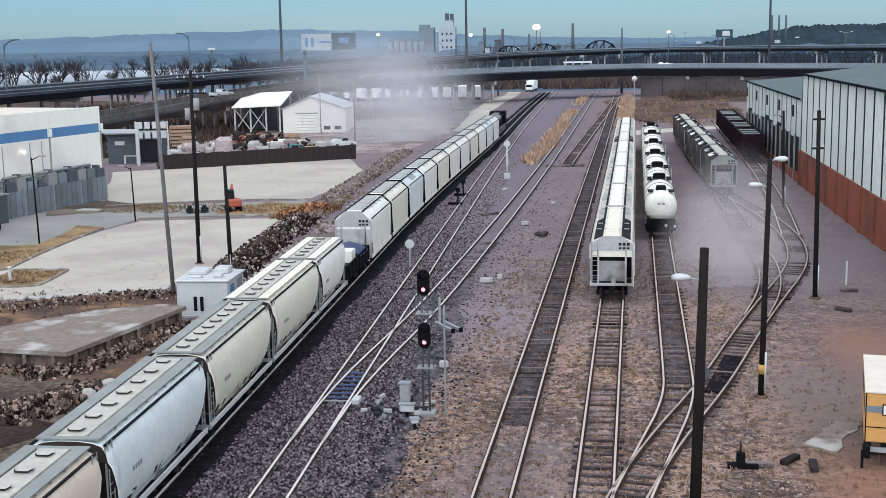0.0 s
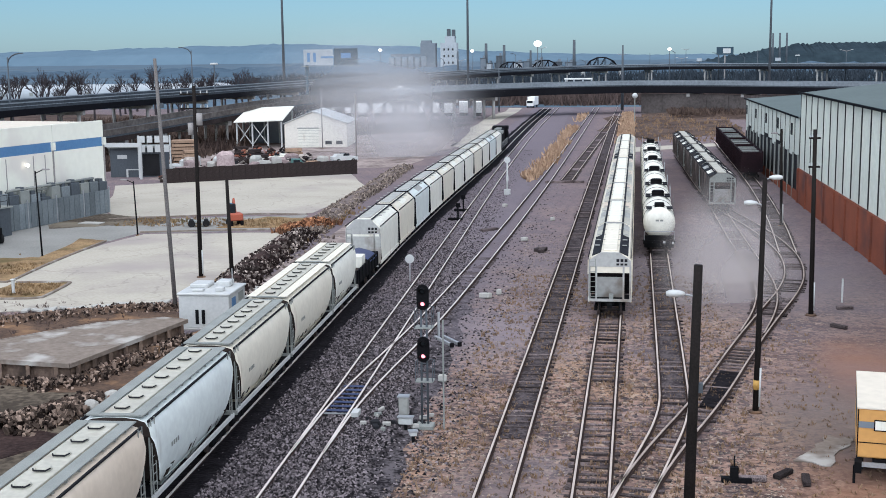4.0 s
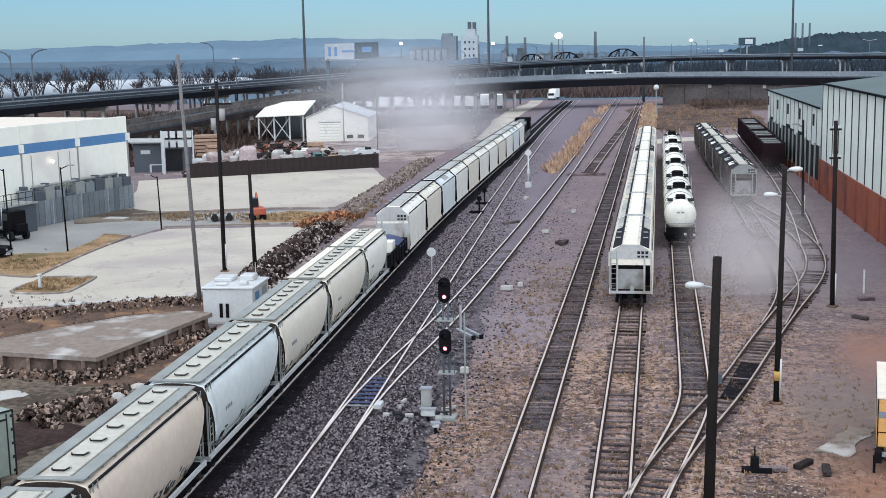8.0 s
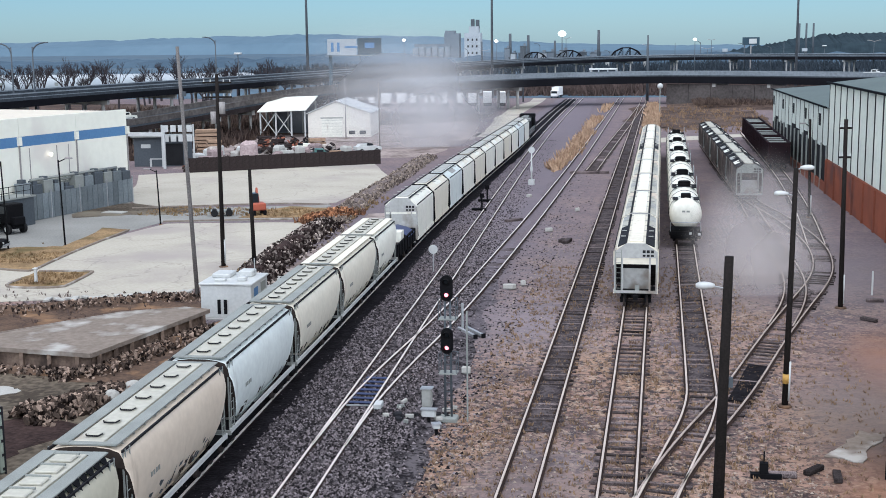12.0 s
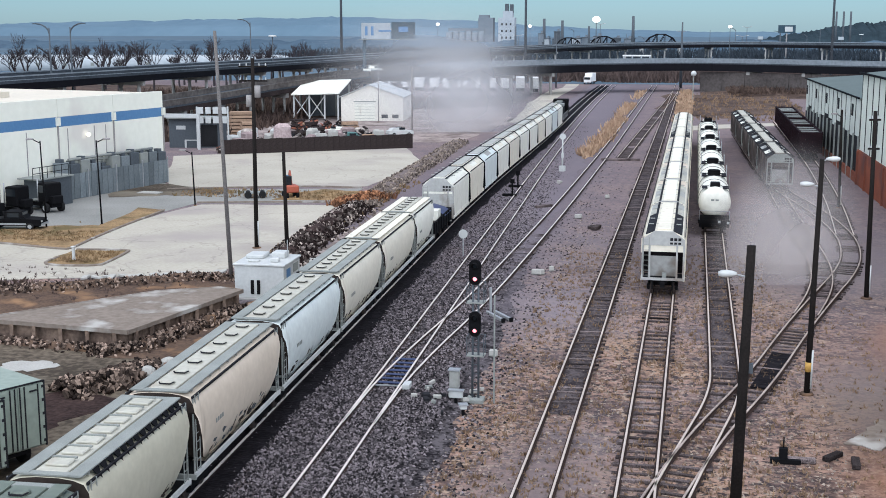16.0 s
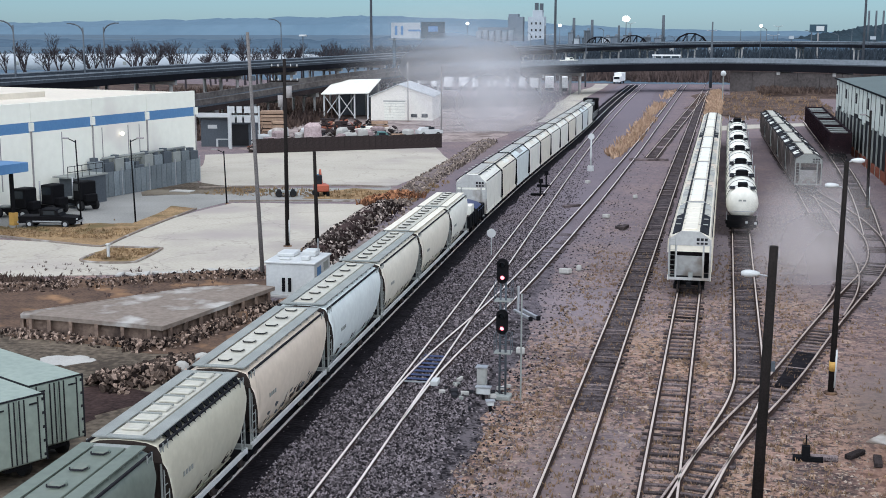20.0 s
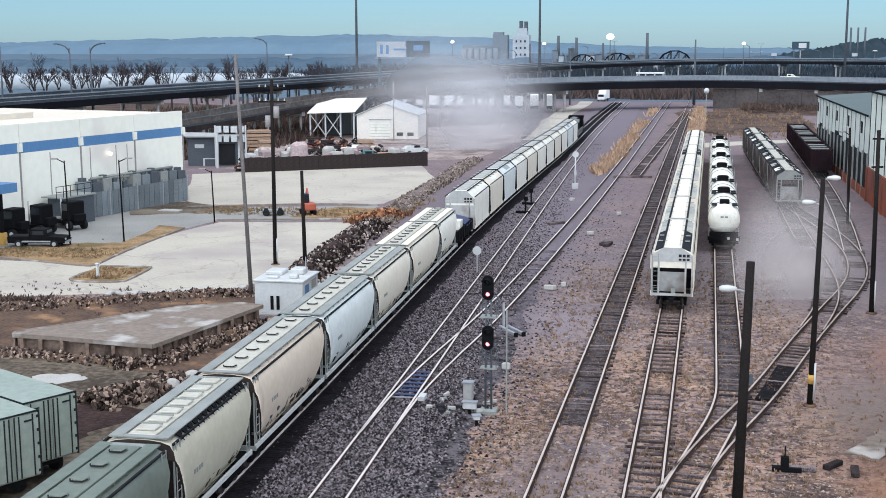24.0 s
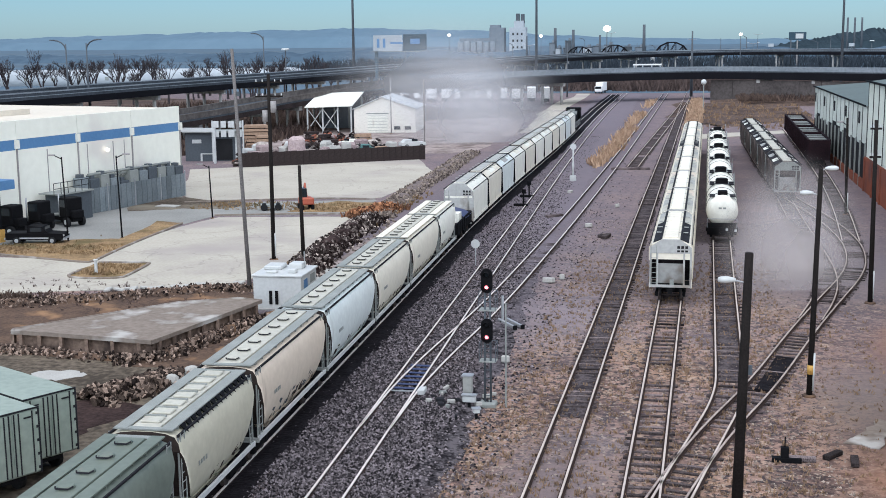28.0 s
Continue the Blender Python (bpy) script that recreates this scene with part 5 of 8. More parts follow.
def railway_signal(x, y, label, big=True):
    s = empty("railway_signal", pose(x, y, 0), label, "signal", "track signals")
    if not big:
        bm = bmesh.new()
        cyl(bm, (0, 0, 0), (0, 0, 5.0), 0.12, 0.09, n=8)
        part("mast", bm, "light_box", s)
        bm = bmesh.new()
        cyl(bm, (0, -0.1, 4.7), (0, 0.12, 4.7), 0.42, n=16)
        part("head", bm, "light_box", s)
        boxes("base_box", "light_box", s, [((0, 0, 0.4), (0.8, 0.7, 0.8)), ((0, 0, 2.2), (0.3, 0.3, 0.6))])
        return s
    bm = bmesh.new()
    for dx in (-0.16, 0.16):
        cyl(bm, (dx, 0.25, 0), (dx * 0.8, 0.25, 7.3), 0.06, 0.05, n=8)
    for i in range(14):
        cyl(bm, (-0.16, 0.25, 0.6 + i * 0.46), (0.15, 0.25, 0.6 + i * 0.46), 0.025, n=5)
    part("mast", bm, "mast", s)
    for z in (6.8, 4.15):
        bm = bmesh.new()
        rings = []
        for yy in (-0.05, 0.05):
            rings.append([Vector((0.31 * math.cos(a), yy, z + (0.34 if math.sin(a) > 0 else -0.34) + 0.31 * math.sin(a))) for a in (2 * math.pi * (i + 0.5) / 20 for i in range(20))])
        loft(bm, rings, smooth=False)
        bmesh.ops.recalc_face_normals(bm, faces=bm.faces)
        plate = part("target_plate", bm, "black", s, "black oval signal plate")
        for k in (-0.33, 0.33):
            bm = bmesh.new()
            n = 12
            outer = [Vector((0.17 * math.cos(2 * math.pi * i / n), 0, 0.17 * math.sin(2 * math.pi * i / n))) for i in range(n)]
            loft(bm, [[p + Vector((0, -0.05, z + k)) for p in outer], [p * 1.0 + Vector((0, -0.36 if p.z > -0.03 else -0.12, z + k)) for p in outer]], caps=False)
            part("hood", bm, "black", plate)
            bm = bmesh.new()
            cyl(bm, (0, -0.052, z + k), (0, -0.075, z + k), 0.10, n=14)
            part("lens", bm, "lamp_red" if k < -0.3 else "dark_glass", plate, "lit pale red lens" if k < -0.3 else "")
    for zz in (5.2, 2.45):
        deck = boxes("platform", "grating", s, [((0, 0.42, zz), (0.9, 0.7, 0.06))])
        for px_, py in ((-0.43, 0.1), (0.43, 0.1), (-0.43, 0.75), (0.43, 0.75)):
            bm = bmesh.new()
            cyl(bm, (px_, py, zz), (px_, py, zz + 1.0), 0.022, n=5)
            part("rail_post", bm, "mast", deck)
        for q in (0.55, 1.0):
            bm = bmesh.new()
            cyl(bm, (-0.43, 0.75, zz + q), (0.43, 0.75, zz + q), 0.02, n=5)
            for px_ in (-0.43, 0.43):
                cyl(bm, (px_, 0.1, zz + q), (px_, 0.75, zz + q), 0.02, n=5)
            part("rail_bar", bm, "mast", deck)
    bm = bmesh.new()
    cyl(bm, (0.95, 0.3, 0), (0.95, 0.3, 5.6), 0.045, n=6)
    part("cable_pipe", bm, "grating", s)
    bm = bmesh.new()
    box(bm, (0, 0.25, 0.12), (0.9, 0.8, 0.24), bevel=0.04)
    part("footing", bm, "grating", s)
    return s


def cabinet(x, y, s, label, material="light_box", turn=0):
    c = empty("equipment_cabinet", pose(x, y, 0, 0, 0, turn), label, "cabinet", "signal boxes")
    bm = bmesh.new()
    box(bm, (0, 0, s[2] / 2 + 0.35), s, bevel=0.03)
    part("body", bm, material, c)
    boxes("door", material, c, [((0, -s[1] / 2 - 0.012, s[2] / 2 + 0.35), (s[0] * 0.86, 0.024, s[2] * 0.84))])
    boxes("cap", "steel", c, [((0, 0, s[2] + 0.38), (s[0] + 0.12, s[1] + 0.12, 0.06))])
    boxes("leg", "black", c, [((0, 0, 0.18), (0.14, 0.14, 0.38))])
    return c


def build_signals():
    railway_signal(-10.7, 61.0, "tall two-headed track signal on a ladder mast")
    railway_signal(-17.2, 165.0, "distant pale signal mast beside the main track", False)
    cabinet(-12.0, 62.4, (0.5, 0.4, 0.95), "grey relay cabinet beside the signal", "roof_grey")
    cabinet(-11.6, 60.7, (0.7, 0.25, 0.36), "white box on a post beside the signal")
    cabinet(-10.9, 58.9, (0.34, 0.3, 0.2), "low pale junction box in the ballast", turn=20)
    m = empty("switch_machine", pose(-14.6, 62.6, 0.1, 0, 0, 2), "pale switch machine beside the rail", "switch machine")
    boxes("motor_box", "light_box", m, [((0, 0, 0.17), (0.4, 0.8, 0.28))], bevel=0.03)
    boxes("rod", "steel", m, [((-0.9, 0, 0.12), (1.6, 0.08, 0.06))])
    sp = empty("switch_plates", Matrix.Identity(4), "dark blue metal plates between the switch rails", "switch plates")
    for y in (63.2, 64.0, 64.8, 65.6, 66.4, 67.2, 68.0):
        boxes("plate", "blue", sp, [((t0_x(y) + 0.1, y, 0.2), (1.2, 0.3, 0.03))])
    rnd = random.Random(40)
    for i in range(26):
        bm = bmesh.new()
        w = rnd.uniform(0.15, 0.5)
        box(bm, (0, 0, 0.1), (w, w * rnd.uniform(0.3, 0.8), 0.2), bevel=0.03)
        o = part("scrap_piece", bm, ("paper", "dark_walk", "dark_walk", "grating")[i % 4])
        o.matrix_basis = pose(rnd.uniform(-14.0, -10.6), rnd.gauss(61.8, 1.3), 0.1, 0, rnd.uniform(-15, 15), rnd.uniform(0, 180))
        tagged(o, "small piece of scrap in the ballast by the signal", "scrap", "scrap by the signal")
    b = empty("wayside_board", pose(-18.7, 101, 0.1, 0, 0, 0), "small white board on a post beside the track", "sign")
    boxes("post", "steel", b, [((0, 0, 0.9), (0.09, 0.09, 1.8))])
    bm = bmesh.new()
    cyl(bm, (0, -0.08, 1.9), (0, -0.03, 1.9), 0.38, n=14)
    part("board", bm, "light_box", b)
    bt = empty("cable_trunking", pose(-12.4, 79.9, 0, 0, 0, 33), "pair of pale cable ducts lying beside the signal", "trunking")
    for d in (-0.28, 0.28):
        boxes("duct", "steel", bt, [((d, 0, 0.16), (0.2, 2.6, 0.2))], bevel=0.02)
        boxes("duct_end", "black", bt, [((d, -1.33, 0.16), (0.26, 0.1, 0.28))])
    boxes("riser", "steel", bt, [((0, 1.35, 0.9), (0.14, 0.14, 1.8))])
    for x, y, a, w in ((-10.5, 180.8, 4, 5.6), (-15.6, 131, 50, 2.2), (-9.0, 118, 80, 1.8)):
        o = boxes("dark_timber", "tie", None, [((0, 0, 0.18), (w, 0.5, 0.3)), ((w * 0.15, 0.6, 0.14), (w * 0.7, 0.35, 0.24))])
        o.matrix_basis = pose(x, y, 0.01, 0, 0, a)
        tagged(o, "dark old timbers lying between the tracks", "timber", "loose timbers")
    for x, y in ((-20.9, 147), (-20.4, 139)):
        dr = empty("derail_stand", pose(x, y, 0.1), "small dark switch stand beside the main track", "switch stand")
        boxes("base", "black", dr, [((0, 0, 0.15), (1.6, 0.5, 0.25))])
        boxes("mast", "black", dr, [((0.3, 0, 1.0), (0.16, 0.16, 1.8)), ((0.3, 0, 1.7), (0.5, 0.08, 0.5))])
    gp = empty("globe_post", pose(-0.9, 331, 0), "white round marker on a post by the bridge", "marker")
    boxes("post", "grating", gp, [((0, 0, 3.4), (0.25, 0.25, 6.8))])
    bm = bmesh.new()
    bmesh.ops.create_icosphere(bm, subdivisions=2, radius=0.75)
    o = part("globe", bm, "light_box", gp)
    o.matrix_basis = pose(0, 0, 7.2)
    fs = empty("far_sign", pose(46.5, 700, 0, 0, 0, -4), "small dark far billboard on a post", "billboard")
    boxes("post", "grey_pole", fs, [((0, 0, 8), (0.7, 0.7, 16))])
    boxes("panel", "dark_board", fs, [((0, 0, 18.2), (9, 0.5, 4.2))])
    boxes("sign_face", "light_box", fs, [((1.0, -0.3, 18.2), (4, 0.1, 2.6))])
    for i in range(3):
        c = empty("chimney_stack", pose(118 + i * 6, 1150, 0), "slim grey chimney on the wooded hill", "chimney", "skyline chimneys")
        bm = bmesh.new()
        cyl(bm, (0, 0, 0), (0, 0, 33), 1.0, 0.8, n=8)
        part("shaft", bm, "mast", c)
    st = empty("switch_stand", pose(4.2, 55.0, 0), "black switch stand by the ladder track", "switch stand")
    boxes("base", "black", st, [((0, 0, 0.12), (1.3, 0.35, 0.2)), ((-0.1, 0, 0.45), (0.35, 0.3, 0.5))])
    bm = bmesh.new()
    cyl(bm, (-0.1, 0, 0.7), (-0.1, 0, 1.2), 0.03, n=6)
    part("lever", bm, "black", st)
    for x, y, w in ((-11.7, 95.0, 0.9), (-11.3, 124.5, 0.7), (-10.8, 96.5, 0.4), (-11.2, 70.2, 0.5), (-16.2, 152, 0.7), (-9.5, 140, 0.5)):
        bm = bmesh.new()
        box(bm, (0, 0, 0.22), (w, w * 0.7, 0.44), bevel=0.08)
        o = part("pale_rock", bm, "paper")
        o.matrix_basis = pose(x, y, 0, 8, 5, 30 + x * 20)
        tagged(o, "pale block lying on the gravel", "rock", "pale blocks")
    lit = sheet("litter_sheet", [(7.0, 58.2), (8.6, 57.6), (9.6, 60.5), (10.3, 61.9), (9.0, 62.2), (8.2, 60.2)], 0.06, "slab", 0.05, 3, 0.25, "pale broken slab patch on the dirt", "patch")
    mh = empty("marker_post", pose(15.0, 96, 0), "leaning pale marker post", "post")
    boxes("post", "light_box", mh, [((0, 0, 0.9), (0.12, 0.12, 1.8))])


# ---------- left side ----------
def kerb(pts, label, material="slab"):
    """Low rounded kerb along a line."""
    ps = resample(smooth_line([Vector((*p, 0)) for p in pts], 2), 0.8)
    nrm = sides(ps)
    bm = bmesh.new()
    loft(bm, [[p + n * a + Vector((0, 0, z)) for a, z in ((-0.14, 0.0), (-0.12, 0.16), (-0.08, 0.19), (0.08, 0.19), (0.12, 0.16), (0.14, 0.0))] for p, n in zip(ps, nrm)], smooth=False)
    bmesh.ops.recalc_face_normals(bm, faces=bm.faces)
    return tagged(part("kerb", bm, material), label, "kerb", "lot kerbs", "structure")


def build_kerbs():
    kerb([(-72, 103.0), (-62.6, 100.0), (-56, 98.3), (-52.9, 97.5), (-52.45, 97.9), (-53.0, 102), (-53.6, 108.8), (-54.1, 121.5)], "pale concrete kerb round the grass island")
    kerb([(-51.5, 94), (-51.5, 91.1), (-49.5, 90.5), (-46.6, 91.2), (-46.4, 91.6), (-47.0, 97.9), (-47.4, 98.3), (-52.2, 97.6)], "pale concrete kerb round the small island")
    kerb([(-61, 137.4), (-46, 143.4), (-38.6, 143.2)], "dark kerb along the far lot", "slab")
    kerb([(-53, 127.2), (-45, 129.4), (-38, 130.6)], "dark kerb along the near lot", "slab")


def build_hut():
    h = empty("equipment_hut", pose(-29.8, 84.1, 0, 0, 0, 2), "white equipment hut with a flat roof", "hut")
    bm = bmesh.new()
    box(bm, (0, 0, 1.25), (3.6, 4.0, 2.3), bevel=0.04)
    part("wall", bm, "light_box", h)
    bm = bmesh.new()
    box(bm, (0, 0, 2.48), (3.8, 4.2, 0.16), bevel=0.04)
    part("roof", bm, "light_box", h)
    for k, (x, y, w, d, z) in enumerate(((-0.9, 0.6, 1.3, 1.6, 0.3), (0.7, 0.9, 1.0, 1.2, 0.42), (0.9, -1.0, 0.6, 0.6, 0.3), (-0.6, -1.2, 0.8, 0.5, 0.18))):
        bm = bmesh.new()
        box(bm, (x, y, 2.56 + z / 2), (w, d, z), bevel=0.06)
        part("roof_unit", bm, "light_box", h)
    boxes("door", "wh_blue", h, [((1.812, -0.9, 1.15), (0.03, 0.9, 1.9))])
    boxes("louvre", "grating", h, [((1.812, 0.9, 1.9), (0.03, 1.2, 0.6))])
    for x in (-0.5, -0.05):
        boxes("meter_box", "black", h, [((x, -2.03, 0.9), (0.22, 0.06, 1.0))])
    boxes("foundation", "pier", h, [((0, 0, 0.06), (4.2, 4.6, 0.12))])
    bm = bmesh.new()
    cyl(bm, (1.2, 1.0, 2.5), (1.2, 1.0, 3.8), 0.04, n=6)
    part("vent_pipe", bm, "steel", h)


def heap(name, pts, width, height, n, label, material="rubble", size=(0.15, 0.6), earth="earth", cat="rubble"):
    """A bank of earth with broken pieces lying all over it."""
    rnd = random.Random(label)
    ps = resample([Vector((*p, 0)) for p in pts], 1.2)
    nrm = sides(ps)
    t = empty(name, Matrix.Identity(4), label, cat, "", "stuff")
    bm = bmesh.new()
    rings = []
    for i, (p, s) in enumerate(zip(ps, nrm)):
        e = min(1, i / 3, (len(ps) - 1 - i) / 3)
        hh = height * (0.25 + 0.75 * e) * rnd.uniform(0.7, 1.15)
        rings.append([p + s * (f * width / 2 * rnd.uniform(0.85, 1.15)) + Vector((0, 0, max(0.004, hh * z))) for f, z in ((-1, 0), (-0.7, 0.5), (-0.3, 0.95), (0.1, 1.0), (0.6, 0.55), (1, 0))])
    loft(bm, rings, closed=False, caps=False, smooth=False)
    bmesh.ops.recalc_face_normals(bm, faces=bm.faces)
    for f in bm.faces:
        if f.normal.z < 0:
            f.normal_flip()
    part("bank", bm, earth, t)
    verts, faces = [], []
    for _ in range(n):
        k = rnd.randrange(len(ps))
        f = rnd.uniform(-1.1, 1.1)
        z = height * max(0, 1 - abs(f)) ** 0.7 * 0.9
        c = ps[k] + nrm[k] * (f * width / 2) + Vector((rnd.uniform(-0.6, 0.6), rnd.uniform(-0.6, 0.6), z))
        r = rnd.uniform(*size)
        rot = Euler((rnd.uniform(0, 6), rnd.uniform(0, 6), rnd.uniform(0, 6))).to_matrix()
        base = len(verts)
        for dx, dy, dz in ((-1, -0.7, -0.5), (1, -0.6, -0.4), (0.9, 0.8, -0.5), (-0.8, 0.7, -0.4), (-0.5, -0.4, 0.6), (0.6, -0.3, 0.5), (0.1, 0.6, 0.7)):
            v = rot @ Vector((dx * r, dy * r * 0.7, dz * r * 0.7)) + c
            verts.append(v)
        faces += [tuple(base + q for q in f4) for f4 in ((0, 1, 5, 4), (1, 2, 6, 5), (2, 3, 6), (3, 0, 4, 6), (4, 5, 6), (3, 2, 1, 0))]
    me = bpy.data.meshes.new("pieces")
    me.from_pydata(verts, [], faces)
    me.materials.append(M[material])
    o = new("pieces", me)
    o.parent = t
    return t


def build_left():
    # raised loading slab with stone edge
    sl = empty("loading_slab", Matrix.Identity(4), "raised old concrete loading slab with a broken stone edge", "slab", kind="structure")
    corners = [(-32.6, 67.3), (-30.1, 79.8), (-32.0, 80.3), (-35.7, 78.2), (-42.8, 68.9), (-42.6, 68.3), (-40.0, 68.2)]
    bm = bmesh.new()
    for z0, z1 in ((0.95, 1.2),):
        lo = [bm.verts.new((x, y, z0)) for x, y in corners]
        hi = [bm.verts.new((x, y, z1)) for x, y in corners]
        bm.faces.new(hi), bm.faces.new(lo[::-1])
        for i in range(len(corners)):
            bm.faces.new((lo[i], lo[(i + 1) % len(corners)], hi[(i + 1) % len(corners)], hi[i]))
    bmesh.ops.recalc_face_normals(bm, faces=bm.faces)
    part("top", bm, "slab", sl)
    bm = bmesh.new()
    cx, cy = -36, 73.5
    ins = [(x + (cx - x) * 0.05, y + (cy - y) * 0.05) for x, y in corners]
    lo = [bm.verts.new((x, y, 0)) for x, y in ins]
    hi = [bm.verts.new((x, y, 0.95)) for x, y in ins]
    bm.faces.new(hi)
    for i in range(len(corners)):
        bm.faces.new((lo[i], lo[(i + 1) % len(corners)], hi[(i + 1) % len(corners)], hi[i]))
    bmesh.ops.recalc_face_normals(bm, faces=bm.faces)
    part("base", bm, "block", sl)
    for a, b in zip(corners, corners[1:] + corners[:1]):
        a, b = Vector((*a, 0)), Vector((*b, 0))
        k = max(2, int((b - a).length / 1.5))
        for i in range(k):
            p = a.lerp(b, (i + 0.5) / k)
            o = boxes("edge_post", "block", sl, [((0, 0, 0.5), (0.22, 0.22, 1.0))])
            o.matrix_basis = pose(p.x, p.y, 0, 0, 0, i * 9)
        d = b - a
        o = boxes("edge_beam", "slab", sl, [((0, 0, 1.1), (0.14, d.length, 0.26))])
        o.matrix_basis = Matrix.Translation((a + b) / 2) @ rot_z(math.atan2(-d.x, d.y))
    heap("stone_edge", [(-43.2, 67.7), (-38, 67.2), (-33.5, 66.6)], 0.8, 0.35, 500, "thin line of broken stones below the loading slab", size=(0.06, 0.18))
    heap("stone_edge", [(-34, 66.4), (-32.2, 67.2), (-31.2, 72), (-29.6, 79)], 1.2, 0.5, 1300, "broken stones along the loading slab", size=(0.06, 0.2))
    heap("debris_pile", [(-31.6, 58.6), (-30.2, 60.6), (-29.2, 63.2)], 2.1, 0.8, 1300, "heap of rubble and broken boards beside the train", size=(0.08, 0.26))
    heap("earth_berm", [(-55, 78), (-49.6, 80.5), (-44, 83.5), (-37, 88.3), (-33.8, 88.6)], 1.6, 0.5, 1800, "low berm of dark earth and stones at the lot edge", size=(0.05, 0.17))
    rnd = random.Random(77)
    for i in range(16):
        f = i / 15
        bm = bmesh.new()
        w = rnd.uniform(0.5, 1.1)
        box(bm, (0, 0, 0.1), (w, w * rnd.uniform(0.4, 0.7), 0.2), bevel=0.04)
        o = part("broken_slab", bm, "paper")
        o.matrix_basis = pose(-45.0 + 9.5 * f + rnd.uniform(-0.3, 0.3), 86.2 + 4.3 * f + rnd.uniform(-0.3, 0.3), 0.05, rnd.uniform(-8, 8), rnd.uniform(-8, 8), rnd.uniform(0, 180))
        tagged(o, "pale piece of broken concrete at the lot edge", "concrete piece", "broken edge pieces")
    scrub("shrubs", 130, lambda r: (r.choice((-52.5, -51.0, -50.1, -48.0)) + r.gauss(0, 0.55), 82.2 + r.gauss(0, 0.5)), (0.3, 0.75), "scrub", "dark leafless shrubs at the lot edge", 41)
    hy = empty("hydrant_post", pose(-49.6, 93.0, 0), "short white post on the small grass island", "post")
    boxes("post", "light_box", hy, [((0, 0, 0.6), (0.22, 0.22, 1.2))], bevel=0.04)
    boxes("cap", "light_box", hy, [((0, 0, 1.2), (0.34, 0.34, 0.12))], bevel=0.03)
    heap("earth_berm", [(-32.4, 94), (-33.4, 103), (-34.3, 116), (-34.8, 127)], 3.2, 0.9, 3000, "berm of dark earth, dry stalks and broken ties beside the train", "dark_rubble", (0.06, 0.26), "oily_earth")
    heap("stone_berm", [(-34.4, 128), (-36.2, 150), (-37.0, 172), (-38.6, 205)], 2.6, 0.6, 3600, "low berm of pale broken stone beside the train", "pebble", (0.06, 0.24), "dust")
    sheet("ground_dirt", [(-31.6, 91), (-29.0, 91), (-28.4, 112), (-29.0, 138), (-32.2, 136), (-31.6, 114)], 0.03, "yard_dirt", 0.02, 4, 0.4, "pale trodden earth between the berm and the train", "ground")
    sheet("pale_patch", [(-31.4, 93), (-29.6, 92.2), (-29.4, 98), (-31.0, 98.2)], 0.05, "paper", 0.02, 3, 0.2, "pale patch of spilled dust beside the hut", "ground")
    heap("brush_heap", [(-36.6, 128.0), (-35.8, 130.5), (-34.6, 134.5)], 2.6, 1.0, 900, "orange-brown heap of dry brush and broken wood at the lot corner", "rust_wood", (0.1, 0.34), "earth")
    scrub("weeds", 260, lambda r: ((lambda f: (-36.6 + 2.2 * f + r.gauss(0, 0.7), 127.5 + 7.5 * f + r.gauss(0, 0.7)))(r.random())), (0.3, 0.9), "rust_brush", "orange-brown dry brush on the heap", 31)
    heap("board_pile", [(-29.0, 92), (-29.5, 100), (-30.6, 112), (-31.5, 126)], 1.4, 0.12, 160, "scattered pale boards and stones beside the train", "pebble", (0.08, 0.3), "yard_dirt")
    for x, y, r in ((-28.4, 63.6, 0.55), (-28.9, 61.9, 0.5), (-27.6, 66, 0.45)):
        bm = bmesh.new()
        bmesh.ops.create_icosphere(bm, subdivisions=2, radius=r)
        for v in bm.verts:
            v.co *= 1 + 0.18 * noise.noise(v.co * 2.5)
            v.co.z *= 0.8
        o = part("white_sack", bm, "paper")
        o.matrix_basis = pose(x, y, r * 0.7)
        tagged(o, "pale full sack beside the train", "sack", "sacks")
    # trailers
    for x, y, a in ((-29.06, 44.54, -28), (-28.95, 47.53, -28)):
        t = empty("box_trailer", pose(x, y, 0, 0, 0, a), "pale green ribbed box trailer", "trailer", "parked trailers")
        bm = bmesh.new()
        box(bm, (-4.0, 0, 2.5), (10.5, 2.6, 2.9), bevel=0.05)
        part("box", bm, "teal_box", t)
        for i in range(24):
            boxes("rib", "dark_walk" if i % 3 else "teal_box", t, [((-9.0 + i * 0.43, -1.325, 2.5), (0.06, 0.06, 2.8))])
        for i in range(5):
            boxes("hinge", "dark_walk", t, [((1.29, 1.22, 1.3 + i * 0.6), (0.06, 0.12, 0.12))])
            boxes("hinge", "dark_walk", t, [((1.29, -1.22, 1.3 + i * 0.6), (0.06, 0.12, 0.12))])
        for s in (-0.65, 0.65):
            door = boxes("rear_door", "teal_box", t, [((1.275, s, 2.5), (0.05, 1.2, 2.7))])
            for q in (0.12, 0.34, 0.98):
                boxes("lock_bar", "dark_walk", door, [((1.32, math.copysign(q, s), 2.5), (0.04, 0.045, 2.7))])
            boxes("latch", "dark_walk", door, [((1.33, math.copysign(0.75, s), 3.6), (0.05, 0.34, 0.06))])
        boxes("top_rail", "dark_walk", t, [((-4.0, -1.32, 3.93), (10.5, 0.05, 0.07)), ((1.28, 0, 3.93), (0.05, 2.6, 0.07)), ((1.27, -1.3, 2.5), (0.07, 0.07, 2.9)), ((1.27, 1.3, 2.5), (0.07, 0.07, 2.9))])
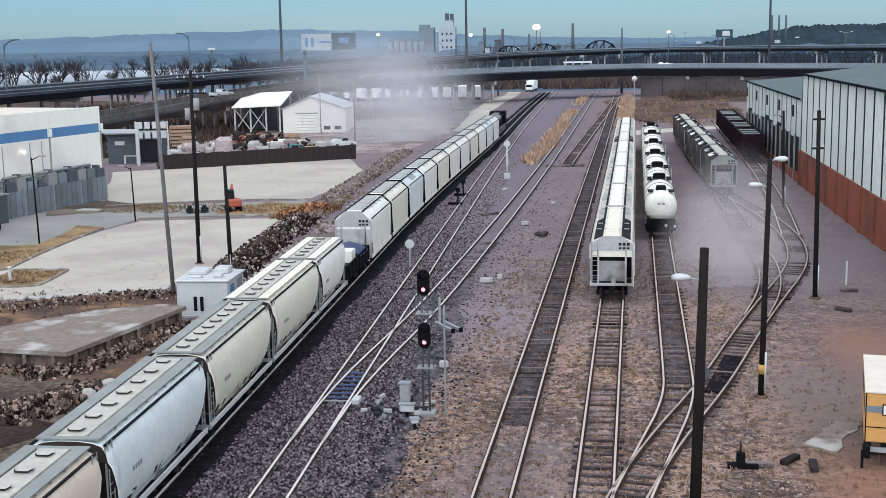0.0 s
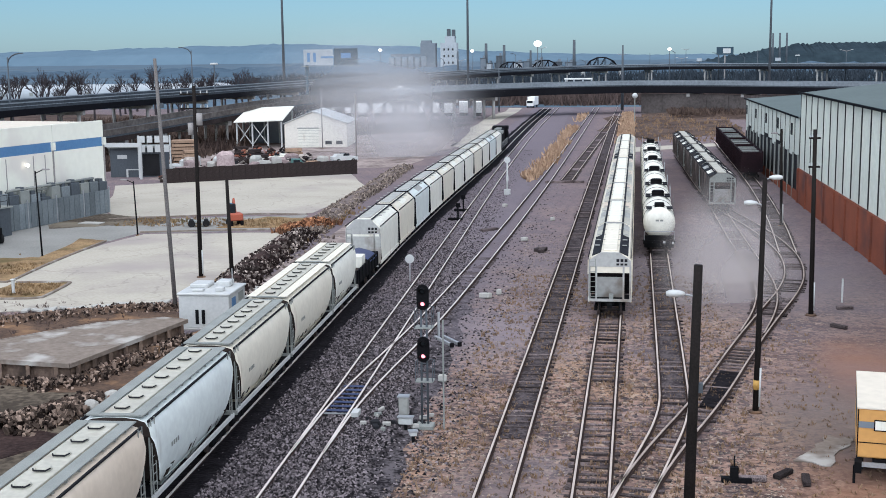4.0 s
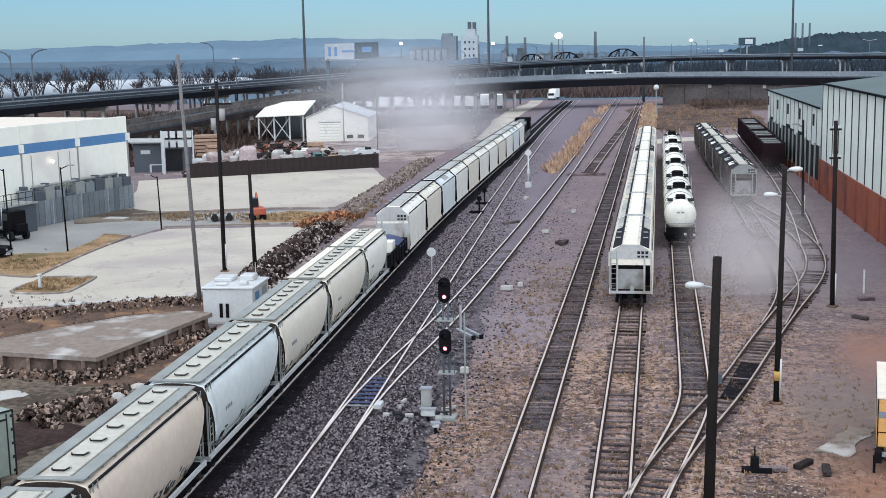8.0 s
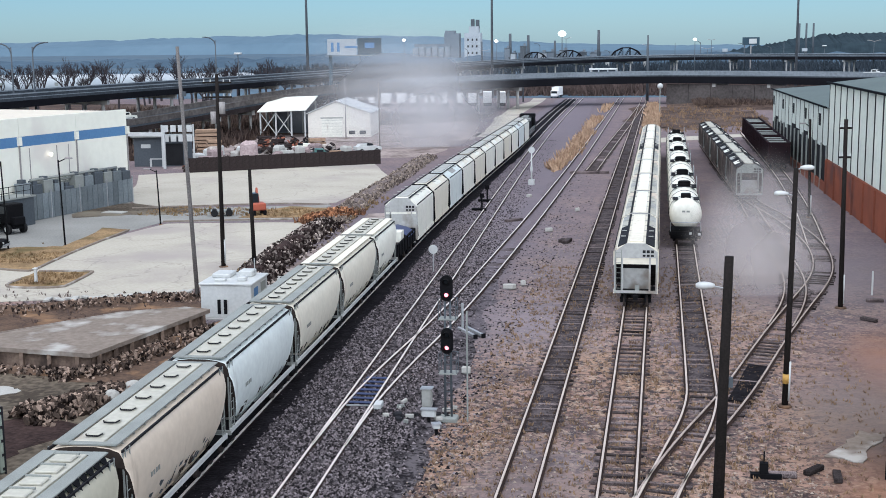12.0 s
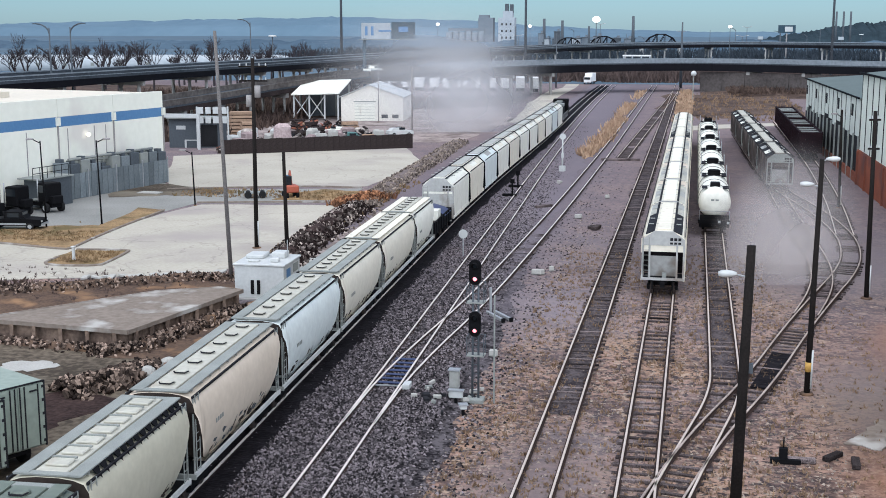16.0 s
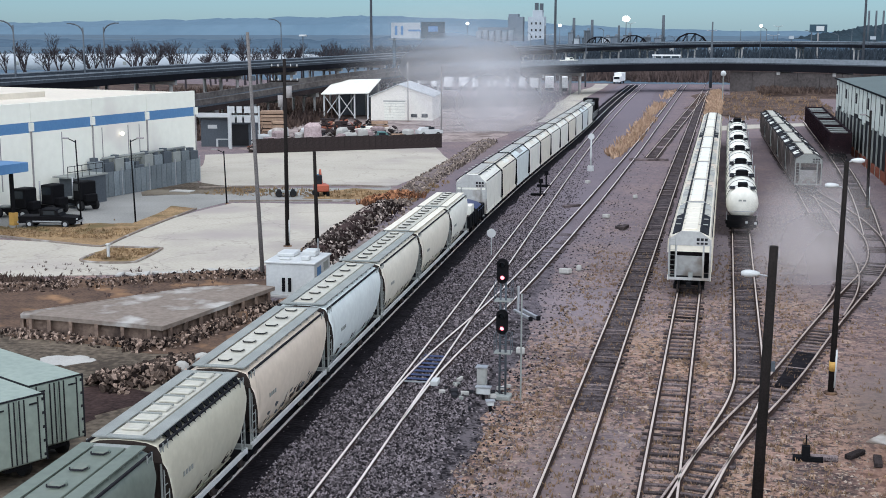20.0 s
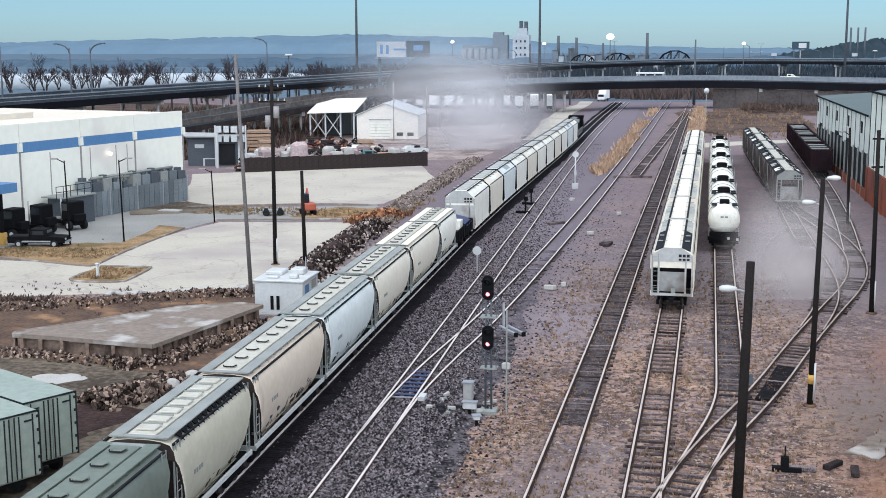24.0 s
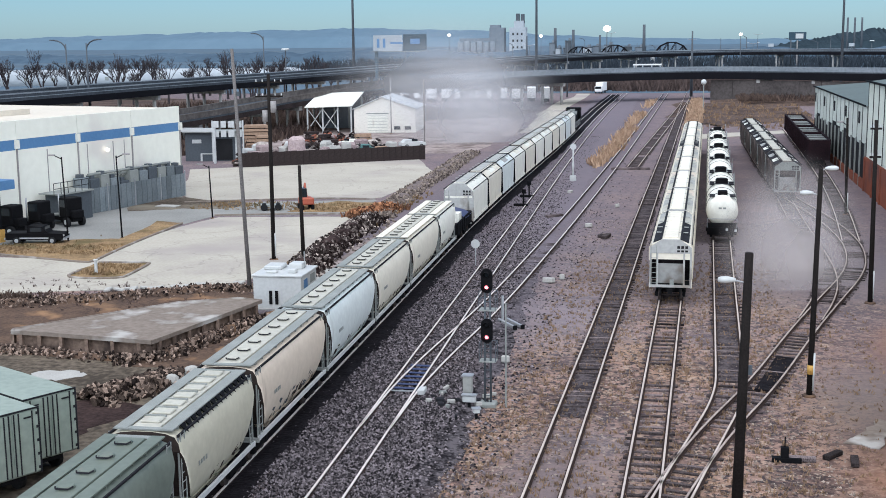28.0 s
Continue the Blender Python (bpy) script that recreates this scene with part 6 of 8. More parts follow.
        boxes("chassis", "black", t, [((-4.0, 0, 0.95), (10.3, 1.1, 0.2))])
        for s in (-1.05, 1.05):
            for wx in (-0.3, -1.6):
                bm = bmesh.new()
                cyl(bm, (wx, s - 0.14, 0.5), (wx, s + 0.14, 0.5), 0.5, n=14)
                part("wheel", bm, "rubber", t)
        boxes("landing_leg", "black", t, [((-7.5, s, 0.45), (0.12, 0.12, 0.9)) for s in (-0.8, 0.8)])


def vehicle(x, y, turn, paint, label, kind="pickup", z=0.0):
    v = empty("pickup_truck" if kind == "pickup" else "car", pose(x, y, z, 0, 0, turn), label, "truck" if kind == "pickup" else "car", "vehicles")
    L = 5.6 if kind == "pickup" else 4.5
    bm = bmesh.new()
    prof = [(-L / 2, 0.45), (L / 2, 0.45), (L / 2 + 0.05, 0.75), (L / 2 - 0.05, 1.0), (L * 0.22, 1.1), (-L / 2, 1.08)]
    loft(bm, [[Vector((a, s * 0.95, b)) for a, b in prof] for s in (-1, 1)], smooth=False)
    bmesh.ops.recalc_face_normals(bm, faces=bm.faces)
    part("body", bm, paint, v)
    cab = [(-0.75, 1.05), (1.35, 1.05), (0.75, 1.72), (-0.65, 1.78)] if kind == "pickup" else [(-2.0, 1.0), (1.1, 1.0), (0.5, 1.5), (-1.5, 1.5)]
    bm = bmesh.new()
    loft(bm, [[Vector((a, s * 0.8, b)) for a, b in cab] for s in (-1, 1)], smooth=False)
    bmesh.ops.recalc_face_normals(bm, faces=bm.faces)
    part("cab", bm, paint, v)
    for s in (-1, 1):
        boxes("side_window", "dark_glass", v, [((0.15, s * 0.805, 1.42), (1.1, 0.02, 0.4))])
        for wx in (-L * 0.31, L * 0.31):
            bm = bmesh.new()
            cyl(bm, (wx, s * 0.72, 0.37), (wx, s * 0.98, 0.37), 0.37, n=14)
            w = part("wheel", bm, "rubber", v)
            bm = bmesh.new()
            cyl(bm, (wx, s * 0.975, 0.37), (wx, s * 0.99, 0.37), 0.2, n=10)
            part("rim", bm, "steel", w)
    boxes("windscreen", "dark_glass", v, [((1.02, 0, 1.42), (0.03, 1.35, 0.5))] if kind == "pickup" else [((0.78, 0, 1.28), (0.03, 1.35, 0.3))])
    if kind == "pickup":
        boxes("rocker_strip", "steel", v, [((0, s * 0.965, 0.62), (L * 0.5, 0.03, 0.14)) for s in (-1, 1)])
        boxes("bed_floor", "rubber", v, [((-L * 0.33, 0, 1.085), (L * 0.3, 1.5, 0.03))])
    for s in (-1, 1):
        boxes("headlight", "light_box", v, [((L / 2 + 0.02, s * 0.7, 0.85), (0.06, 0.3, 0.16))])
    for s in (-1, 1):
        boxes("bumper", "steel", v, [((s * (L / 2 + 0.05), 0, 0.55), (0.12, 1.85, 0.2))])
    return v


WA, WB = Vector((-65.0, 146.0, 0)), Vector((-74.0, 106.0, 0))


def lumber_stack(x, y, turn, w, d, h, label, material="crate"):
    """Layers of boards with gaps and bearers between them."""
    rnd = random.Random(label + str(x))
    c = empty("lumber_stack", pose(x, y, 0, 0, 0, turn), label, "lumber", "storage yard stacks")
    k = max(2, int(h / 0.55))
    for i in range(k):
        z = i * h / k
        bm = bmesh.new()
        for b in (-0.35, 0.35):
            box(bm, (b * w, 0, z + 0.06), (0.12, d, 0.12))
        part("bearer", bm, "brown_fence", c)
        for q in (-0.25, 0.25):
            bm = bmesh.new()
            box(bm, (rnd.uniform(-0.12, 0.12), q * d, z + 0.12 + (h / k - 0.14) / 2), (w * rnd.uniform(0.86, 1.0), d / 2 - 0.06, h / k - 0.16), bevel=0.02)
            part("board_pack", bm, material, c)
    return c


def covered_stack(x, y, turn, w, d, h, label, material):
    """Goods under a sagging tarpaulin on a pallet."""
    rnd = random.Random(label + str(x))
    c = empty("covered_stack", pose(x, y, 0, 0, 0, turn), label, "stack", "storage yard stacks")
    boxes("pallet", "brown_fence", c, [((0, 0, 0.08), (w, d, 0.16))])
    bm = bmesh.new()
    rings = []
    for z, f in ((0.16, 1.04), (h * 0.5, 0.97), (h * 0.88, 0.95), (h, 0.75), (h * 1.04, 0.3)):
        rings.append([Vector((math.copysign(abs(math.cos(a)) ** 0.4, math.cos(a)) * w / 2 * f, math.copysign(abs(math.sin(a)) ** 0.4, math.sin(a)) * d / 2 * f, z + rnd.uniform(-0.06, 0.06) * h * (z > 0.2))) for a in (2 * math.pi * (i + 0.5) / 12 for i in range(12))])
    loft(bm, rings, smooth=False)
    bmesh.ops.recalc_face_normals(bm, faces=bm.faces)
    part("tarpaulin", bm, material, c)
    return c


def scrap_heap(x, y, turn, r, h, label, material):
    """Loose pieces of scrap thrown on a heap."""
    rnd = random.Random(label + str(x))
    c = empty("scrap_heap", pose(x, y, 0, 0, 0, turn), label, "scrap", "storage yard stacks")
    for name, m, n in (("scrap_metal", material, 16), ("scrap_wood", "brown_fence", 14), ("pale_scrap", "junk", 6)):
        bm = bmesh.new()
        for _ in range(n):
            a, q = rnd.uniform(0, 6.3), rnd.random()
            z = h * (1 - q) * rnd.random()
            box(bm, (math.cos(a) * r * q, math.sin(a) * r * q, z + 0.2), (rnd.uniform(0.2, 1.5), rnd.uniform(0.15, 0.6), rnd.uniform(0.1, 0.5)), Euler((rnd.uniform(-0.6, 0.6), rnd.uniform(-0.6, 0.6), rnd.uniform(0, 3))).to_matrix())
        tagged(part(name, bm, m, c), kind="stuff")
    return c


def back_yard():
    """Gate, sheds, fence and the storage yard behind the lots."""
    g = empty("gate_frame", Matrix.Identity(4), "pale beam gate at the back of the lot", "gate")
    boxes("beam", "light_box", g, [((-79.0, 183.6, 5.3), (6.6, 0.4, 0.6))])
    for x in (-82.0, -75.9):
        boxes("post", "light_box", g, [((x, 183.6, 2.5), (0.35, 0.35, 5.0))])
    dk = empty("dark_shed", pose(-77.8, 187.0, 0, 0, 0, 10), "dark blue-grey open-fronted shed with pale notices", "shed")
    boxes("wall", "mast", dk, [((0, 1.5, 2.3), (8.6, 3, 4.6))])
    boxes("roof", "grating", dk, [((0, 1.3, 4.75), (9.2, 3.8, 0.25))])
    # black panel on the solid wall stands in for the shaded inside
    boxes("opening", "shed_gap", dk, [((1.8, -0.03, 1.9), (3.2, 0.1, 3.4))])
    boxes("white_sign", "light_box", dk, [((-2.4, -0.05, 3.2), (1.5, 0.06, 0.6))])
    boxes("pale_rail", "light_box", dk, [((-0.6, -0.1, 1.2), (2.4, 0.06, 0.18)), ((-1.7, -0.1, 0.6), (0.3, 0.06, 1.2))])
    boxes("pale_post", "light_box", dk, [((4.0, -0.1, 2.3), (0.3, 0.12, 4.6))])
    fence = empty("back_fence", Matrix.Identity(4), "dark board fence along the back of the lot", "fence", kind="structure")
    a, b = Vector((-69.5, 177.5, 0)), Vector((-44.0, 193.5, 0))
    for i in range(30):
        p = a.lerp(b, (i + 0.5) / 30)
        o = boxes("panel", "brown_fence", fence, [((0, 0, 1.1), (0.98, 0.1, 2.2 + 0.08 * (i * 7 % 3)))])
        o.matrix_basis = pose(p.x, p.y, 0, 0, 0, 32.1)
    rnd = random.Random(7)
    lumber_stack(-78.6, 209.5, 20, 4.4, 3.0, 4.3, "tall tan stack of lumber behind the fence")
    lumber_stack(-75.0, 203.0, 25, 2.6, 2.4, 3.0, "tan stack of lumber behind the fence")
    for i in range(84):
        p = a.lerp(b, rnd.random()) + Vector((-0.53, 0.85, 0)) * rnd.uniform(2.5, 24 + 26 * (i % 2))
        turn, k = rnd.uniform(0, 90), i % 7
        if k in (0, 3):
            lumber_stack(p.x, p.y, turn, rnd.uniform(1.6, 3.2), rnd.uniform(1.2, 2.2), rnd.uniform(0.9, 2.4), "stack of weathered boards in the storage yard", ("crate", "brown_fence", "pink")[i % 3])
        elif k in (1, 5):
            m = ("junk", "paper", "light_box", "pink")[i // 7 % 4]
            covered_stack(p.x, p.y, turn, rnd.uniform(1.4, 2.8), rnd.uniform(1.2, 2.2), rnd.uniform(1.0, 2.4), {"junk": "stained", "paper": "pale grey", "light_box": "off-white", "pink": "faded pink"}[m] + " tarpaulin over goods in the storage yard", m)
        else:
            m = ("rust", "dark_walk", "grime")[i % 3]
            scrap_heap(p.x, p.y, turn, rnd.uniform(1.0, 2.4), rnd.uniform(0.7, 1.9), {"rust": "rusty", "dark_walk": "dark", "grime": "brown"}[m] + " heap of scrap and timber in the storage yard", m)
    covered_stack(-66.5, 196.0, 20, 3.0, 2.4, 3.2, "tall faded pink tarpaulin over goods in the storage yard", "pink")
    vehicle(-56.0, 200.5, 20, "teal_car", "faded teal pickup truck in the storage yard")
    vehicle(-62.5, 214.0, 160, "white", "white car in the storage yard", "car")
    vehicle(-51.0, 214.0, 35, "light_box", "pale grey car in the storage yard", "car")
    # gabled building and open pole shed
    ws = empty("storage_shed", pose(-65.0, 248.5, 0, 0, 0, 6), "off-white gabled metal building with a roller door", "shed")
    bm = bmesh.new()
    prof = [(-6.4, 0), (6.4, 0), (6.4, 4.8), (-0.6, 7.2), (-6.4, 4.8)]
    loft(bm, [[Vector((x, y, z)) for x, z in prof] for y in (0, 16)], smooth=False)
    bmesh.ops.recalc_face_normals(bm, faces=bm.faces)
    part("wall", bm, "shed_cream", ws)
    for x0, z0, x1, z1 in ((-6.7, 4.78, -0.6, 7.3), (-0.6, 7.3, 6.7, 4.78)):
        bm = bmesh.new()
        loft(bm, [[Vector((x0, y, z0)), Vector((x1, y, z1)), Vector((x1, y, z1 + 0.16)), Vector((x0, y, z0 + 0.16))] for y in (-0.35, 16.3)], smooth=False)
        bmesh.ops.recalc_face_normals(bm, faces=bm.faces)
        part("roof_slope", bm, "light_box", ws)
    door = boxes("roller_door", "white", ws, [((-1.5, -0.05, 1.9), (4.2, 0.1, 3.8))])
    for i in range(6):
        boxes("slat_line", "grating", door, [((-1.5, -0.11, 0.5 + i * 0.6), (4.1, 0.02, 0.05))])
    boxes("door_lintel", "grating", ws, [((-1.5, -0.06, 3.95), (4.6, 0.12, 0.22))])
    boxes("window", "dark_glass", ws, [((2.6, -0.03, 1.0), (1.3, 0.08, 0.7)), ((4.8, -0.03, 1.0), (1.3, 0.08, 0.7))])
    ps = empty("pole_shed", pose(-76.2, 247.5, 0, 0, 0, 6), "open pole shed with a white sloping roof", "shed")
    bm = bmesh.new()
    loft(bm, [[Vector((-5.4, y, z)), Vector((4.6, y, z + 0.3)), Vector((4.6, y, z + 0.5)), Vector((-5.4, y, z + 0.2))] for y, z in ((-1, 5.2), (14, 7.4))], smooth=False)
    bmesh.ops.recalc_face_normals(bm, faces=bm.faces)
    part("roof", bm, "white", ps)
    for x in (-5.0, -1.8, 1.4, 4.2):
        boxes("column", "light_box", ps, [((x, 0, 2.65), (0.3, 0.3, 5.3))])
        boxes("back_column", "grating", ps, [((x, 13, 3.5), (0.3, 0.3, 7.0))])
    bm = bmesh.new()
    for x in (-5.0, -1.8):
        cyl(bm, (x, 0, 0.6), (x + 3.2, 0, 5.0), 0.1, n=5)
        cyl(bm, (x + 3.2, 0, 0.6), (x, 0, 5.0), 0.1, n=5)
    part("brace", bm, "light_box", ps)
    boxes("back_wall", "mast", ps, [((-0.4, 13.3, 3.2), (9.6, 0.2, 6.4))])


def build_warehouse():
    """Long white building with blue band; local +Y runs along the long wall, -X is inside."""
    d = (WB - WA)
    L = 95.0
    w = empty("warehouse", frame_of(WA, WB), "large white warehouse with a blue band below the roof", "warehouse")
    # frame_of: +Y from corner A along the wall; the building lies on the +X side seen from above
    sgn = 1
    H = 11.0
    bm = bmesh.new()
    box(bm, (sgn * 17, L / 2, 5.3), (34 - 0.7, L - 0.6, 10.6))
    part("core_wall", bm, "wh_white", w)
    boxes("roof", "roof_cream", w, [((sgn * 17, L / 2, 10.75), (34, L, 0.3))])
    for c, s in (((sgn * 12, 20, 11.2), (5, 8, 0.7)), ((sgn * 20, 42, 11.2), (4, 5, 0.7)), ((sgn * 9, 60, 11.1), (3, 3, 0.5))):
        boxes("roof_hatch", "roof_cream", w, [(c, s)])
    n = 10
    step = L / n
    for i in range(n):
        y = i * step
        boxes("wall_panel", "wh_white", w, [((sgn * 0.15, y + step / 2, 4.0), (0.32, step - 0.12, 8.0))])
        boxes("blue_panel", "wh_blue", w, [((sgn * 0.15, y + step / 2, 8.55), (0.30, step - 0.5, 1.1))])
        boxes("parapet_panel", "wh_white", w, [((sgn * 0.15, y + step / 2, 10.1), (0.32, step - 0.05, 2.0))])
        boxes("downpipe", "grey_pole", w, [((-0.08, y + 0.1, 4.2), (0.14, 0.14, 8.6))])
        boxes("pipe_head", "white", w, [((-0.1, y + 0.1, 8.6), (0.4, 0.5, 0.9))])
    for y in (11, 13, 17.5, 19, 24, 33, 44):
        boxes("wall_joint", "grey_pole", w, [((-0.02, y, 5.0), (0.04, 0.12, 5.5))])
    boxes("end_wall_band", "wh_blue", w, [((17, -0.02, 8.55), (33.5, 0.06, 1.1))])
    # added glowing disc that imitates a soft yellow reflection on the wall
    bm = bmesh.new()
    cyl(bm, (-0.3, 14.5, 6.9), (-0.55, 14.5, 6.8), 0.2, n=10)
    part("wall_lamp", bm, "lamp_white", w, "glowing disc in place of a yellow reflection")
    # fence of the transformer yard with pipe racks behind
    f = empty("yard_fence", frame_of(WA, WB), "grey slatted fence in front of the warehouse", "fence")
    for i in range(20):
        boxes("slat_panel", "fence_grey", f, [((-1.7, 2.2 + i * 0.95, 1.45), (0.08, 0.88, 2.8))])
    for i in range(5):
        boxes("post", "steel", f, [((-1.76, 1.8 + i * 4.9, 1.6), (0.12, 0.12, 3.2))])
    r = empty("pipe_rack", frame_of(WA, WB), "grey pipes and ducts above the fence", "pipes")
    for k, z in enumerate((3.6, 4.0, 4.4)):
        bm = bmesh.new()
        cyl(bm, (-0.6 - 0.3 * k, 4, z), (-0.6 - 0.3 * k, 19, z), 0.16, n=8)
        part("pipe", bm, "grating", r)
    for i in range(6):
        boxes("stand", "grating", r, [((-0.9, 4.5 + i * 2.8, 2.2), (0.14, 0.14, 4.4))])
    rnd = random.Random(5)
    for i in range(11):
        y = 2.5 + i * 1.75
        o = empty("process_unit", frame_of(WA, WB) @ pose(-1.0, y, 0), "blue-grey machine unit behind the slatted fence", "machinery", "units by the warehouse")
        hh = rnd.uniform(3.1, 4.3)
        boxes("cabinet_body", ("mast", "fence_grey", "grating")[i % 3], o, [((0, 0, hh / 2), (1.1, 1.5, hh))], bevel=0.05)
        boxes("vent_hood", "mast", o, [((0, 0.2, hh + 0.2), (0.7, 0.6, 0.4))])
    u = empty("chiller_unit", frame_of(WA, WB), "grey machinery with a railed platform by the wall", "machinery")
    boxes("body", "mast", u, [((-2.2, 23.5, 1.5), (2.6, 4.4, 3.0))])
    boxes("platform", "grating", u, [((-2.2, 23.8, 3.1), (3.0, 5.4, 0.15))])
    for i in range(6):
        bm = bmesh.new()
        cyl(bm, (-3.6, 21.8 + i * 1.1, 3.1), (-3.6, 21.8 + i * 1.1, 4.4), 0.04, n=5)
        part("rail_post", bm, "dark_walk", u)
    for z in (3.8, 4.4):
        bm = bmesh.new()
        cyl(bm, (-3.6, 21.8, z), (-3.6, 27.3, z), 0.04, n=5)
        part("rail_bar", bm, "dark_walk", u)
    # yard tractors
    for y, x, a in ((27.0, -4.6, 75), (31.0, -3.6, 92), (34.6, -3.2, 95)):
        t = empty("yard_tractor", frame_of(WA, WB) @ pose(x, y, 0.02, 0, 0, a), "dark yard tractor parked by the warehouse", "tractor", "tractors")
        boxes("chassis", "black", t, [((0, 0, 0.75), (1.1, 4.6, 0.4))])
        bm = bmesh.new()
        box(bm, (0, 1.2, 2.05), (1.9, 1.5, 2.0), bevel=0.1)
        cab = part("cab", bm, "black", t)
        boxes("hood", "black", t, [((0, 2.2, 1.35), (1.3, 0.9, 0.8))], bevel=0.08)
        for s in (-1, 1):
            boxes("side_window", "dark_glass", cab, [((s * 0.96, 1.2, 2.45), (0.03, 1.1, 0.75))])
        boxes("rear_window", "dark_glass", cab, [((0, 0.44, 2.45), (1.3, 0.03, 0.75))])
        bm = bmesh.new()
        cyl(bm, (0.75, 0.2, 1.0), (0.75, 0.2, 3.4), 0.08, n=8)
        part("exhaust", bm, "steel", t)
        bm = bmesh.new()
        cyl(bm, (0, -1.2, 0.95), (0, -1.2, 1.15), 0.55, n=14)
        part("coupling_plate", bm, "grating", t)
        for s in (-1, 1):
            for yy in (-1.5, 1.7):
                bm = bmesh.new()
                cyl(bm, (s * 0.72, yy, 0.52), (s * 1.08, yy, 0.52), 0.52, n=16)
                w_ = part("wheel", bm, "rubber", t)
                bm = bmesh.new()
                cyl(bm, (s * 1.07, yy, 0.52), (s * 1.10, yy, 0.52), 0.26, n=10)
                part("rim", bm, "light_box", w_)
    a = empty("entrance_canopy", frame_of(WA, WB), "flat blue canopy on a post", "canopy")
    boxes("roof", "wh_blue", a, [((-4.5, 41.5, 5.6), (6, 9, 0.9))])
    boxes("post", "black", a, [((-6.6, 38.4, 2.6), (0.3, 0.3, 5.2))])
    boxes("post_guard", "signal_yellow", a, [((-6.6, 38.4, 0.6), (0.6, 0.6, 1.3))])
    vehicle(-63.1, 107.2, 10, "black", "black pickup truck parked at the grass island")
    # back yard behind the lot
    back_yard()
    # orange machine
    e = empty("mini_excavator", pose(-44.6, 134.0, 0, 0, 0, 30), "small orange-red excavator at the lot edge", "excavator")
    boxes("track_unit", "black", e, [((-0.6, 0, 0.3), (0.4, 2.2, 0.6)), ((0.6, 0, 0.3), (0.4, 2.2, 0.6))], bevel=0.08)
    bm = bmesh.new()
    box(bm, (0, -0.2, 1.0), (1.5, 1.8, 0.8), bevel=0.1)
    part("body", bm, "orange", e)
    boxes("cab", "dark_glass", e, [((-0.3, 0.2, 1.9), (0.8, 1.0, 1.1))], bevel=0.06)
    bm = bmesh.new()
    cyl(bm, (0.3, 0.8, 1.2), (0.3, 1.8, 2.8), 0.12, n=6)
    cyl(bm, (0.3, 1.8, 2.8), (0.3, 2.9, 1.4), 0.10, n=6)
    part("arm", bm, "orange", e)
    boxes("bucket", "black", e, [((0.3, 3.0, 1.1), (0.6, 0.5, 0.6))])
    ct = empty("flat_cart", pose(-48.3, 132.6, 0, 0, 0, 20), "small dark cart beside the excavator", "cart")
    boxes("bed", "grating", ct, [((0, 0, 0.6), (2.4, 1.2, 0.2))])
    for wx in (-0.8, 0.8):
        bm = bmesh.new()
        cyl(bm, (wx, -0.7, 0.4), (wx, 0.7, 0.4), 0.4, n=12)
        part("wheel", bm, "rubber", ct)


# ---------- right side ----------
SA, SB, SC = Vector((21.16, 76.0, 0)), Vector((19.40, 160.0, 0)), Vector((18.10, 223.0, 0))


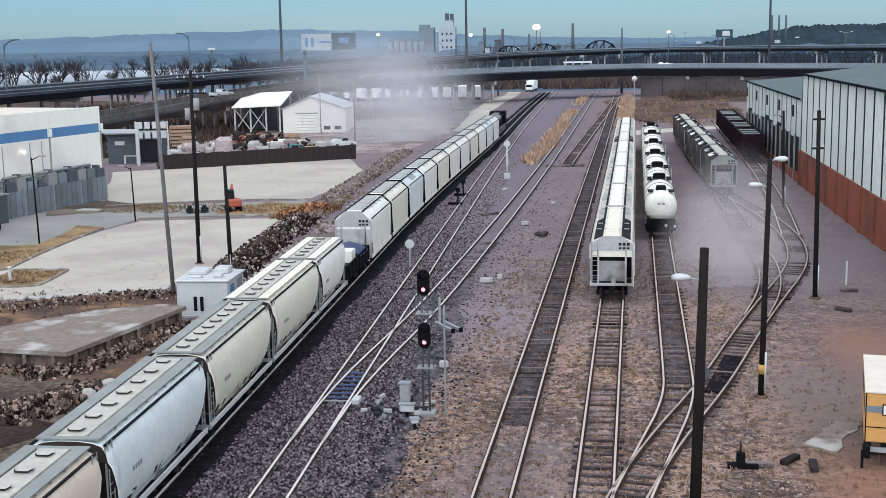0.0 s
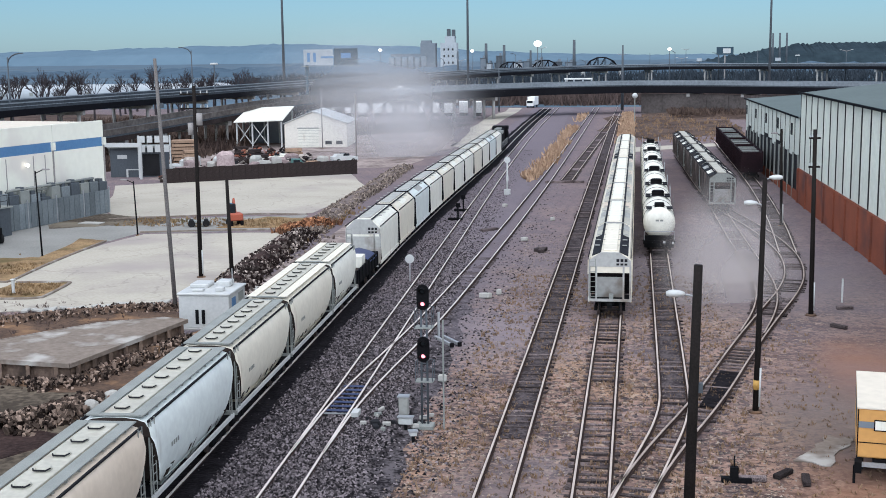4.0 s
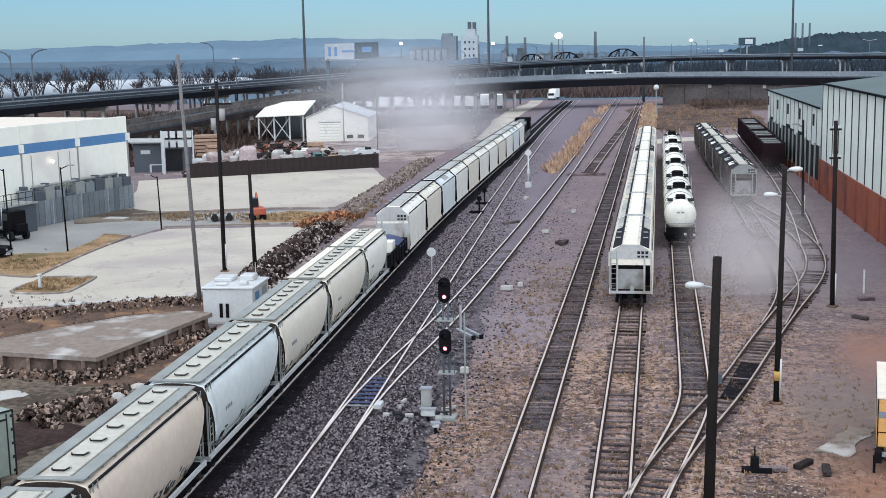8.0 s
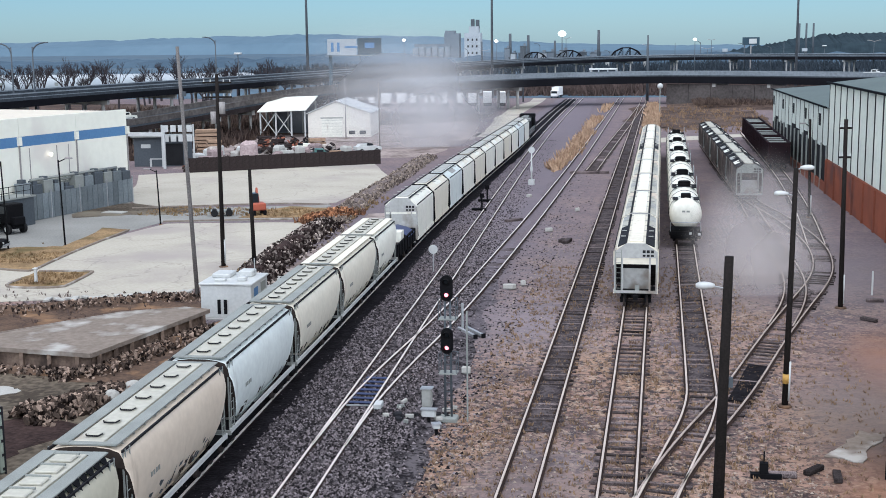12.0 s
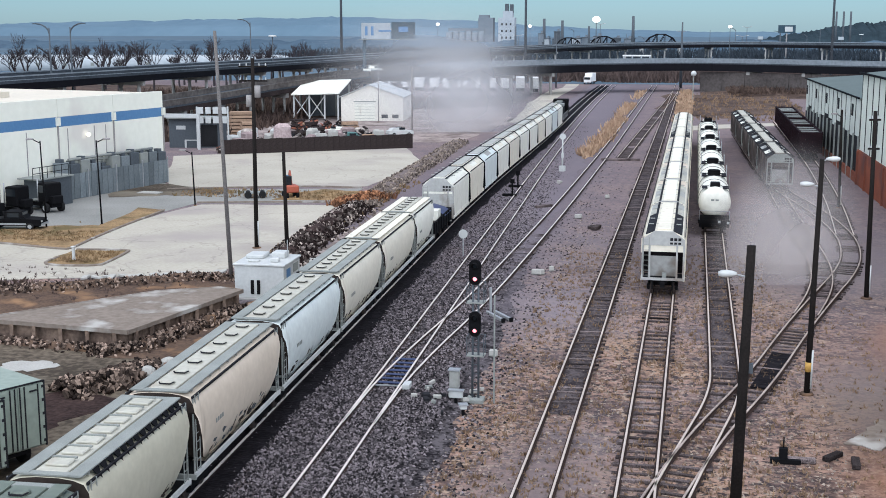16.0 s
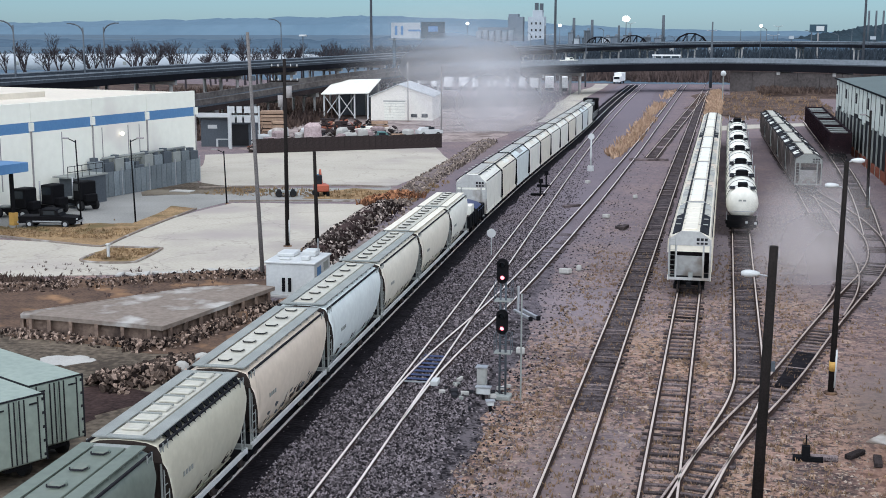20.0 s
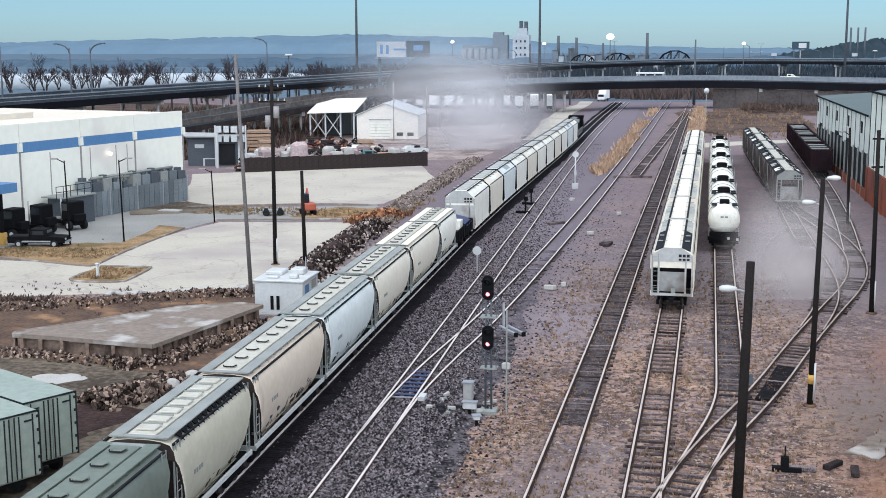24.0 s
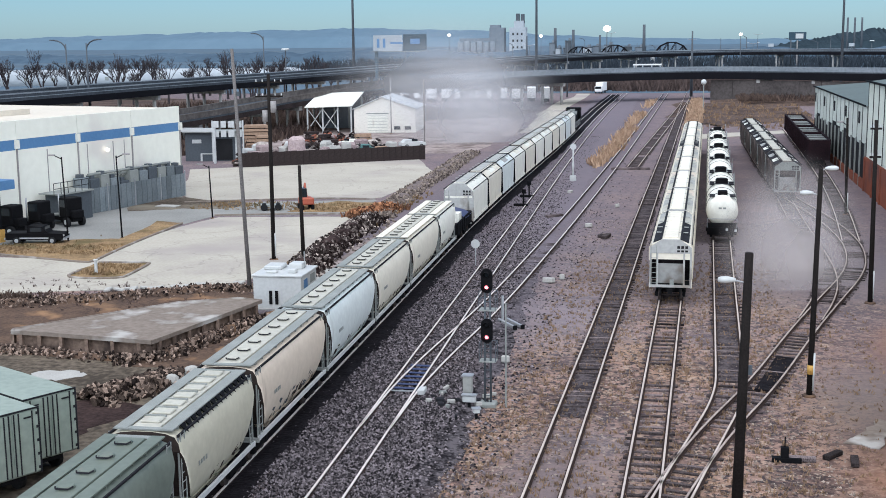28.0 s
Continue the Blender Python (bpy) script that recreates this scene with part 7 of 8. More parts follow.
def build_shed():
    s = empty("industrial_shed", frame_of(SA, SB), "long white ribbed metal shed on a red brick base", "shed")
    L = (SB - SA).length
    H = 13.7
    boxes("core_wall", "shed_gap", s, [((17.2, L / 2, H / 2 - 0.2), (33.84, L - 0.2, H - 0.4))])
    boxes("brick_wall", "brick_red", s, [((0.2, L / 2, 2.1), (0.4, L, 4.2))])
    for i in range(14):
        boxes("brick_pier", "brick_red", s, [((-0.06, 1 + i * (L - 2) / 13, 2.05), (0.24, 0.5, 4.1))])
    n = 20
    step = L / n
    pan = None
    for i in range(n):
        if pan is None:
            bm = bmesh.new()
            w = step - 0.34
            prof = [(0.32, -w / 2)]
            for q in range(8):
                y = -w / 2 + q * w / 8
                prof += [(0.20, y + 0.02), (0.20, y + w / 16), (0.24, y + w / 16 + 0.04), (0.24, y + w / 8 - 0.02)]
            prof += [(0.20, w / 2), (0.32, w / 2)]
            loft(bm, [[Vector((x, y, z)) for x, y in prof] for z in (4.2, H - 0.25)], smooth=False)
            bmesh.ops.recalc_face_normals(bm, faces=bm.faces)
            pan = part("wall_sheet", bm, "shed_white", s)
            pan.matrix_basis = pose(0, step / 2, 0)
        else:
            again(pan, s, pose(0, (i + 0.5) * step, 0))
    bm = bmesh.new()
    loft(bm, [[Vector((x, y, z)) for x, z in ((-0.15, H - 0.3), (17, H + 1.6), (34.2, H - 0.3))] for y in (-0.2, L + 0.1)], smooth=False)
    bmesh.ops.recalc_face_normals(bm, faces=bm.faces)
    part("roof", bm, "shed_roof", s)
    for i in range(n + 1):
        boxes("joint_strip", "shed_gap", s, [((0.225, min(max(i * step, 0.25), L - 0.25), (4.2 + H) / 2 - 0.1), (0.07, 0.42, H - 4.5))])
    boxes("gutter", "black", s, [((-0.12, L / 2, H - 0.22), (0.22, L, 0.22))])
    q = empty("industrial_shed", frame_of(SB + Vector((0.0, 0.15, 0)), SC), "lower far wing of the white metal shed with ragged torn sheets", "shed")
    L2, H2 = (SC - SB).length - 0.3, 10.6
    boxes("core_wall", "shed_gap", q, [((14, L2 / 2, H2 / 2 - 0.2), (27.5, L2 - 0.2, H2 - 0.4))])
    boxes("brick_wall", "brick_red", q, [((0.2, L2 / 2, 0.6), (0.3, L2, 1.2))])
    n = 14
    step = L2 / n
    rnd = random.Random(61)
    for i in range(n):
        z0 = 5.8 + rnd.uniform(-0.9, 0.6)
        bm = bmesh.new()
        w = step - rnd.uniform(0.7, 1.2)
        y = (i + 0.5) * step
        loft(bm, [[Vector((0.2, y - w / 2 + a, z)), Vector((0.14, y + a, z)), Vector((0.2, y + w / 2 + a, z)), Vector((0.26, y + w / 2 + a, z)), Vector((0.26, y - w / 2 + a, z))] for z, a in ((z0, rnd.uniform(-0.2, 0.2)), (7.5, 0), (H2 - 0.25, 0))], smooth=False)
        bmesh.ops.recalc_face_normals(bm, faces=bm.faces)
        pan = part("wall_sheet", bm, "shed_white", q)
        if i % 3 == 1:
            boxes("window", "shed_gap", pan, [((0.13, y, 8.6), (0.06, w * 0.4, 1.5))])
        boxes("wall_post", "grating", q, [((0.1, i * step + 0.1, 2.9), (0.2, 0.25, 5.8))])
    bm = bmesh.new()
    loft(bm, [[Vector((x, y, z)) for x, z in ((-0.15, H2 - 0.25), (14, H2 + 0.7), (28, H2 - 0.25))] for y in (0, L2 + 0.2)], smooth=False)
    bmesh.ops.recalc_face_normals(bm, faces=bm.faces)
    part("roof", bm, "shed_roof", q)
    boxes("eave_line", "black", q, [((-0.1, L2 / 2, H2 - 0.2), (0.16, L2, 0.2))])
    # ochre box truck
    t = empty("box_truck", pose(10.55, 59.0, 0, 0, 0, -9), "ochre yellow box trailer parked on the dirt", "trailer")
    bm = bmesh.new()
    box(bm, (0.6, 0, 2.15), (2.6, 6.5, 2.2), bevel=0.06)
    part("box", bm, "yellow", t)
    boxes("roof_sheet", "roof_cream", t, [((0.6, 0, 3.28), (2.64, 6.54, 0.06))])
    boxes("side_stripe", "dark_board", t, [((-0.712, 0, 2.55), (0.02, 6.3, 0.28))])
    boxes("front_stripe", "elev", t, [((0.6, -3.262, 2.55), (2.5, 0.02, 0.28))])
    boxes("seam", "black", t, [((0.6, -3.262, 1.75), (2.56, 0.02, 0.04)), ((-0.66, -3.262, 2.15), (0.05, 0.02, 2.2))])
    sign = boxes("sign_frame", "black", t, [((0.55, -3.275, 2.55), (1.1, 0.02, 0.5))])
    boxes("sign_panel", "white", sign, [((0.55, -3.29, 2.55), (1.0, 0.012, 0.4))])
    boxes("hitch", "black", t, [((-0.6, -3.5, 0.75), (0.3, 0.6, 0.5)), ((-0.75, -3.6, 0.4), (0.12, 0.12, 0.8))])
    boxes("chassis", "black", t, [((0.6, 0, 0.9), (1.2, 6.6, 0.25))])
    boxes("rear_bumper", "steel", t, [((0.6, 3.4, 0.8), (2.5, 0.12, 0.2)), ((0.6, -3.4, 0.8), (2.5, 0.12, 0.2))])
    for sx in (-0.5, 1.7):
        for wy in (-1.6, 2.2):
            bm = bmesh.new()
            cyl(bm, (sx - 0.15, wy, 0.48), (sx + 0.15, wy, 0.48), 0.48, n=14)
            part("wheel", bm, "rubber", t)
    for x, y in ((13.4, 87), (14.8, 93.5), (11.2, 96), (4.9, 55.2), (6.3, 56.0), (7.2, 55.3)):
        bm = bmesh.new()
        box(bm, (0, 0, 0.12), (1.2, 0.35, 0.22), bevel=0.03)
        o = part("old_tie", bm, "tie")
        o.matrix_basis = pose(x, y, 0.01, 0, 0, x * 37 % 180)
        tagged(o, "old dark tie lying on the dirt", "timber", "loose timbers")


# ---------- overpasses and distance ----------
def viaduct(pts, half, depth, label, pier_step, girder="girder", side_mat="deck", pier_r=0.7, skip=(), coping="parapet"):
    v = empty("overpass", Matrix.Identity(4), label, "bridge", "highway bridges", "structure")
    ps = resample(smooth_line([Vector(p) for p in pts], 3), 6.0)
    nrm = sides(ps)
    up = Vector((0, 0, 1))
    bm = bmesh.new()
    loft(bm, [[p - n * half, p + n * half, p + n * half - up * 0.35, p - n * half - up * 0.35] for p, n in zip(ps, nrm)], smooth=False)
    bmesh.ops.recalc_face_normals(bm, faces=bm.faces)
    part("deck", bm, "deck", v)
    for k in (-1, -0.33, 0.33, 1):
        bm = bmesh.new()
        o = k * (half - 0.21)
        loft(bm, [[p + n * (o - 0.2) - up * 0.35, p + n * (o + 0.2) - up * 0.35, p + n * (o + 0.2) - up * depth, p + n * (o - 0.2) - up * depth] for p, n in zip(ps, nrm)], smooth=False)
        bmesh.ops.recalc_face_normals(bm, faces=bm.faces)
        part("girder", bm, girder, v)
    for s in (-1, 1):
        bm = bmesh.new()
        loft(bm, [[p + n * s * (half - 0.25), p + n * s * half, p + n * s * half + up * 0.85, p + n * s * (half - 0.25) + up * 0.85] for p, n in zip(ps, nrm)], smooth=False)
        bmesh.ops.recalc_face_normals(bm, faces=bm.faces)
        part("parapet", bm, side_mat, v)
        bm = bmesh.new()
        loft(bm, [[p + n * s * (half - 0.3) + up * 0.85, p + n * s * (half + 0.06) + up * 0.85, p + n * s * (half + 0.06) + up * 1.08, p + n * s * (half - 0.3) + up * 1.08] for p, n in zip(ps, nrm)], smooth=False)
        bmesh.ops.recalc_face_normals(bm, faces=bm.faces)
        part("coping", bm, coping, v)
        bm = bmesh.new()
        loft(bm, [[p + n * s * (half - 0.02) + up * 0.2, p + n * s * (half + 0.04) + up * 0.2, p + n * s * (half + 0.04) + up * 0.34, p + n * s * (half - 0.02) + up * 0.34] for p, n in zip(ps, nrm)], smooth=False)
        bmesh.ops.recalc_face_normals(bm, faces=bm.faces)
        part("ledge", bm, coping, v)
    k = max(1, int(pier_step / 6))
    for i in range(2, len(ps) - 1, k):
        p, n = ps[i], nrm[i]
        if any(a <= p.x <= b for a, b in skip):
            continue
        bm = bmesh.new()
        for s in (-0.7, 0, 0.7):
            q = p + n * s * half
            cyl(bm, (q.x, q.y, 0), (q.x, q.y, p.z - depth), pier_r * 0.6, n=8)
        box(bm, (p.x, p.y, p.z - depth - 0.5), (half * 1.8, 1.0, 1.0), rot_z(math.atan2(n.y, n.x)).to_3x3())
        part("pier", bm, "pier", v)
    return v


def high_mast(x, y, z0, h, label, top="plain", r=0.35):
    m = empty("light_mast", pose(x, y, z0), label, "light mast", "highway masts")
    bm = bmesh.new()
    cyl(bm, (0, 0, -z0), (0, 0, h), r, r * 0.45, n=8)
    part("shaft", bm, "mast", m)
    if top == "arms":
        for s in (-1, 1):
            bm = bmesh.new()
            cyl(bm, (0, 0, h), (s * 2.2, 0, h + 0.6), 0.12, n=5)
            part("arm", bm, "grey_pole", m)
            boxes("lamp_head", "light_box", m, [((s * 2.6, 0, h + 0.65), (0.9, 0.4, 0.2))])
    if top == "flood":
        bm = bmesh.new()
        cyl(bm, (0, 0, h), (0, 0, h + 0.5), 1.2, 1.0, n=10)
        part("lamp_ring", bm, "light_box", m)
    if top == "lit":
        bm = bmesh.new()
        # big clusters are enlarged so that their shape includes the lamp's bloom
        k = 0.8 if r < 0.4 else 1.7
        loft(bm, [[Vector((q * k * math.cos(a), q * k * math.sin(a), h + z * k)) for a in (2 * math.pi * i / 12 for i in range(12))] for q, z in ((0.5, 0), (1.05, 0.35), (1.2, 0.8), (1.0, 1.3), (0.45, 1.65))])
        part("lamp_cluster", bm, "lamp_white", m, "bright lit lamp cluster")
    if top in ("arm", "arm_back"):
        k = -1 if top == "arm" else 1
        bm = bmesh.new()
        bend = [(0, -1.2), (0.25 * k, -0.4), (0.9 * k, 0.25), (1.8 * k, 0.65), (2.7 * k, 0.8)]
        for (xa, za), (xb, zb) in zip(bend, bend[1:]):
            cyl(bm, (xa, 0, h + za), (xb, 0, h + zb), 0.15, n=6)
        part("arm", bm, "mast", m)
        boxes("lamp_head", "mast", m, [((3.0 * k, 0, h + 0.8), (0.9, 0.4, 0.22))])
    return m


def bare_tree(seed, h, x, y, z=0.0):
    """Leafless tree: tapered trunk, limbs and fine twigs."""
    rnd = random.Random(seed)
    t = empty("bare_tree", pose(x, y, z, 0, 0, rnd.uniform(0, 360)), "leafless grey-brown tree by the river road", "tree", "bare trees")
    trunk, crown = bmesh.new(), bmesh.new()

    def grow(p, d, length, r, depth):
        q = p + d * length
        cyl(trunk if depth < 2 else crown, p, q, max(r, 0.05), max(r * 0.62, 0.04), n=6 if depth < 2 else 3, cap=False)
        if depth >= 5:
            return
        for _ in range(3 if depth < 4 else 2):
            e = (d + Vector((rnd.uniform(-0.75, 0.75), rnd.uniform(-0.75, 0.75), rnd.uniform(-0.1, 0.55)))).normalized()
            grow(p + d * length * rnd.uniform(0.65, 1.0), e, length * rnd.uniform(0.55, 0.82), r * 0.58, depth + 1)

    grow(Vector((0, 0, 0)), Vector((rnd.uniform(-0.1, 0.1), rnd.uniform(-0.1, 0.1), 1)).normalized(), h * 0.28, h * 0.022, 0)
    part("trunk", trunk, "bark", t)
    part("crown", crown, "bark", t)
    return t


def scrub(name, n, area, size, material, label, seed, z=0.0):
    """Brushwood: many small upright blades in ragged clumps, as one mass."""
    rnd = random.Random(seed)
    verts, faces = [], []
    for _ in range(n):
        x, y = area(rnd)
        hh = rnd.uniform(*size)
        for _ in range(5 if hh < 2 else 9):
            a = rnd.uniform(0, math.pi)
            w = hh * (rnd.uniform(0.10, 0.22) if hh < 2 else rnd.uniform(0.03, 0.08))
            ox, oy = rnd.uniform(-0.5, 0.5) * hh, rnd.uniform(-0.5, 0.5) * hh
            lx, ly = rnd.uniform(-0.4, 0.4) * hh, rnd.uniform(-0.4, 0.4) * hh
            top = hh * rnd.uniform(0.6, 1.1)
            b = len(verts)
            verts += [(x + ox - w * math.cos(a), y + oy - w * math.sin(a), z), (x + ox + w * math.cos(a), y + oy + w * math.sin(a), z),
                      (x + ox + lx + w * 0.7 * math.cos(a), y + oy + ly + w * 0.7 * math.sin(a), z + top * 0.7), (x + ox + lx * 1.3, y + oy + ly * 1.3, z + top)]
            faces += [(b, b + 1, b + 2), (b, b + 2, b + 3)]
    me = bpy.data.meshes.new(name)
    me.from_pydata(verts, [], faces)
    me.materials.append(M[material])
    return tagged(new(name, me), label, "bushes", kind="stuff")


def ridge(name, pts, y, material, label, depth=300, rough=4.0, step=12.0, jag=0.12):
    """Far wooded ridge with an uneven top line; pts are (x, height)."""
    rnd = random.Random(label)
    bm = bmesh.new()
    rings = []
    for (xa, za), (xb, zb) in zip(pts, pts[1:]):
        k = max(1, int(abs(xb - xa) / step))
        for i in range(k):
            f = i / k
            x = xa + (xb - xa) * f
            z = za + (zb - za) * f + rough * (noise.noise((x * 0.012, y, 0)) + 0.5 * noise.noise((x * 0.06, y, 3))) + rnd.uniform(-jag, jag) * rough
            rings.append([Vector((x, y, -1)), Vector((x, y + depth * 0.1, z * 0.55)), Vector((x, y + depth * 0.4, max(z, 0.5))), Vector((x, y + depth, -1))])
    loft(bm, rings, closed=False, caps=False, smooth=False)
    bmesh.ops.recalc_face_normals(bm, faces=bm.faces)
    return tagged(part(name, bm, material), label, "hills", kind="structure")


DECK = [(-68, 312, 8.5), (-46, 362, 8.6), (-6, 392, 8.6), (18, 384, 8.6), (45, 366, 8.6), (95, 335, 8.6), (250, 300, 8.6), (640, 260, 8.6)]


def build_far():
    viaduct(DECK[::-1], 5.5, 2.4, "concrete highway overpass with dark girders above the tracks", 22, side_mat="parapet", skip=((-34, 2),))
    viaduct([(-68, 311, 8.4), (-77, 284, 8.0), (-84, 262, 7.2), (-91, 250, 6.2), (-94, 233, 5.4), (-98, 215, 4.8), (-106, 190, 3.6), (-118, 155, 1.9), (-130, 120, 0.2), (-150, 70, 0.1)], 4.5, 1.3, "narrow concrete ramp that climbs to the overpass", 14, "brown_fence", "ramp_side", 0.5, coping="ramp_side")
    viaduct([(-150, 130, 9), (-135, 170, 9), (-130, 207, 9), (-127, 244, 9), (-121, 291, 9), (-114, 357, 9), (-92, 469, 9.5), (-60, 575, 10.5), (3, 660, 11), (73, 625, 11), (150, 560, 11), (300, 460, 11)], 6.5, 1.7, "far elevated highway on piers", 30)
    # earth bank that rises to the overpass
    bm = bmesh.new()
    rows = []
    for i in range(25):
        x = 1 + i * 2.2
        row = []
        for k in range(10):
            y = 352 - 0.25 * (x - 14) + k * 3.0
            z = 1.3 * min(1, max(0.0, (k - 1) / 7.5)) * min(1, i / 9) + 0.5 * noise.noise((x * 0.3, y * 0.3, 0)) * min(1, k / 3)
            row.append(bm.verts.new((x, y, max(0.012, z))))
        rows.append(row)
    for a, b in zip(rows, rows[1:]):
        for k in range(9):
            bm.faces.new((a[k], b[k], b[k + 1], a[k + 1]))
    tagged(part("embankment", bm, "scrub"), "brown scrubby earth bank under the overpass", "bank", kind="structure")
    ab = empty("abutment_wall", Matrix.Identity(4), "long grey-brown retaining wall under the overpass", "wall", kind="structure")
    ps = resample(smooth_line([Vector((1.0, 385.5, 0)), Vector((18, 378.5, 0)), Vector((45, 360.5, 0)), Vector((95, 329, 0)), Vector((160, 312, 0))], 2), 7.0)
    for p, q in zip(ps, ps[1:]):
        d = q - p
        o = boxes("wall_panel", "abut", ab, [((0, 0, 2.95), (d.length - 0.12, 0.6, 5.9))])
        o.matrix_basis = Matrix.Translation((p + q) / 2) @ rot_z(math.atan2(d.y, d.x))
    rl = empty("barrier_rail", pose(-18.5, 395.2, 8.6, 0, 0, 6), "pale barrier rail on posts at the overpass edge", "barrier")
    boxes("rail", "elev_white", rl, [((0, 0, 1.75), (8.8, 0.3, 0.45))])
    for x in (-4.0, -1.4, 1.4, 4.0):
        boxes("post", "elev_pale", rl, [((x, 0, 0.8), (0.4, 0.3, 1.6))])
    # masts
    high_mast(-122, 425, 9, 60, "very tall grey highway light mast", r=0.55)
    high_mast(-58, 430, 9, 60, "very tall grey highway light mast", r=0.5)
    high_mast(42, 420, 9, 60, "very tall grey highway light mast", r=0.45)
    high_mast(-5, 405, 8.6, 12.0, "grey lamp post on the overpass", r=0.5)
    high_mast(-44, 400, 8.6, 8.5, "grey lamp post on the overpass", r=0.25)
    high_mast(-59, 345, 8.6, 6.5, "double lamp post on the overpass", "plain", 0.22)
    high_mast(-61, 345, 8.6, 6.5, "double lamp post on the overpass", "plain", 0.22)
    for x, y, h, k in ((-129.7, 211, 10.3, "arm"), (-127.8, 233.5, 9.8, "arm"), (-127.2, 241, 9.9, "arm_back"), (-117.7, 322, 11.2, "arm"), (-116.2, 335.5, 7.3, "flood"), (-102, 420, 9, "flood")):
        high_mast(x, y, 9, h, "grey street lamp on the elevated highway", k, 0.28)
    for x, y, h, r in ((-50.5, 640, 10.6, 0.4), (15.4, 640, 7.8, 0.3), (-84, 640, 8.0, 0.2), (-132, 640, 9.0, 0.3)):
        high_mast(x, y, 11, h, "lit flood light mast on the far highway", "lit", r)
    rnd = random.Random(17)
    for i in range(20):
        f = i / 19
        hb = empty("far_building", pose(-122 + 72 * f + rnd.uniform(-2, 2), 955 + rnd.uniform(0, 50), 0, 0, 0, rnd.uniform(-12, 12)), "hazy blue-grey building on the skyline", "building", "skyline buildings")
        ww, hh = rnd.uniform(2.5, 6.5), rnd.uniform(6, 14) * (1.15 if i % 4 == 0 else 0.8)
        boxes("wall", ("elev", "mast", "elev_pale")[i % 3], hb, [((0, 0, hh / 2), (ww, 8, hh))])
        boxes("roof", "mast", hb, [((0, 0, hh + 0.3), (ww + 0.5, 8.5, 0.6))])
        boxes("roof_house", "elev", hb, [((ww * 0.2, 0, hh + 1.5), (ww * 0.35, 4, 2.0))])
    for i in range(14):
        high_mast(-128 + i * 14.5 + rnd.uniform(-5, 5), 660 + rnd.uniform(0, 160), 6, rnd.uniform(7, 15), "slim dark post on the skyline", ("plain", "arm", "arms")[i % 3], 0.28)
    for i, (x, y) in enumerate(((22, 650), (40, 641), (58, 632), (76, 623), (96, 606), (114, 590), (132, 575), (150, 560))):
        high_mast(x, y + 5, 11, 3.5 + (i * 37 % 5), "grey lamp post on the far highway", ("arms", "arm", "plain", "flood")[i % 4], 0.25)
    for i, (x, y) in enumerate(((30, 638), (66, 620), (122, 575))):
        sg = empty("road_sign", pose(x, y, 11, 0, 0, -20), "pale road sign on the far highway parapet", "sign", "highway signs")
        boxes("post", "mast", sg, [((0, 0, 1.6), (0.3, 0.3, 3.2))])
        boxes("board", "elev_pale", sg, [((0, -0.1, 3.0), (2.6, 0.2, 1.5))])
    # two billboards back to back
    b = empty("billboard", pose(-82.6, 330, 0, 0, 0, 18), "white and dark roadside billboard on a post", "billboard")
    bm = bmesh.new()
    cyl(bm, (-5.5, 0, 0), (-5.5, 0, 16), 0.45, n=8)
    part("post", bm, "dark_board", b)
    boxes("panel", "elev_pale", b, [((-2.4, 0, 18.0), (7.8, 0.4, 4.2))])
    boxes("dark_panel", "dark_board", b, [((5.0, 0.3, 18.1), (6.4, 0.4, 4.4))])
    boxes("blue_mark", "wh_blue", b, [((-5.0, -0.22, 18.0), (0.7, 0.06, 2.4)), ((-3.4, -0.22, 18.0), (0.7, 0.06, 2.4)), ((0.0, -0.22, 18.0), (3.4, 0.06, 0.5)), ((5.0, 0.06, 18.4), (2.6, 0.06, 1.4))])
    boxes("catwalk", "grating", b, [((1.0, -0.6, 15.7), (16, 0.8, 0.15))])
    # grain elevator
    g = empty("grain_elevator", pose(-188, 1150, 0), "hazy grey and white grain elevator on the skyline", "grain elevator")
    for i in range(6):
        bm = bmesh.new()
        cyl(bm, (-38 + i * 6, 0, 0), (-38 + i * 6, 0, 15 + (i % 2)), 3.2, n=12)
        part("silo", bm, "elev", g)
    boxes("headhouse", "elev", g, [((-4, 4, 14), (14, 10, 28)), ((-6, 4, 29), (9, 8, 3))])
    boxes("conveyor", "elev", g, [((-22, 0, 17), (34, 4, 3))])
    boxes("white_tower", "elev_pale", g, [((16, 0, 14), (15, 12, 28)), ((17, 0, 30), (9, 9, 8))])
    boxes("top_house", "mast", g, [((15.5, 0, 36), (3, 4, 9)), ((20, 0, 36), (3, 4, 8))])
    boxes("window", "girder", g, [((12 + (i % 3) * 4, -6.1, 10 + (i // 3) * 6), (1.4, 0.3, 2.0)) for i in range(9)])
    for x, y, h, r in ((-95, 900, 24, 1.3), (-120, 1000, 26, 1.5), (-45, 900, 27, 1.3), (-150, 1050, 20, 1.0), (-76, 900, 20, 1.0)):
        c = empty("chimney_stack", pose(x, y, 0), "slim dark chimney on the skyline", "chimney", "skyline chimneys")
        bm = bmesh.new()
        cyl(bm, (0, 0, 0), (0, 0, h), r, r * 0.7, n=10)
        part("shaft", bm, "mast", c)
    # truss bridge
    t = empty("truss_bridge", pose(-25, 880, 0, 0, 0, 8), "far dark steel truss railway bridge", "bridge", "highway bridges")
    def bar(name, p, q, r):
        bm = bmesh.new()
        cyl(bm, p, q, r, n=4)
        part(name, bm, "girder", t)

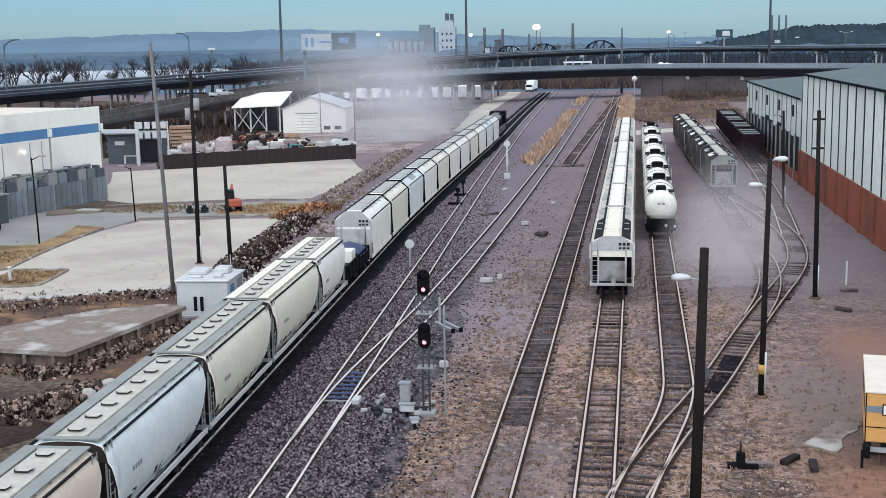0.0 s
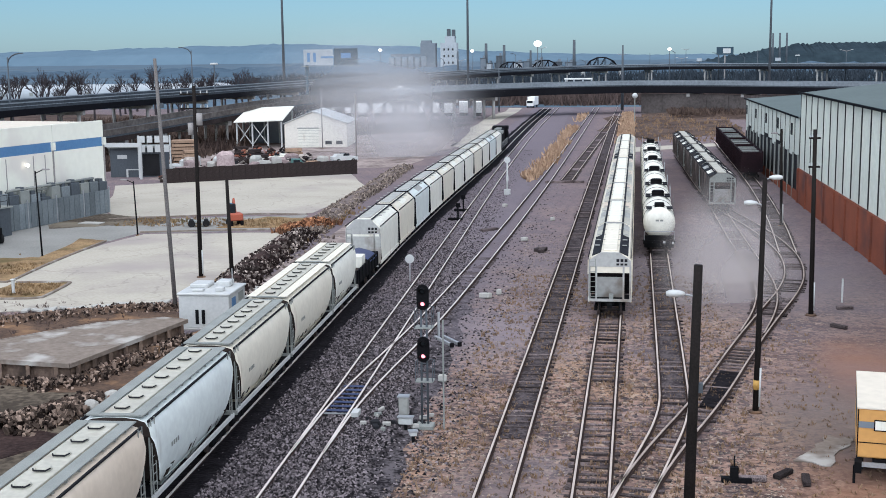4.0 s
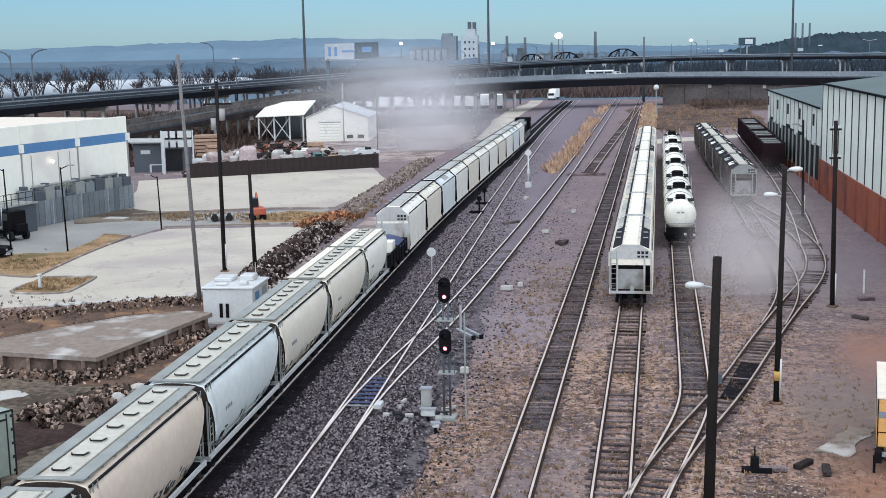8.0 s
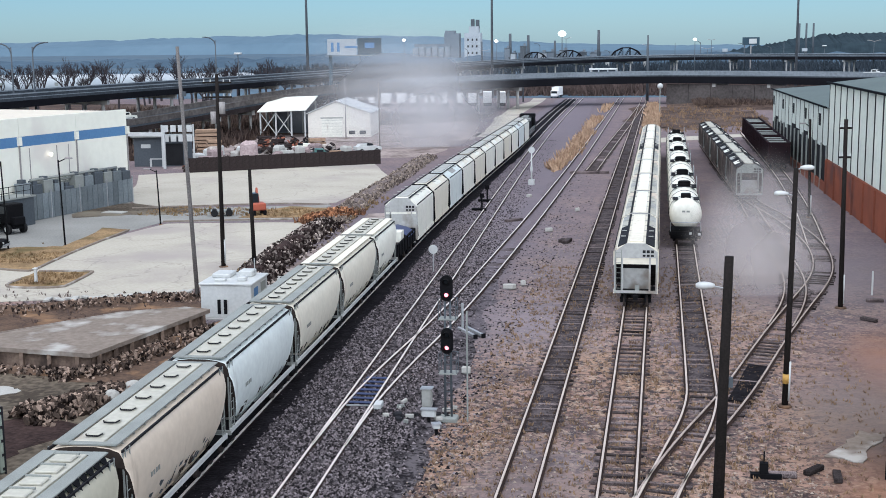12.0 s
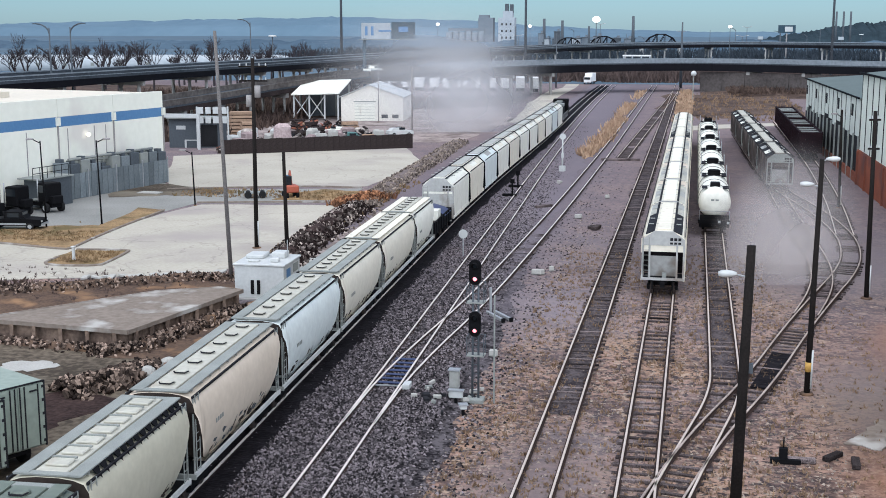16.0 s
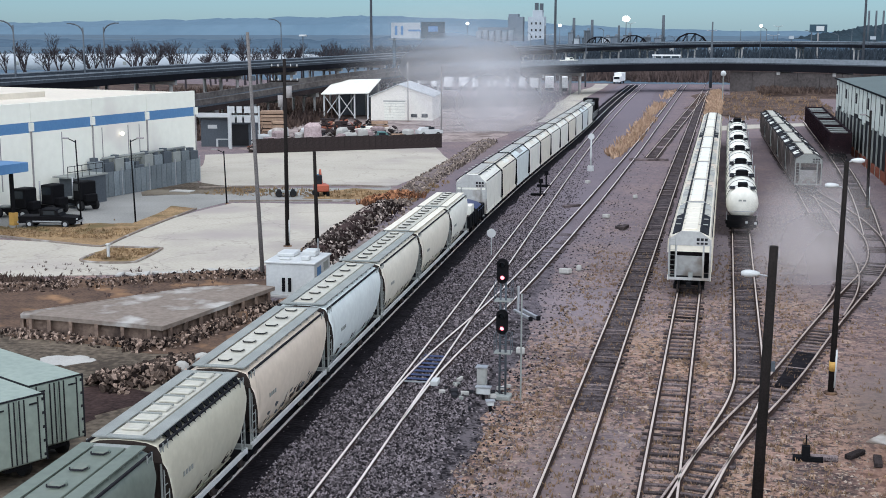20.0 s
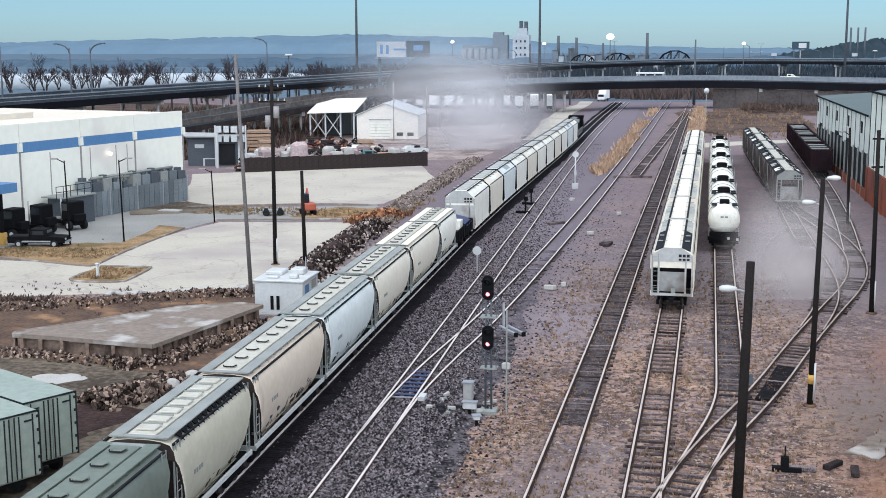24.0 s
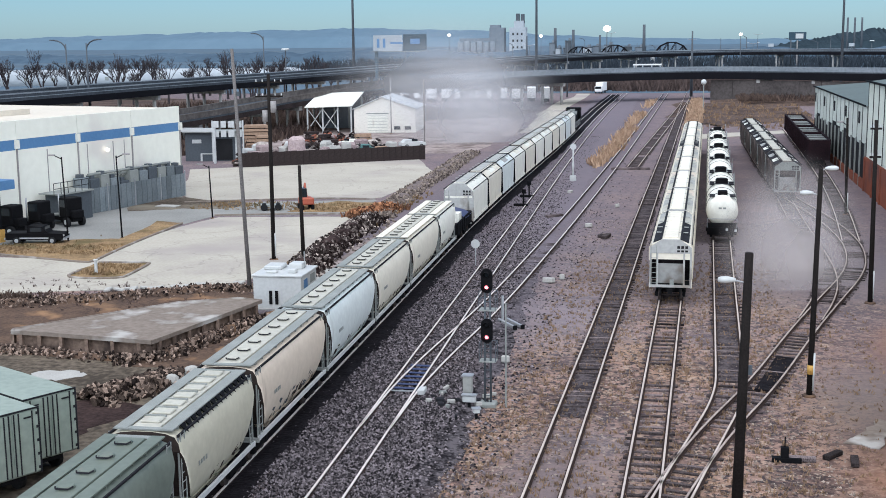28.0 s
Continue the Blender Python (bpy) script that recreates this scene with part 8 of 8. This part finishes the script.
    for x0, sp, rise in ((-13, 5.2, 9.0), (-50, 4.4, 7.5), (-73, 4.0, 6.5)):
        for yy in (-3, 3):
            up = [(x0 + i * sp, 5.5 + rise * min(1, 1.25 * math.sin(math.pi * i / 5))) for i in range(6)]
            for (xa, za), (xb, zb) in zip(up, up[1:]):
                bar("top_chord", (xa, yy, za), (xb, yy, zb), 0.5)
            for xa, za in up:
                bar("truss_post", (xa, yy, 5.5), (xa, yy, za + 0.05), 0.25)
            bar("bottom_chord", (x0, yy, 5.5), (x0 + 5 * sp, yy, 5.5), 0.6)
            for (xa, za), (xb, zb) in zip(up[1:-1], up[2:-1]):
                bar("diagonal", (xa, yy, 5.5), (xb, yy, zb), 0.3)
    for x in (-73, -52, -29, -13, 13):
        boxes("pier", "pier", t, [((x, 0, 2.6), (2.0, 7, 5.2))])
    # white trailers parked behind the piers
    for i in range(11):
        wt = empty("white_trailer", pose(-92 + i * 4.4, 376 + (i % 2) * 1.5, 0, 0, 0, 8), "white box trailer parked behind the bridge piers", "trailer", "far trailers")
        boxes("box", "elev_white", wt, [((0, 0, 2.6), (2.6, 9, 3.2))], bevel=0.05)
        boxes("wheel_set", "black", wt, [((0, -3, 0.5), (2.4, 1.0, 1.0))])
    # signboard row at the storage yard
    sb = empty("sign_board", pose(-74.7, 186.4, 0, 0, 0, 12), "two rows of white boards on a frame above the yard", "sign")
    for i in range(4):
        for z in (6.0, 4.5):
            boxes("board", "light_box", sb, [((-1.95 + i * 1.25, 0, z), (1.0 - 0.15 * (i % 2), 0.1, 1.05))])
    for x in (-2.5, 2.4):
        boxes("post", "light_box", sb, [((x, 0.1, 3.3), (0.22, 0.18, 6.6))])
    # long white building
    w = empty("long_building", pose(-250, 520, 0, 0, 0, 12), "long low white building behind bare trees", "building")
    bm = bmesh.new()
    prof = [(-6, 0), (-6, 4.5), (-4, 6.2), (0, 7.0), (4, 6.2), (6, 4.5), (6, 0)]
    rings = [[Vector((x, a, b)) for a, b in prof] for x in (-130, 70)] + [[Vector((76, a * 0.8, b * 0.85)) for a, b in prof], [Vector((79, a * 0.4, b * 0.5)) for a, b in prof]]
    loft(bm, rings)
    bmesh.ops.recalc_face_normals(bm, faces=bm.faces)
    part("shell", bm, "elev_pale", w)
    for i in range(15):
        boxes("window", "grating", w, [((-120 + i * 12, -6.05, 3), (1.5, 0.2, 1.5))])
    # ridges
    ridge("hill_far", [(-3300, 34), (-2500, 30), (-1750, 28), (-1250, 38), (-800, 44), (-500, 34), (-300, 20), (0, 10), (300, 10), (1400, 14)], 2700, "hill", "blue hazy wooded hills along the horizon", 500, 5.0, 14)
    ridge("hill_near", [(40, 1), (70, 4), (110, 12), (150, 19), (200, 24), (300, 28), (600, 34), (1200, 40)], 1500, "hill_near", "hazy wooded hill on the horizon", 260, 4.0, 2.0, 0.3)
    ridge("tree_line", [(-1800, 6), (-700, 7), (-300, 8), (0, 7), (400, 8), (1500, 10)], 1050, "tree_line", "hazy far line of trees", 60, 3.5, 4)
    rnd = random.Random(3)
    for i in range(44):
        bare_tree(100 + i, rnd.uniform(15, 21), -240 + i * 2.7 + rnd.uniform(-4, 4), 330 + rnd.uniform(0, 70) + i * 0.8)
    for i in range(9):
        bare_tree(200 + i, rnd.uniform(8, 12), -100 + i * 4.5 + rnd.uniform(-2, 2), 255 + rnd.uniform(0, 40))
    scrub("brush", 2600, lambda r: (r.uniform(-150, -80), r.uniform(195, 330)), (1.0, 3.2), "scrub", "brown leafless brush below the highway", 5)
    scrub("brush_strip", 560, lambda r: ((lambda c: (-15.8 + c[1] + r.gauss(0, 0.55), c[0] + r.gauss(0, c[2])))(r.choice(((189, -0.3, 2.0), (203, 0, 3.0), (214, 0.2, 3.0), (226, 0.4, 3.5), (240, 0.2, 4.0), (256, 0.2, 5.0), (285, -0.2, 6.0), (305, 0.2, 5.0), (355, 0, 9.0))))), (0.5, 1.5), "straw", "straw-coloured bushes between the tracks", 6)
    scrub("brush_strip", 520, lambda r: (-3.0 + r.uniform(-1.4, 1.8), r.uniform(255, 380)), (0.4, 1.3), "straw", "straw-coloured bushes at the end of the yard", 8)
    scrub("brush", 420, lambda r: (r.uniform(0, 24), r.uniform(262, 372)), (0.3, 0.9), "weed", "brown brush below the overpass", 9)
    scrub("weeds", 700, lambda r: (r.uniform(-67, -52), r.uniform(97, 112)) if r.random() < 0.01 else ((lambda f: (-67 + 13.5 * f + r.uniform(-0.8, 0.8), 102.5 + 1.5 * f + r.uniform(-2.5, 3.0)))(r.random())), (0.12, 0.35), "dry_grass", "dry grass tufts on the island", 12)
    scrub("weeds", 250, lambda r: (r.uniform(-51, -47.2), r.uniform(92, 97)), (0.12, 0.4), "dry_grass", "dry grass tufts on the small island", 13)
    scrub("weeds", 500, lambda r: (r.uniform(-58, -37), r.uniform(132, 139)), (0.12, 0.4), "dry_grass", "dry grass tufts between the lots", 14)
    scrub("weeds", 160, lambda r: (r.uniform(-35.5, -33), r.uniform(98, 150)), (0.2, 0.6), "dry_grass", "dry weeds on the berm", 10)
    scrub("weeds", 260, lambda r: (r.uniform(-55, -36), r.uniform(79, 90)), (0.1, 0.28), "twig", "dry stalks along the lot edge", 11)
    # made-up thicket, added only to make the space below the deck dark
    scrub("brush", 2400, lambda r: (r.uniform(-110, 90), r.uniform(440, 520)), (2.5, 5.5), "twig", "dark thicket added to darken the gap under the overpass", 15)
    scrub("brush", 700, lambda r: (r.uniform(9, 50), r.uniform(356, 384)), (0.6, 1.8), "scrub", "brown brush on the bank under the overpass", 16, 0.9)
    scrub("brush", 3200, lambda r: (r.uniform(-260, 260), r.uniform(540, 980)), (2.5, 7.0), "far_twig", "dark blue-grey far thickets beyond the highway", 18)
    tk = empty("box_truck", pose(-35.9, 428, 0, 0, 0, -8), "white box truck on the gravel road below the overpass", "truck")
    boxes("box", "elev_white", tk, [((0, 2.2, 2.3), (2.6, 5.6, 2.8))], bevel=0.06)
    boxes("cab", "elev_white", tk, [((0, -1.7, 1.6), (2.4, 2.0, 2.0))], bevel=0.15)
    boxes("windscreen", "dark_glass", tk, [((0, -2.71, 2.0), (2.0, 0.04, 0.8))])
    for sx in (-1.05, 1.05):
        for wy in (-1.6, 3.4):
            bm = bmesh.new()
            cyl(bm, (sx - 0.15, wy, 0.48), (sx + 0.15, wy, 0.48), 0.48, n=12)
            part("wheel", bm, "rubber", tk)
    sheet("dark_crossing", [(3.15, 66.5), (4.3, 66.3), (5.85, 73.7), (4.72, 74.2)], 0.12, "oily", 0.05, 2, 0.05, "black infill between the rails of the spur", "infill")
    sheet("road", [(-36.5, 250), (-33.0, 250), (-37.2, 330), (-38.5, 425), (-43, 425), (-42, 330), (-38.5, 270)], 0.03, "concrete", 0.04, 3, 1.2, "pale gravel road beyond the train", "road")


# ---------- loose stones ----------
def stones(name, n, area, size, material, label, seed):
    rnd = random.Random(seed)
    verts, faces = [], []
    for _ in range(n):
        x, y, z = area(rnd)
        r = rnd.uniform(*size)
        a = rnd.uniform(0, 6.3)
        b = len(verts)
        for dx, dy, dz in ((1, 0, 0), (-0.4, 0.9, 0), (-0.6, -0.8, 0), (0.1, 0.1, 0.8)):
            verts.append((x + r * (dx * math.cos(a) - dy * math.sin(a)), y + r * (dx * math.sin(a) + dy * math.cos(a)), z + r * dz))
        faces += [(b, b + 1, b + 3), (b + 1, b + 2, b + 3), (b + 2, b, b + 3)]
    me = bpy.data.meshes.new(name)
    me.from_pydata(verts, [], faces)
    me.materials.append(M[material])
    return tagged(new(name, me), label, "stones", kind="stuff")


def build_stones():
    def by_main(r):
        y = min(38 + r.expovariate(0.027), 240)
        off = r.uniform(-9.0, 3.0) + r.gauss(0, 0.5)
        if -7.4 < off < -3.6 and r.random() < 0.93:
            off = r.uniform(-2.8, 3.0)
        x = t0_x(y) + off if r.random() < 0.94 else r.triangular(-13.5, -8.0, -12.5)
        return x, y, 0.09 if x < t0_x(y) + 4 else 0.0
    stones("ballast_stones", 65000, by_main, (0.05, 0.14), "stone", "loose grey ballast stones beside the main tracks", 21)

    def by_yard(r):
        y = 40 + 90 * r.random() ** 1.4
        return r.uniform(-11, 7), y, 0.0
    stones("yard_stones", 9000, by_yard, (0.04, 0.11), "pebble", "loose pale stones on the yard earth", 22)
    scrub("weeds", 3800, lambda r: (r.uniform(-10.5, 5.5), 46 + 60 * r.random() ** 1.3), (0.08, 0.26), "weed", "low dry weeds between the tracks", 23)
    scrub("weeds", 600, lambda r: (r.uniform(4, 11), 48 + 40 * r.random()), (0.08, 0.24), "weed", "low dry weeds on the dirt", 24)


# ---------- drifting smoke ----------
def smoke_mat(name, colour, peak, seed):
    m = bpy.data.materials.new(name)
    m.use_nodes = True
    n, l = m.node_tree.nodes, m.node_tree.links
    out = n["Material Output"]
    n.remove(n["Principled BSDF"])
    tc = n.new("ShaderNodeTexCoord")
    g = n.new("ShaderNodeTexGradient")
    g.gradient_type = "SPHERICAL"
    l.new(tc.outputs["Object"], g.inputs["Vector"])
    t = n.new("ShaderNodeTexNoise")
    t.noise_dimensions = "4D"
    t.inputs["W"].default_value, t.inputs["Scale"].default_value, t.inputs["Detail"].default_value = seed, 0.9, 2
    l.new(tc.outputs["Object"], t.inputs["Vector"])
    r = n.new("ShaderNodeMapRange")
    r.inputs["From Min"].default_value, r.inputs["From Max"].default_value = 0.15, 0.75
    l.new(t.outputs["Fac"], r.inputs["Value"])
    s = n.new("ShaderNodeMapRange")
    s.interpolation_type = "SMOOTHSTEP"
    s.inputs["From Max"].default_value = 1.0
    l.new(g.outputs["Fac"], s.inputs["Value"])
    k = n.new("ShaderNodeMath")
    k.operation = "MULTIPLY"
    l.new(r.outputs["Result"], k.inputs[0]), l.new(s.outputs["Result"], k.inputs[1])
    p = n.new("ShaderNodeMath")
    p.operation = "MULTIPLY"
    l.new(k.outputs[0], p.inputs[0])
    p.inputs[1].default_value = peak
    tr_, d, x = n.new("ShaderNodeBsdfTransparent"), n.new("ShaderNodeBsdfTranslucent"), n.new("ShaderNodeMixShader")
    d2, mx = n.new("ShaderNodeBsdfDiffuse"), n.new("ShaderNodeAddShader")
    d.inputs["Color"].default_value = d2.inputs["Color"].default_value = (*colour, 1)
    l.new(d.outputs[0], mx.inputs[0]), l.new(d2.outputs[0], mx.inputs[1])
    l.new(p.outputs[0], x.inputs[0]), l.new(tr_.outputs[0], x.inputs[1]), l.new(mx.outputs[0], x.inputs[2])
    l.new(x.outputs[0], out.inputs["Surface"])
    return m


def smoke(name, c, r, layers, colour, peak, label):
    """A thin drifting veil: a few bowed layers, dense in the middle and gone at the rim."""
    e = empty(name, pose(*c), label, "smoke", kind="stuff")
    for i in range(layers):
        bm = bmesh.new()
        n = 12
        rnd = random.Random(i + len(label))
        grid = []
        for a in range(n + 1):
            row = []
            for b in range(n + 1):
                u, v = a / n * 2 - 1, b / n * 2 - 1
                row.append(bm.verts.new((u, 0.25 * (u * u + v * v) * (1 if i % 2 else -1) + 0.08 * noise.noise((u * 2, v * 2, i)), v)))
            grid.append(row)
        for a in range(n):
            for b in range(n):
                bm.faces.new((grid[a][b], grid[a + 1][b], grid[a + 1][b + 1], grid[a][b + 1])).smooth = True
        o = part("veil", bm, smoke_mat("smoke", colour, peak, 3.7 * i + len(label)), e)
        o.matrix_basis = Matrix.Translation((rnd.uniform(-0.12, 0.12) * r[0], (i - layers / 2) * r[1], rnd.uniform(-0.1, 0.1) * r[2])) @ rot_z(radians(12)) @ Matrix.Diagonal((r[0], r[1], r[2], 1))
    return e


SMOKE = []


def build_smoke():
    SMOKE.append(smoke("diesel_smoke", (-43.0, 226, 7.0), (19, 4, 14), 2, (0.37, 0.36, 0.36), 0.72, "grey smoke drifting over the storage yard"))
    SMOKE.append(smoke("diesel_smoke", (-50.0, 236, 13.5), (27, 5, 15), 1, (0.46, 0.45, 0.445), 0.58, "thin grey smoke rising beside the overpass"))
    SMOKE.append(smoke("diesel_smoke", (-34.8, 243, 5.5), (6.5, 3, 6.5), 1, (0.10, 0.098, 0.102), 0.85, "dark smoke just behind the locomotive"))
    SMOKE.append(smoke("dust_haze", (6.9, 101, 2.0), (6.5, 4, 8.5), 3, (0.40, 0.365, 0.345), 0.78, "pale dust haze over the curved track"))


# ---------- what moves ----------
ROAD = []           # (car, metres along the deck at 0 s, metres a second, side)


def build_road_cars():
    for s0, v, side, paint, label, kind in ((115, 19.0, -2.4, "white", "white car driving along the overpass", "car"), (-57, 19.0, -2.4, "light_box", "pale grey pickup driving along the overpass", "pickup"),
                                            (-325, 19.0, -2.4, "white", "white pickup driving along the overpass", "pickup")):
        c = vehicle(0, 0, 0, paint, label, kind)
        ROAD.append((c, s0, v, side))
        c.matrix_basis = deck_pose(s0, v, side)


def deck_pose(s, v, side):
    """Place on the road, s metres from the left end of the overpass; the ramp and the street below lead up to it."""
    if not DECK_LINE:
        up = [(-420, -260, 0.0), (-170, 20, 0.0), (-150, 70, 0.1), (-130, 120, 0.2), (-118, 155, 1.9), (-106, 190, 3.6), (-98, 215, 4.8), (-94, 233, 5.4), (-91, 250, 6.2), (-84, 262, 7.2), (-77, 284, 8.0)]
        first = resample(smooth_line([Vector(p) for p in up] + [Vector(DECK[0])], 3), 1.0)
        DECK_LINE.extend(first + resample(smooth_line([Vector(p) for p in DECK], 3), 1.0))
        DECK_START.append(len(first))
    s += DECK_START[0]
    i = max(0, min(len(DECK_LINE) - 3, int(s)))
    a, b = DECK_LINE[i], DECK_LINE[i + 2]
    d = (b - a).normalized()
    p = a + d * (s - i) + Vector((d.y, -d.x, 0)) * side
    return pose(p.x, p.y, p.z - 0.02, 0, 0, math.degrees(math.atan2(d.y, d.x)))


DECK_START = []
DECK_LINE = []
TRAVEL = [(0, -19.7), (1, -18.63), (2, -17.59), (3, -16.55), (4, -15.53), (5, -14.53), (6, -13.53), (7, -12.55), (8, -11.58), (9, -10.62), (10, -9.69), (11, -8.77), (12, -7.87), (13, -6.99), (14, -6.14),
          (15, -5.32), (16, -4.53), (17, -3.78), (18, -3.07), (19, -2.4), (20, -1.79), (21, -1.24), (22, -0.76), (23, -0.34), (24, -0.0), (25, 0.25), (26, 0.41), (27, 0.47), (28, 0.47)]


def travel(t):
    for (a, p), (b, q) in zip(TRAVEL, TRAVEL[1:]):
        if t <= b:
            return p + (q - p) * (t - a) / (b - a)
    return TRAVEL[-1][1]


def motions():
    for car, c in TRAIN:
        walk(car, [(t, train_pose(c + s)) for t, s in TRAVEL])
    for c, s0, v, side in ROAD:
        walk(c, [(t, deck_pose(s0 + v * t, v, side)) for t in range(29)])
    for i, s in enumerate(SMOKE):
        p, k = s.matrix_basis.translation.copy(), (0.02, 0.03, 0.02, 0.01)[i]
        walk(s, [(t, pose(p.x + k * (t - 14), p.y, p.z + 0.4 * math.sin(t * 0.35 + i), 0, 4 * math.sin(t * 0.3 + i), 0)) for t in range(0, 29, 2)])
    for w in ROLLING:
        p = w.matrix_basis.translation.copy()
        walk(w, [(k * 0.5, Matrix.Translation(p) @ Matrix.Rotation(-travel(k * 0.5) / 0.44, 4, "X")) for k in range(57)])


build_ground()
build_train()
build_parked_cars()
build_poles()
build_signals()
build_kerbs()
build_hut()
build_left()
build_warehouse()
build_shed()
build_far()
build_road_cars()
build_smoke()
build_tracks()
build_stones()
motions()
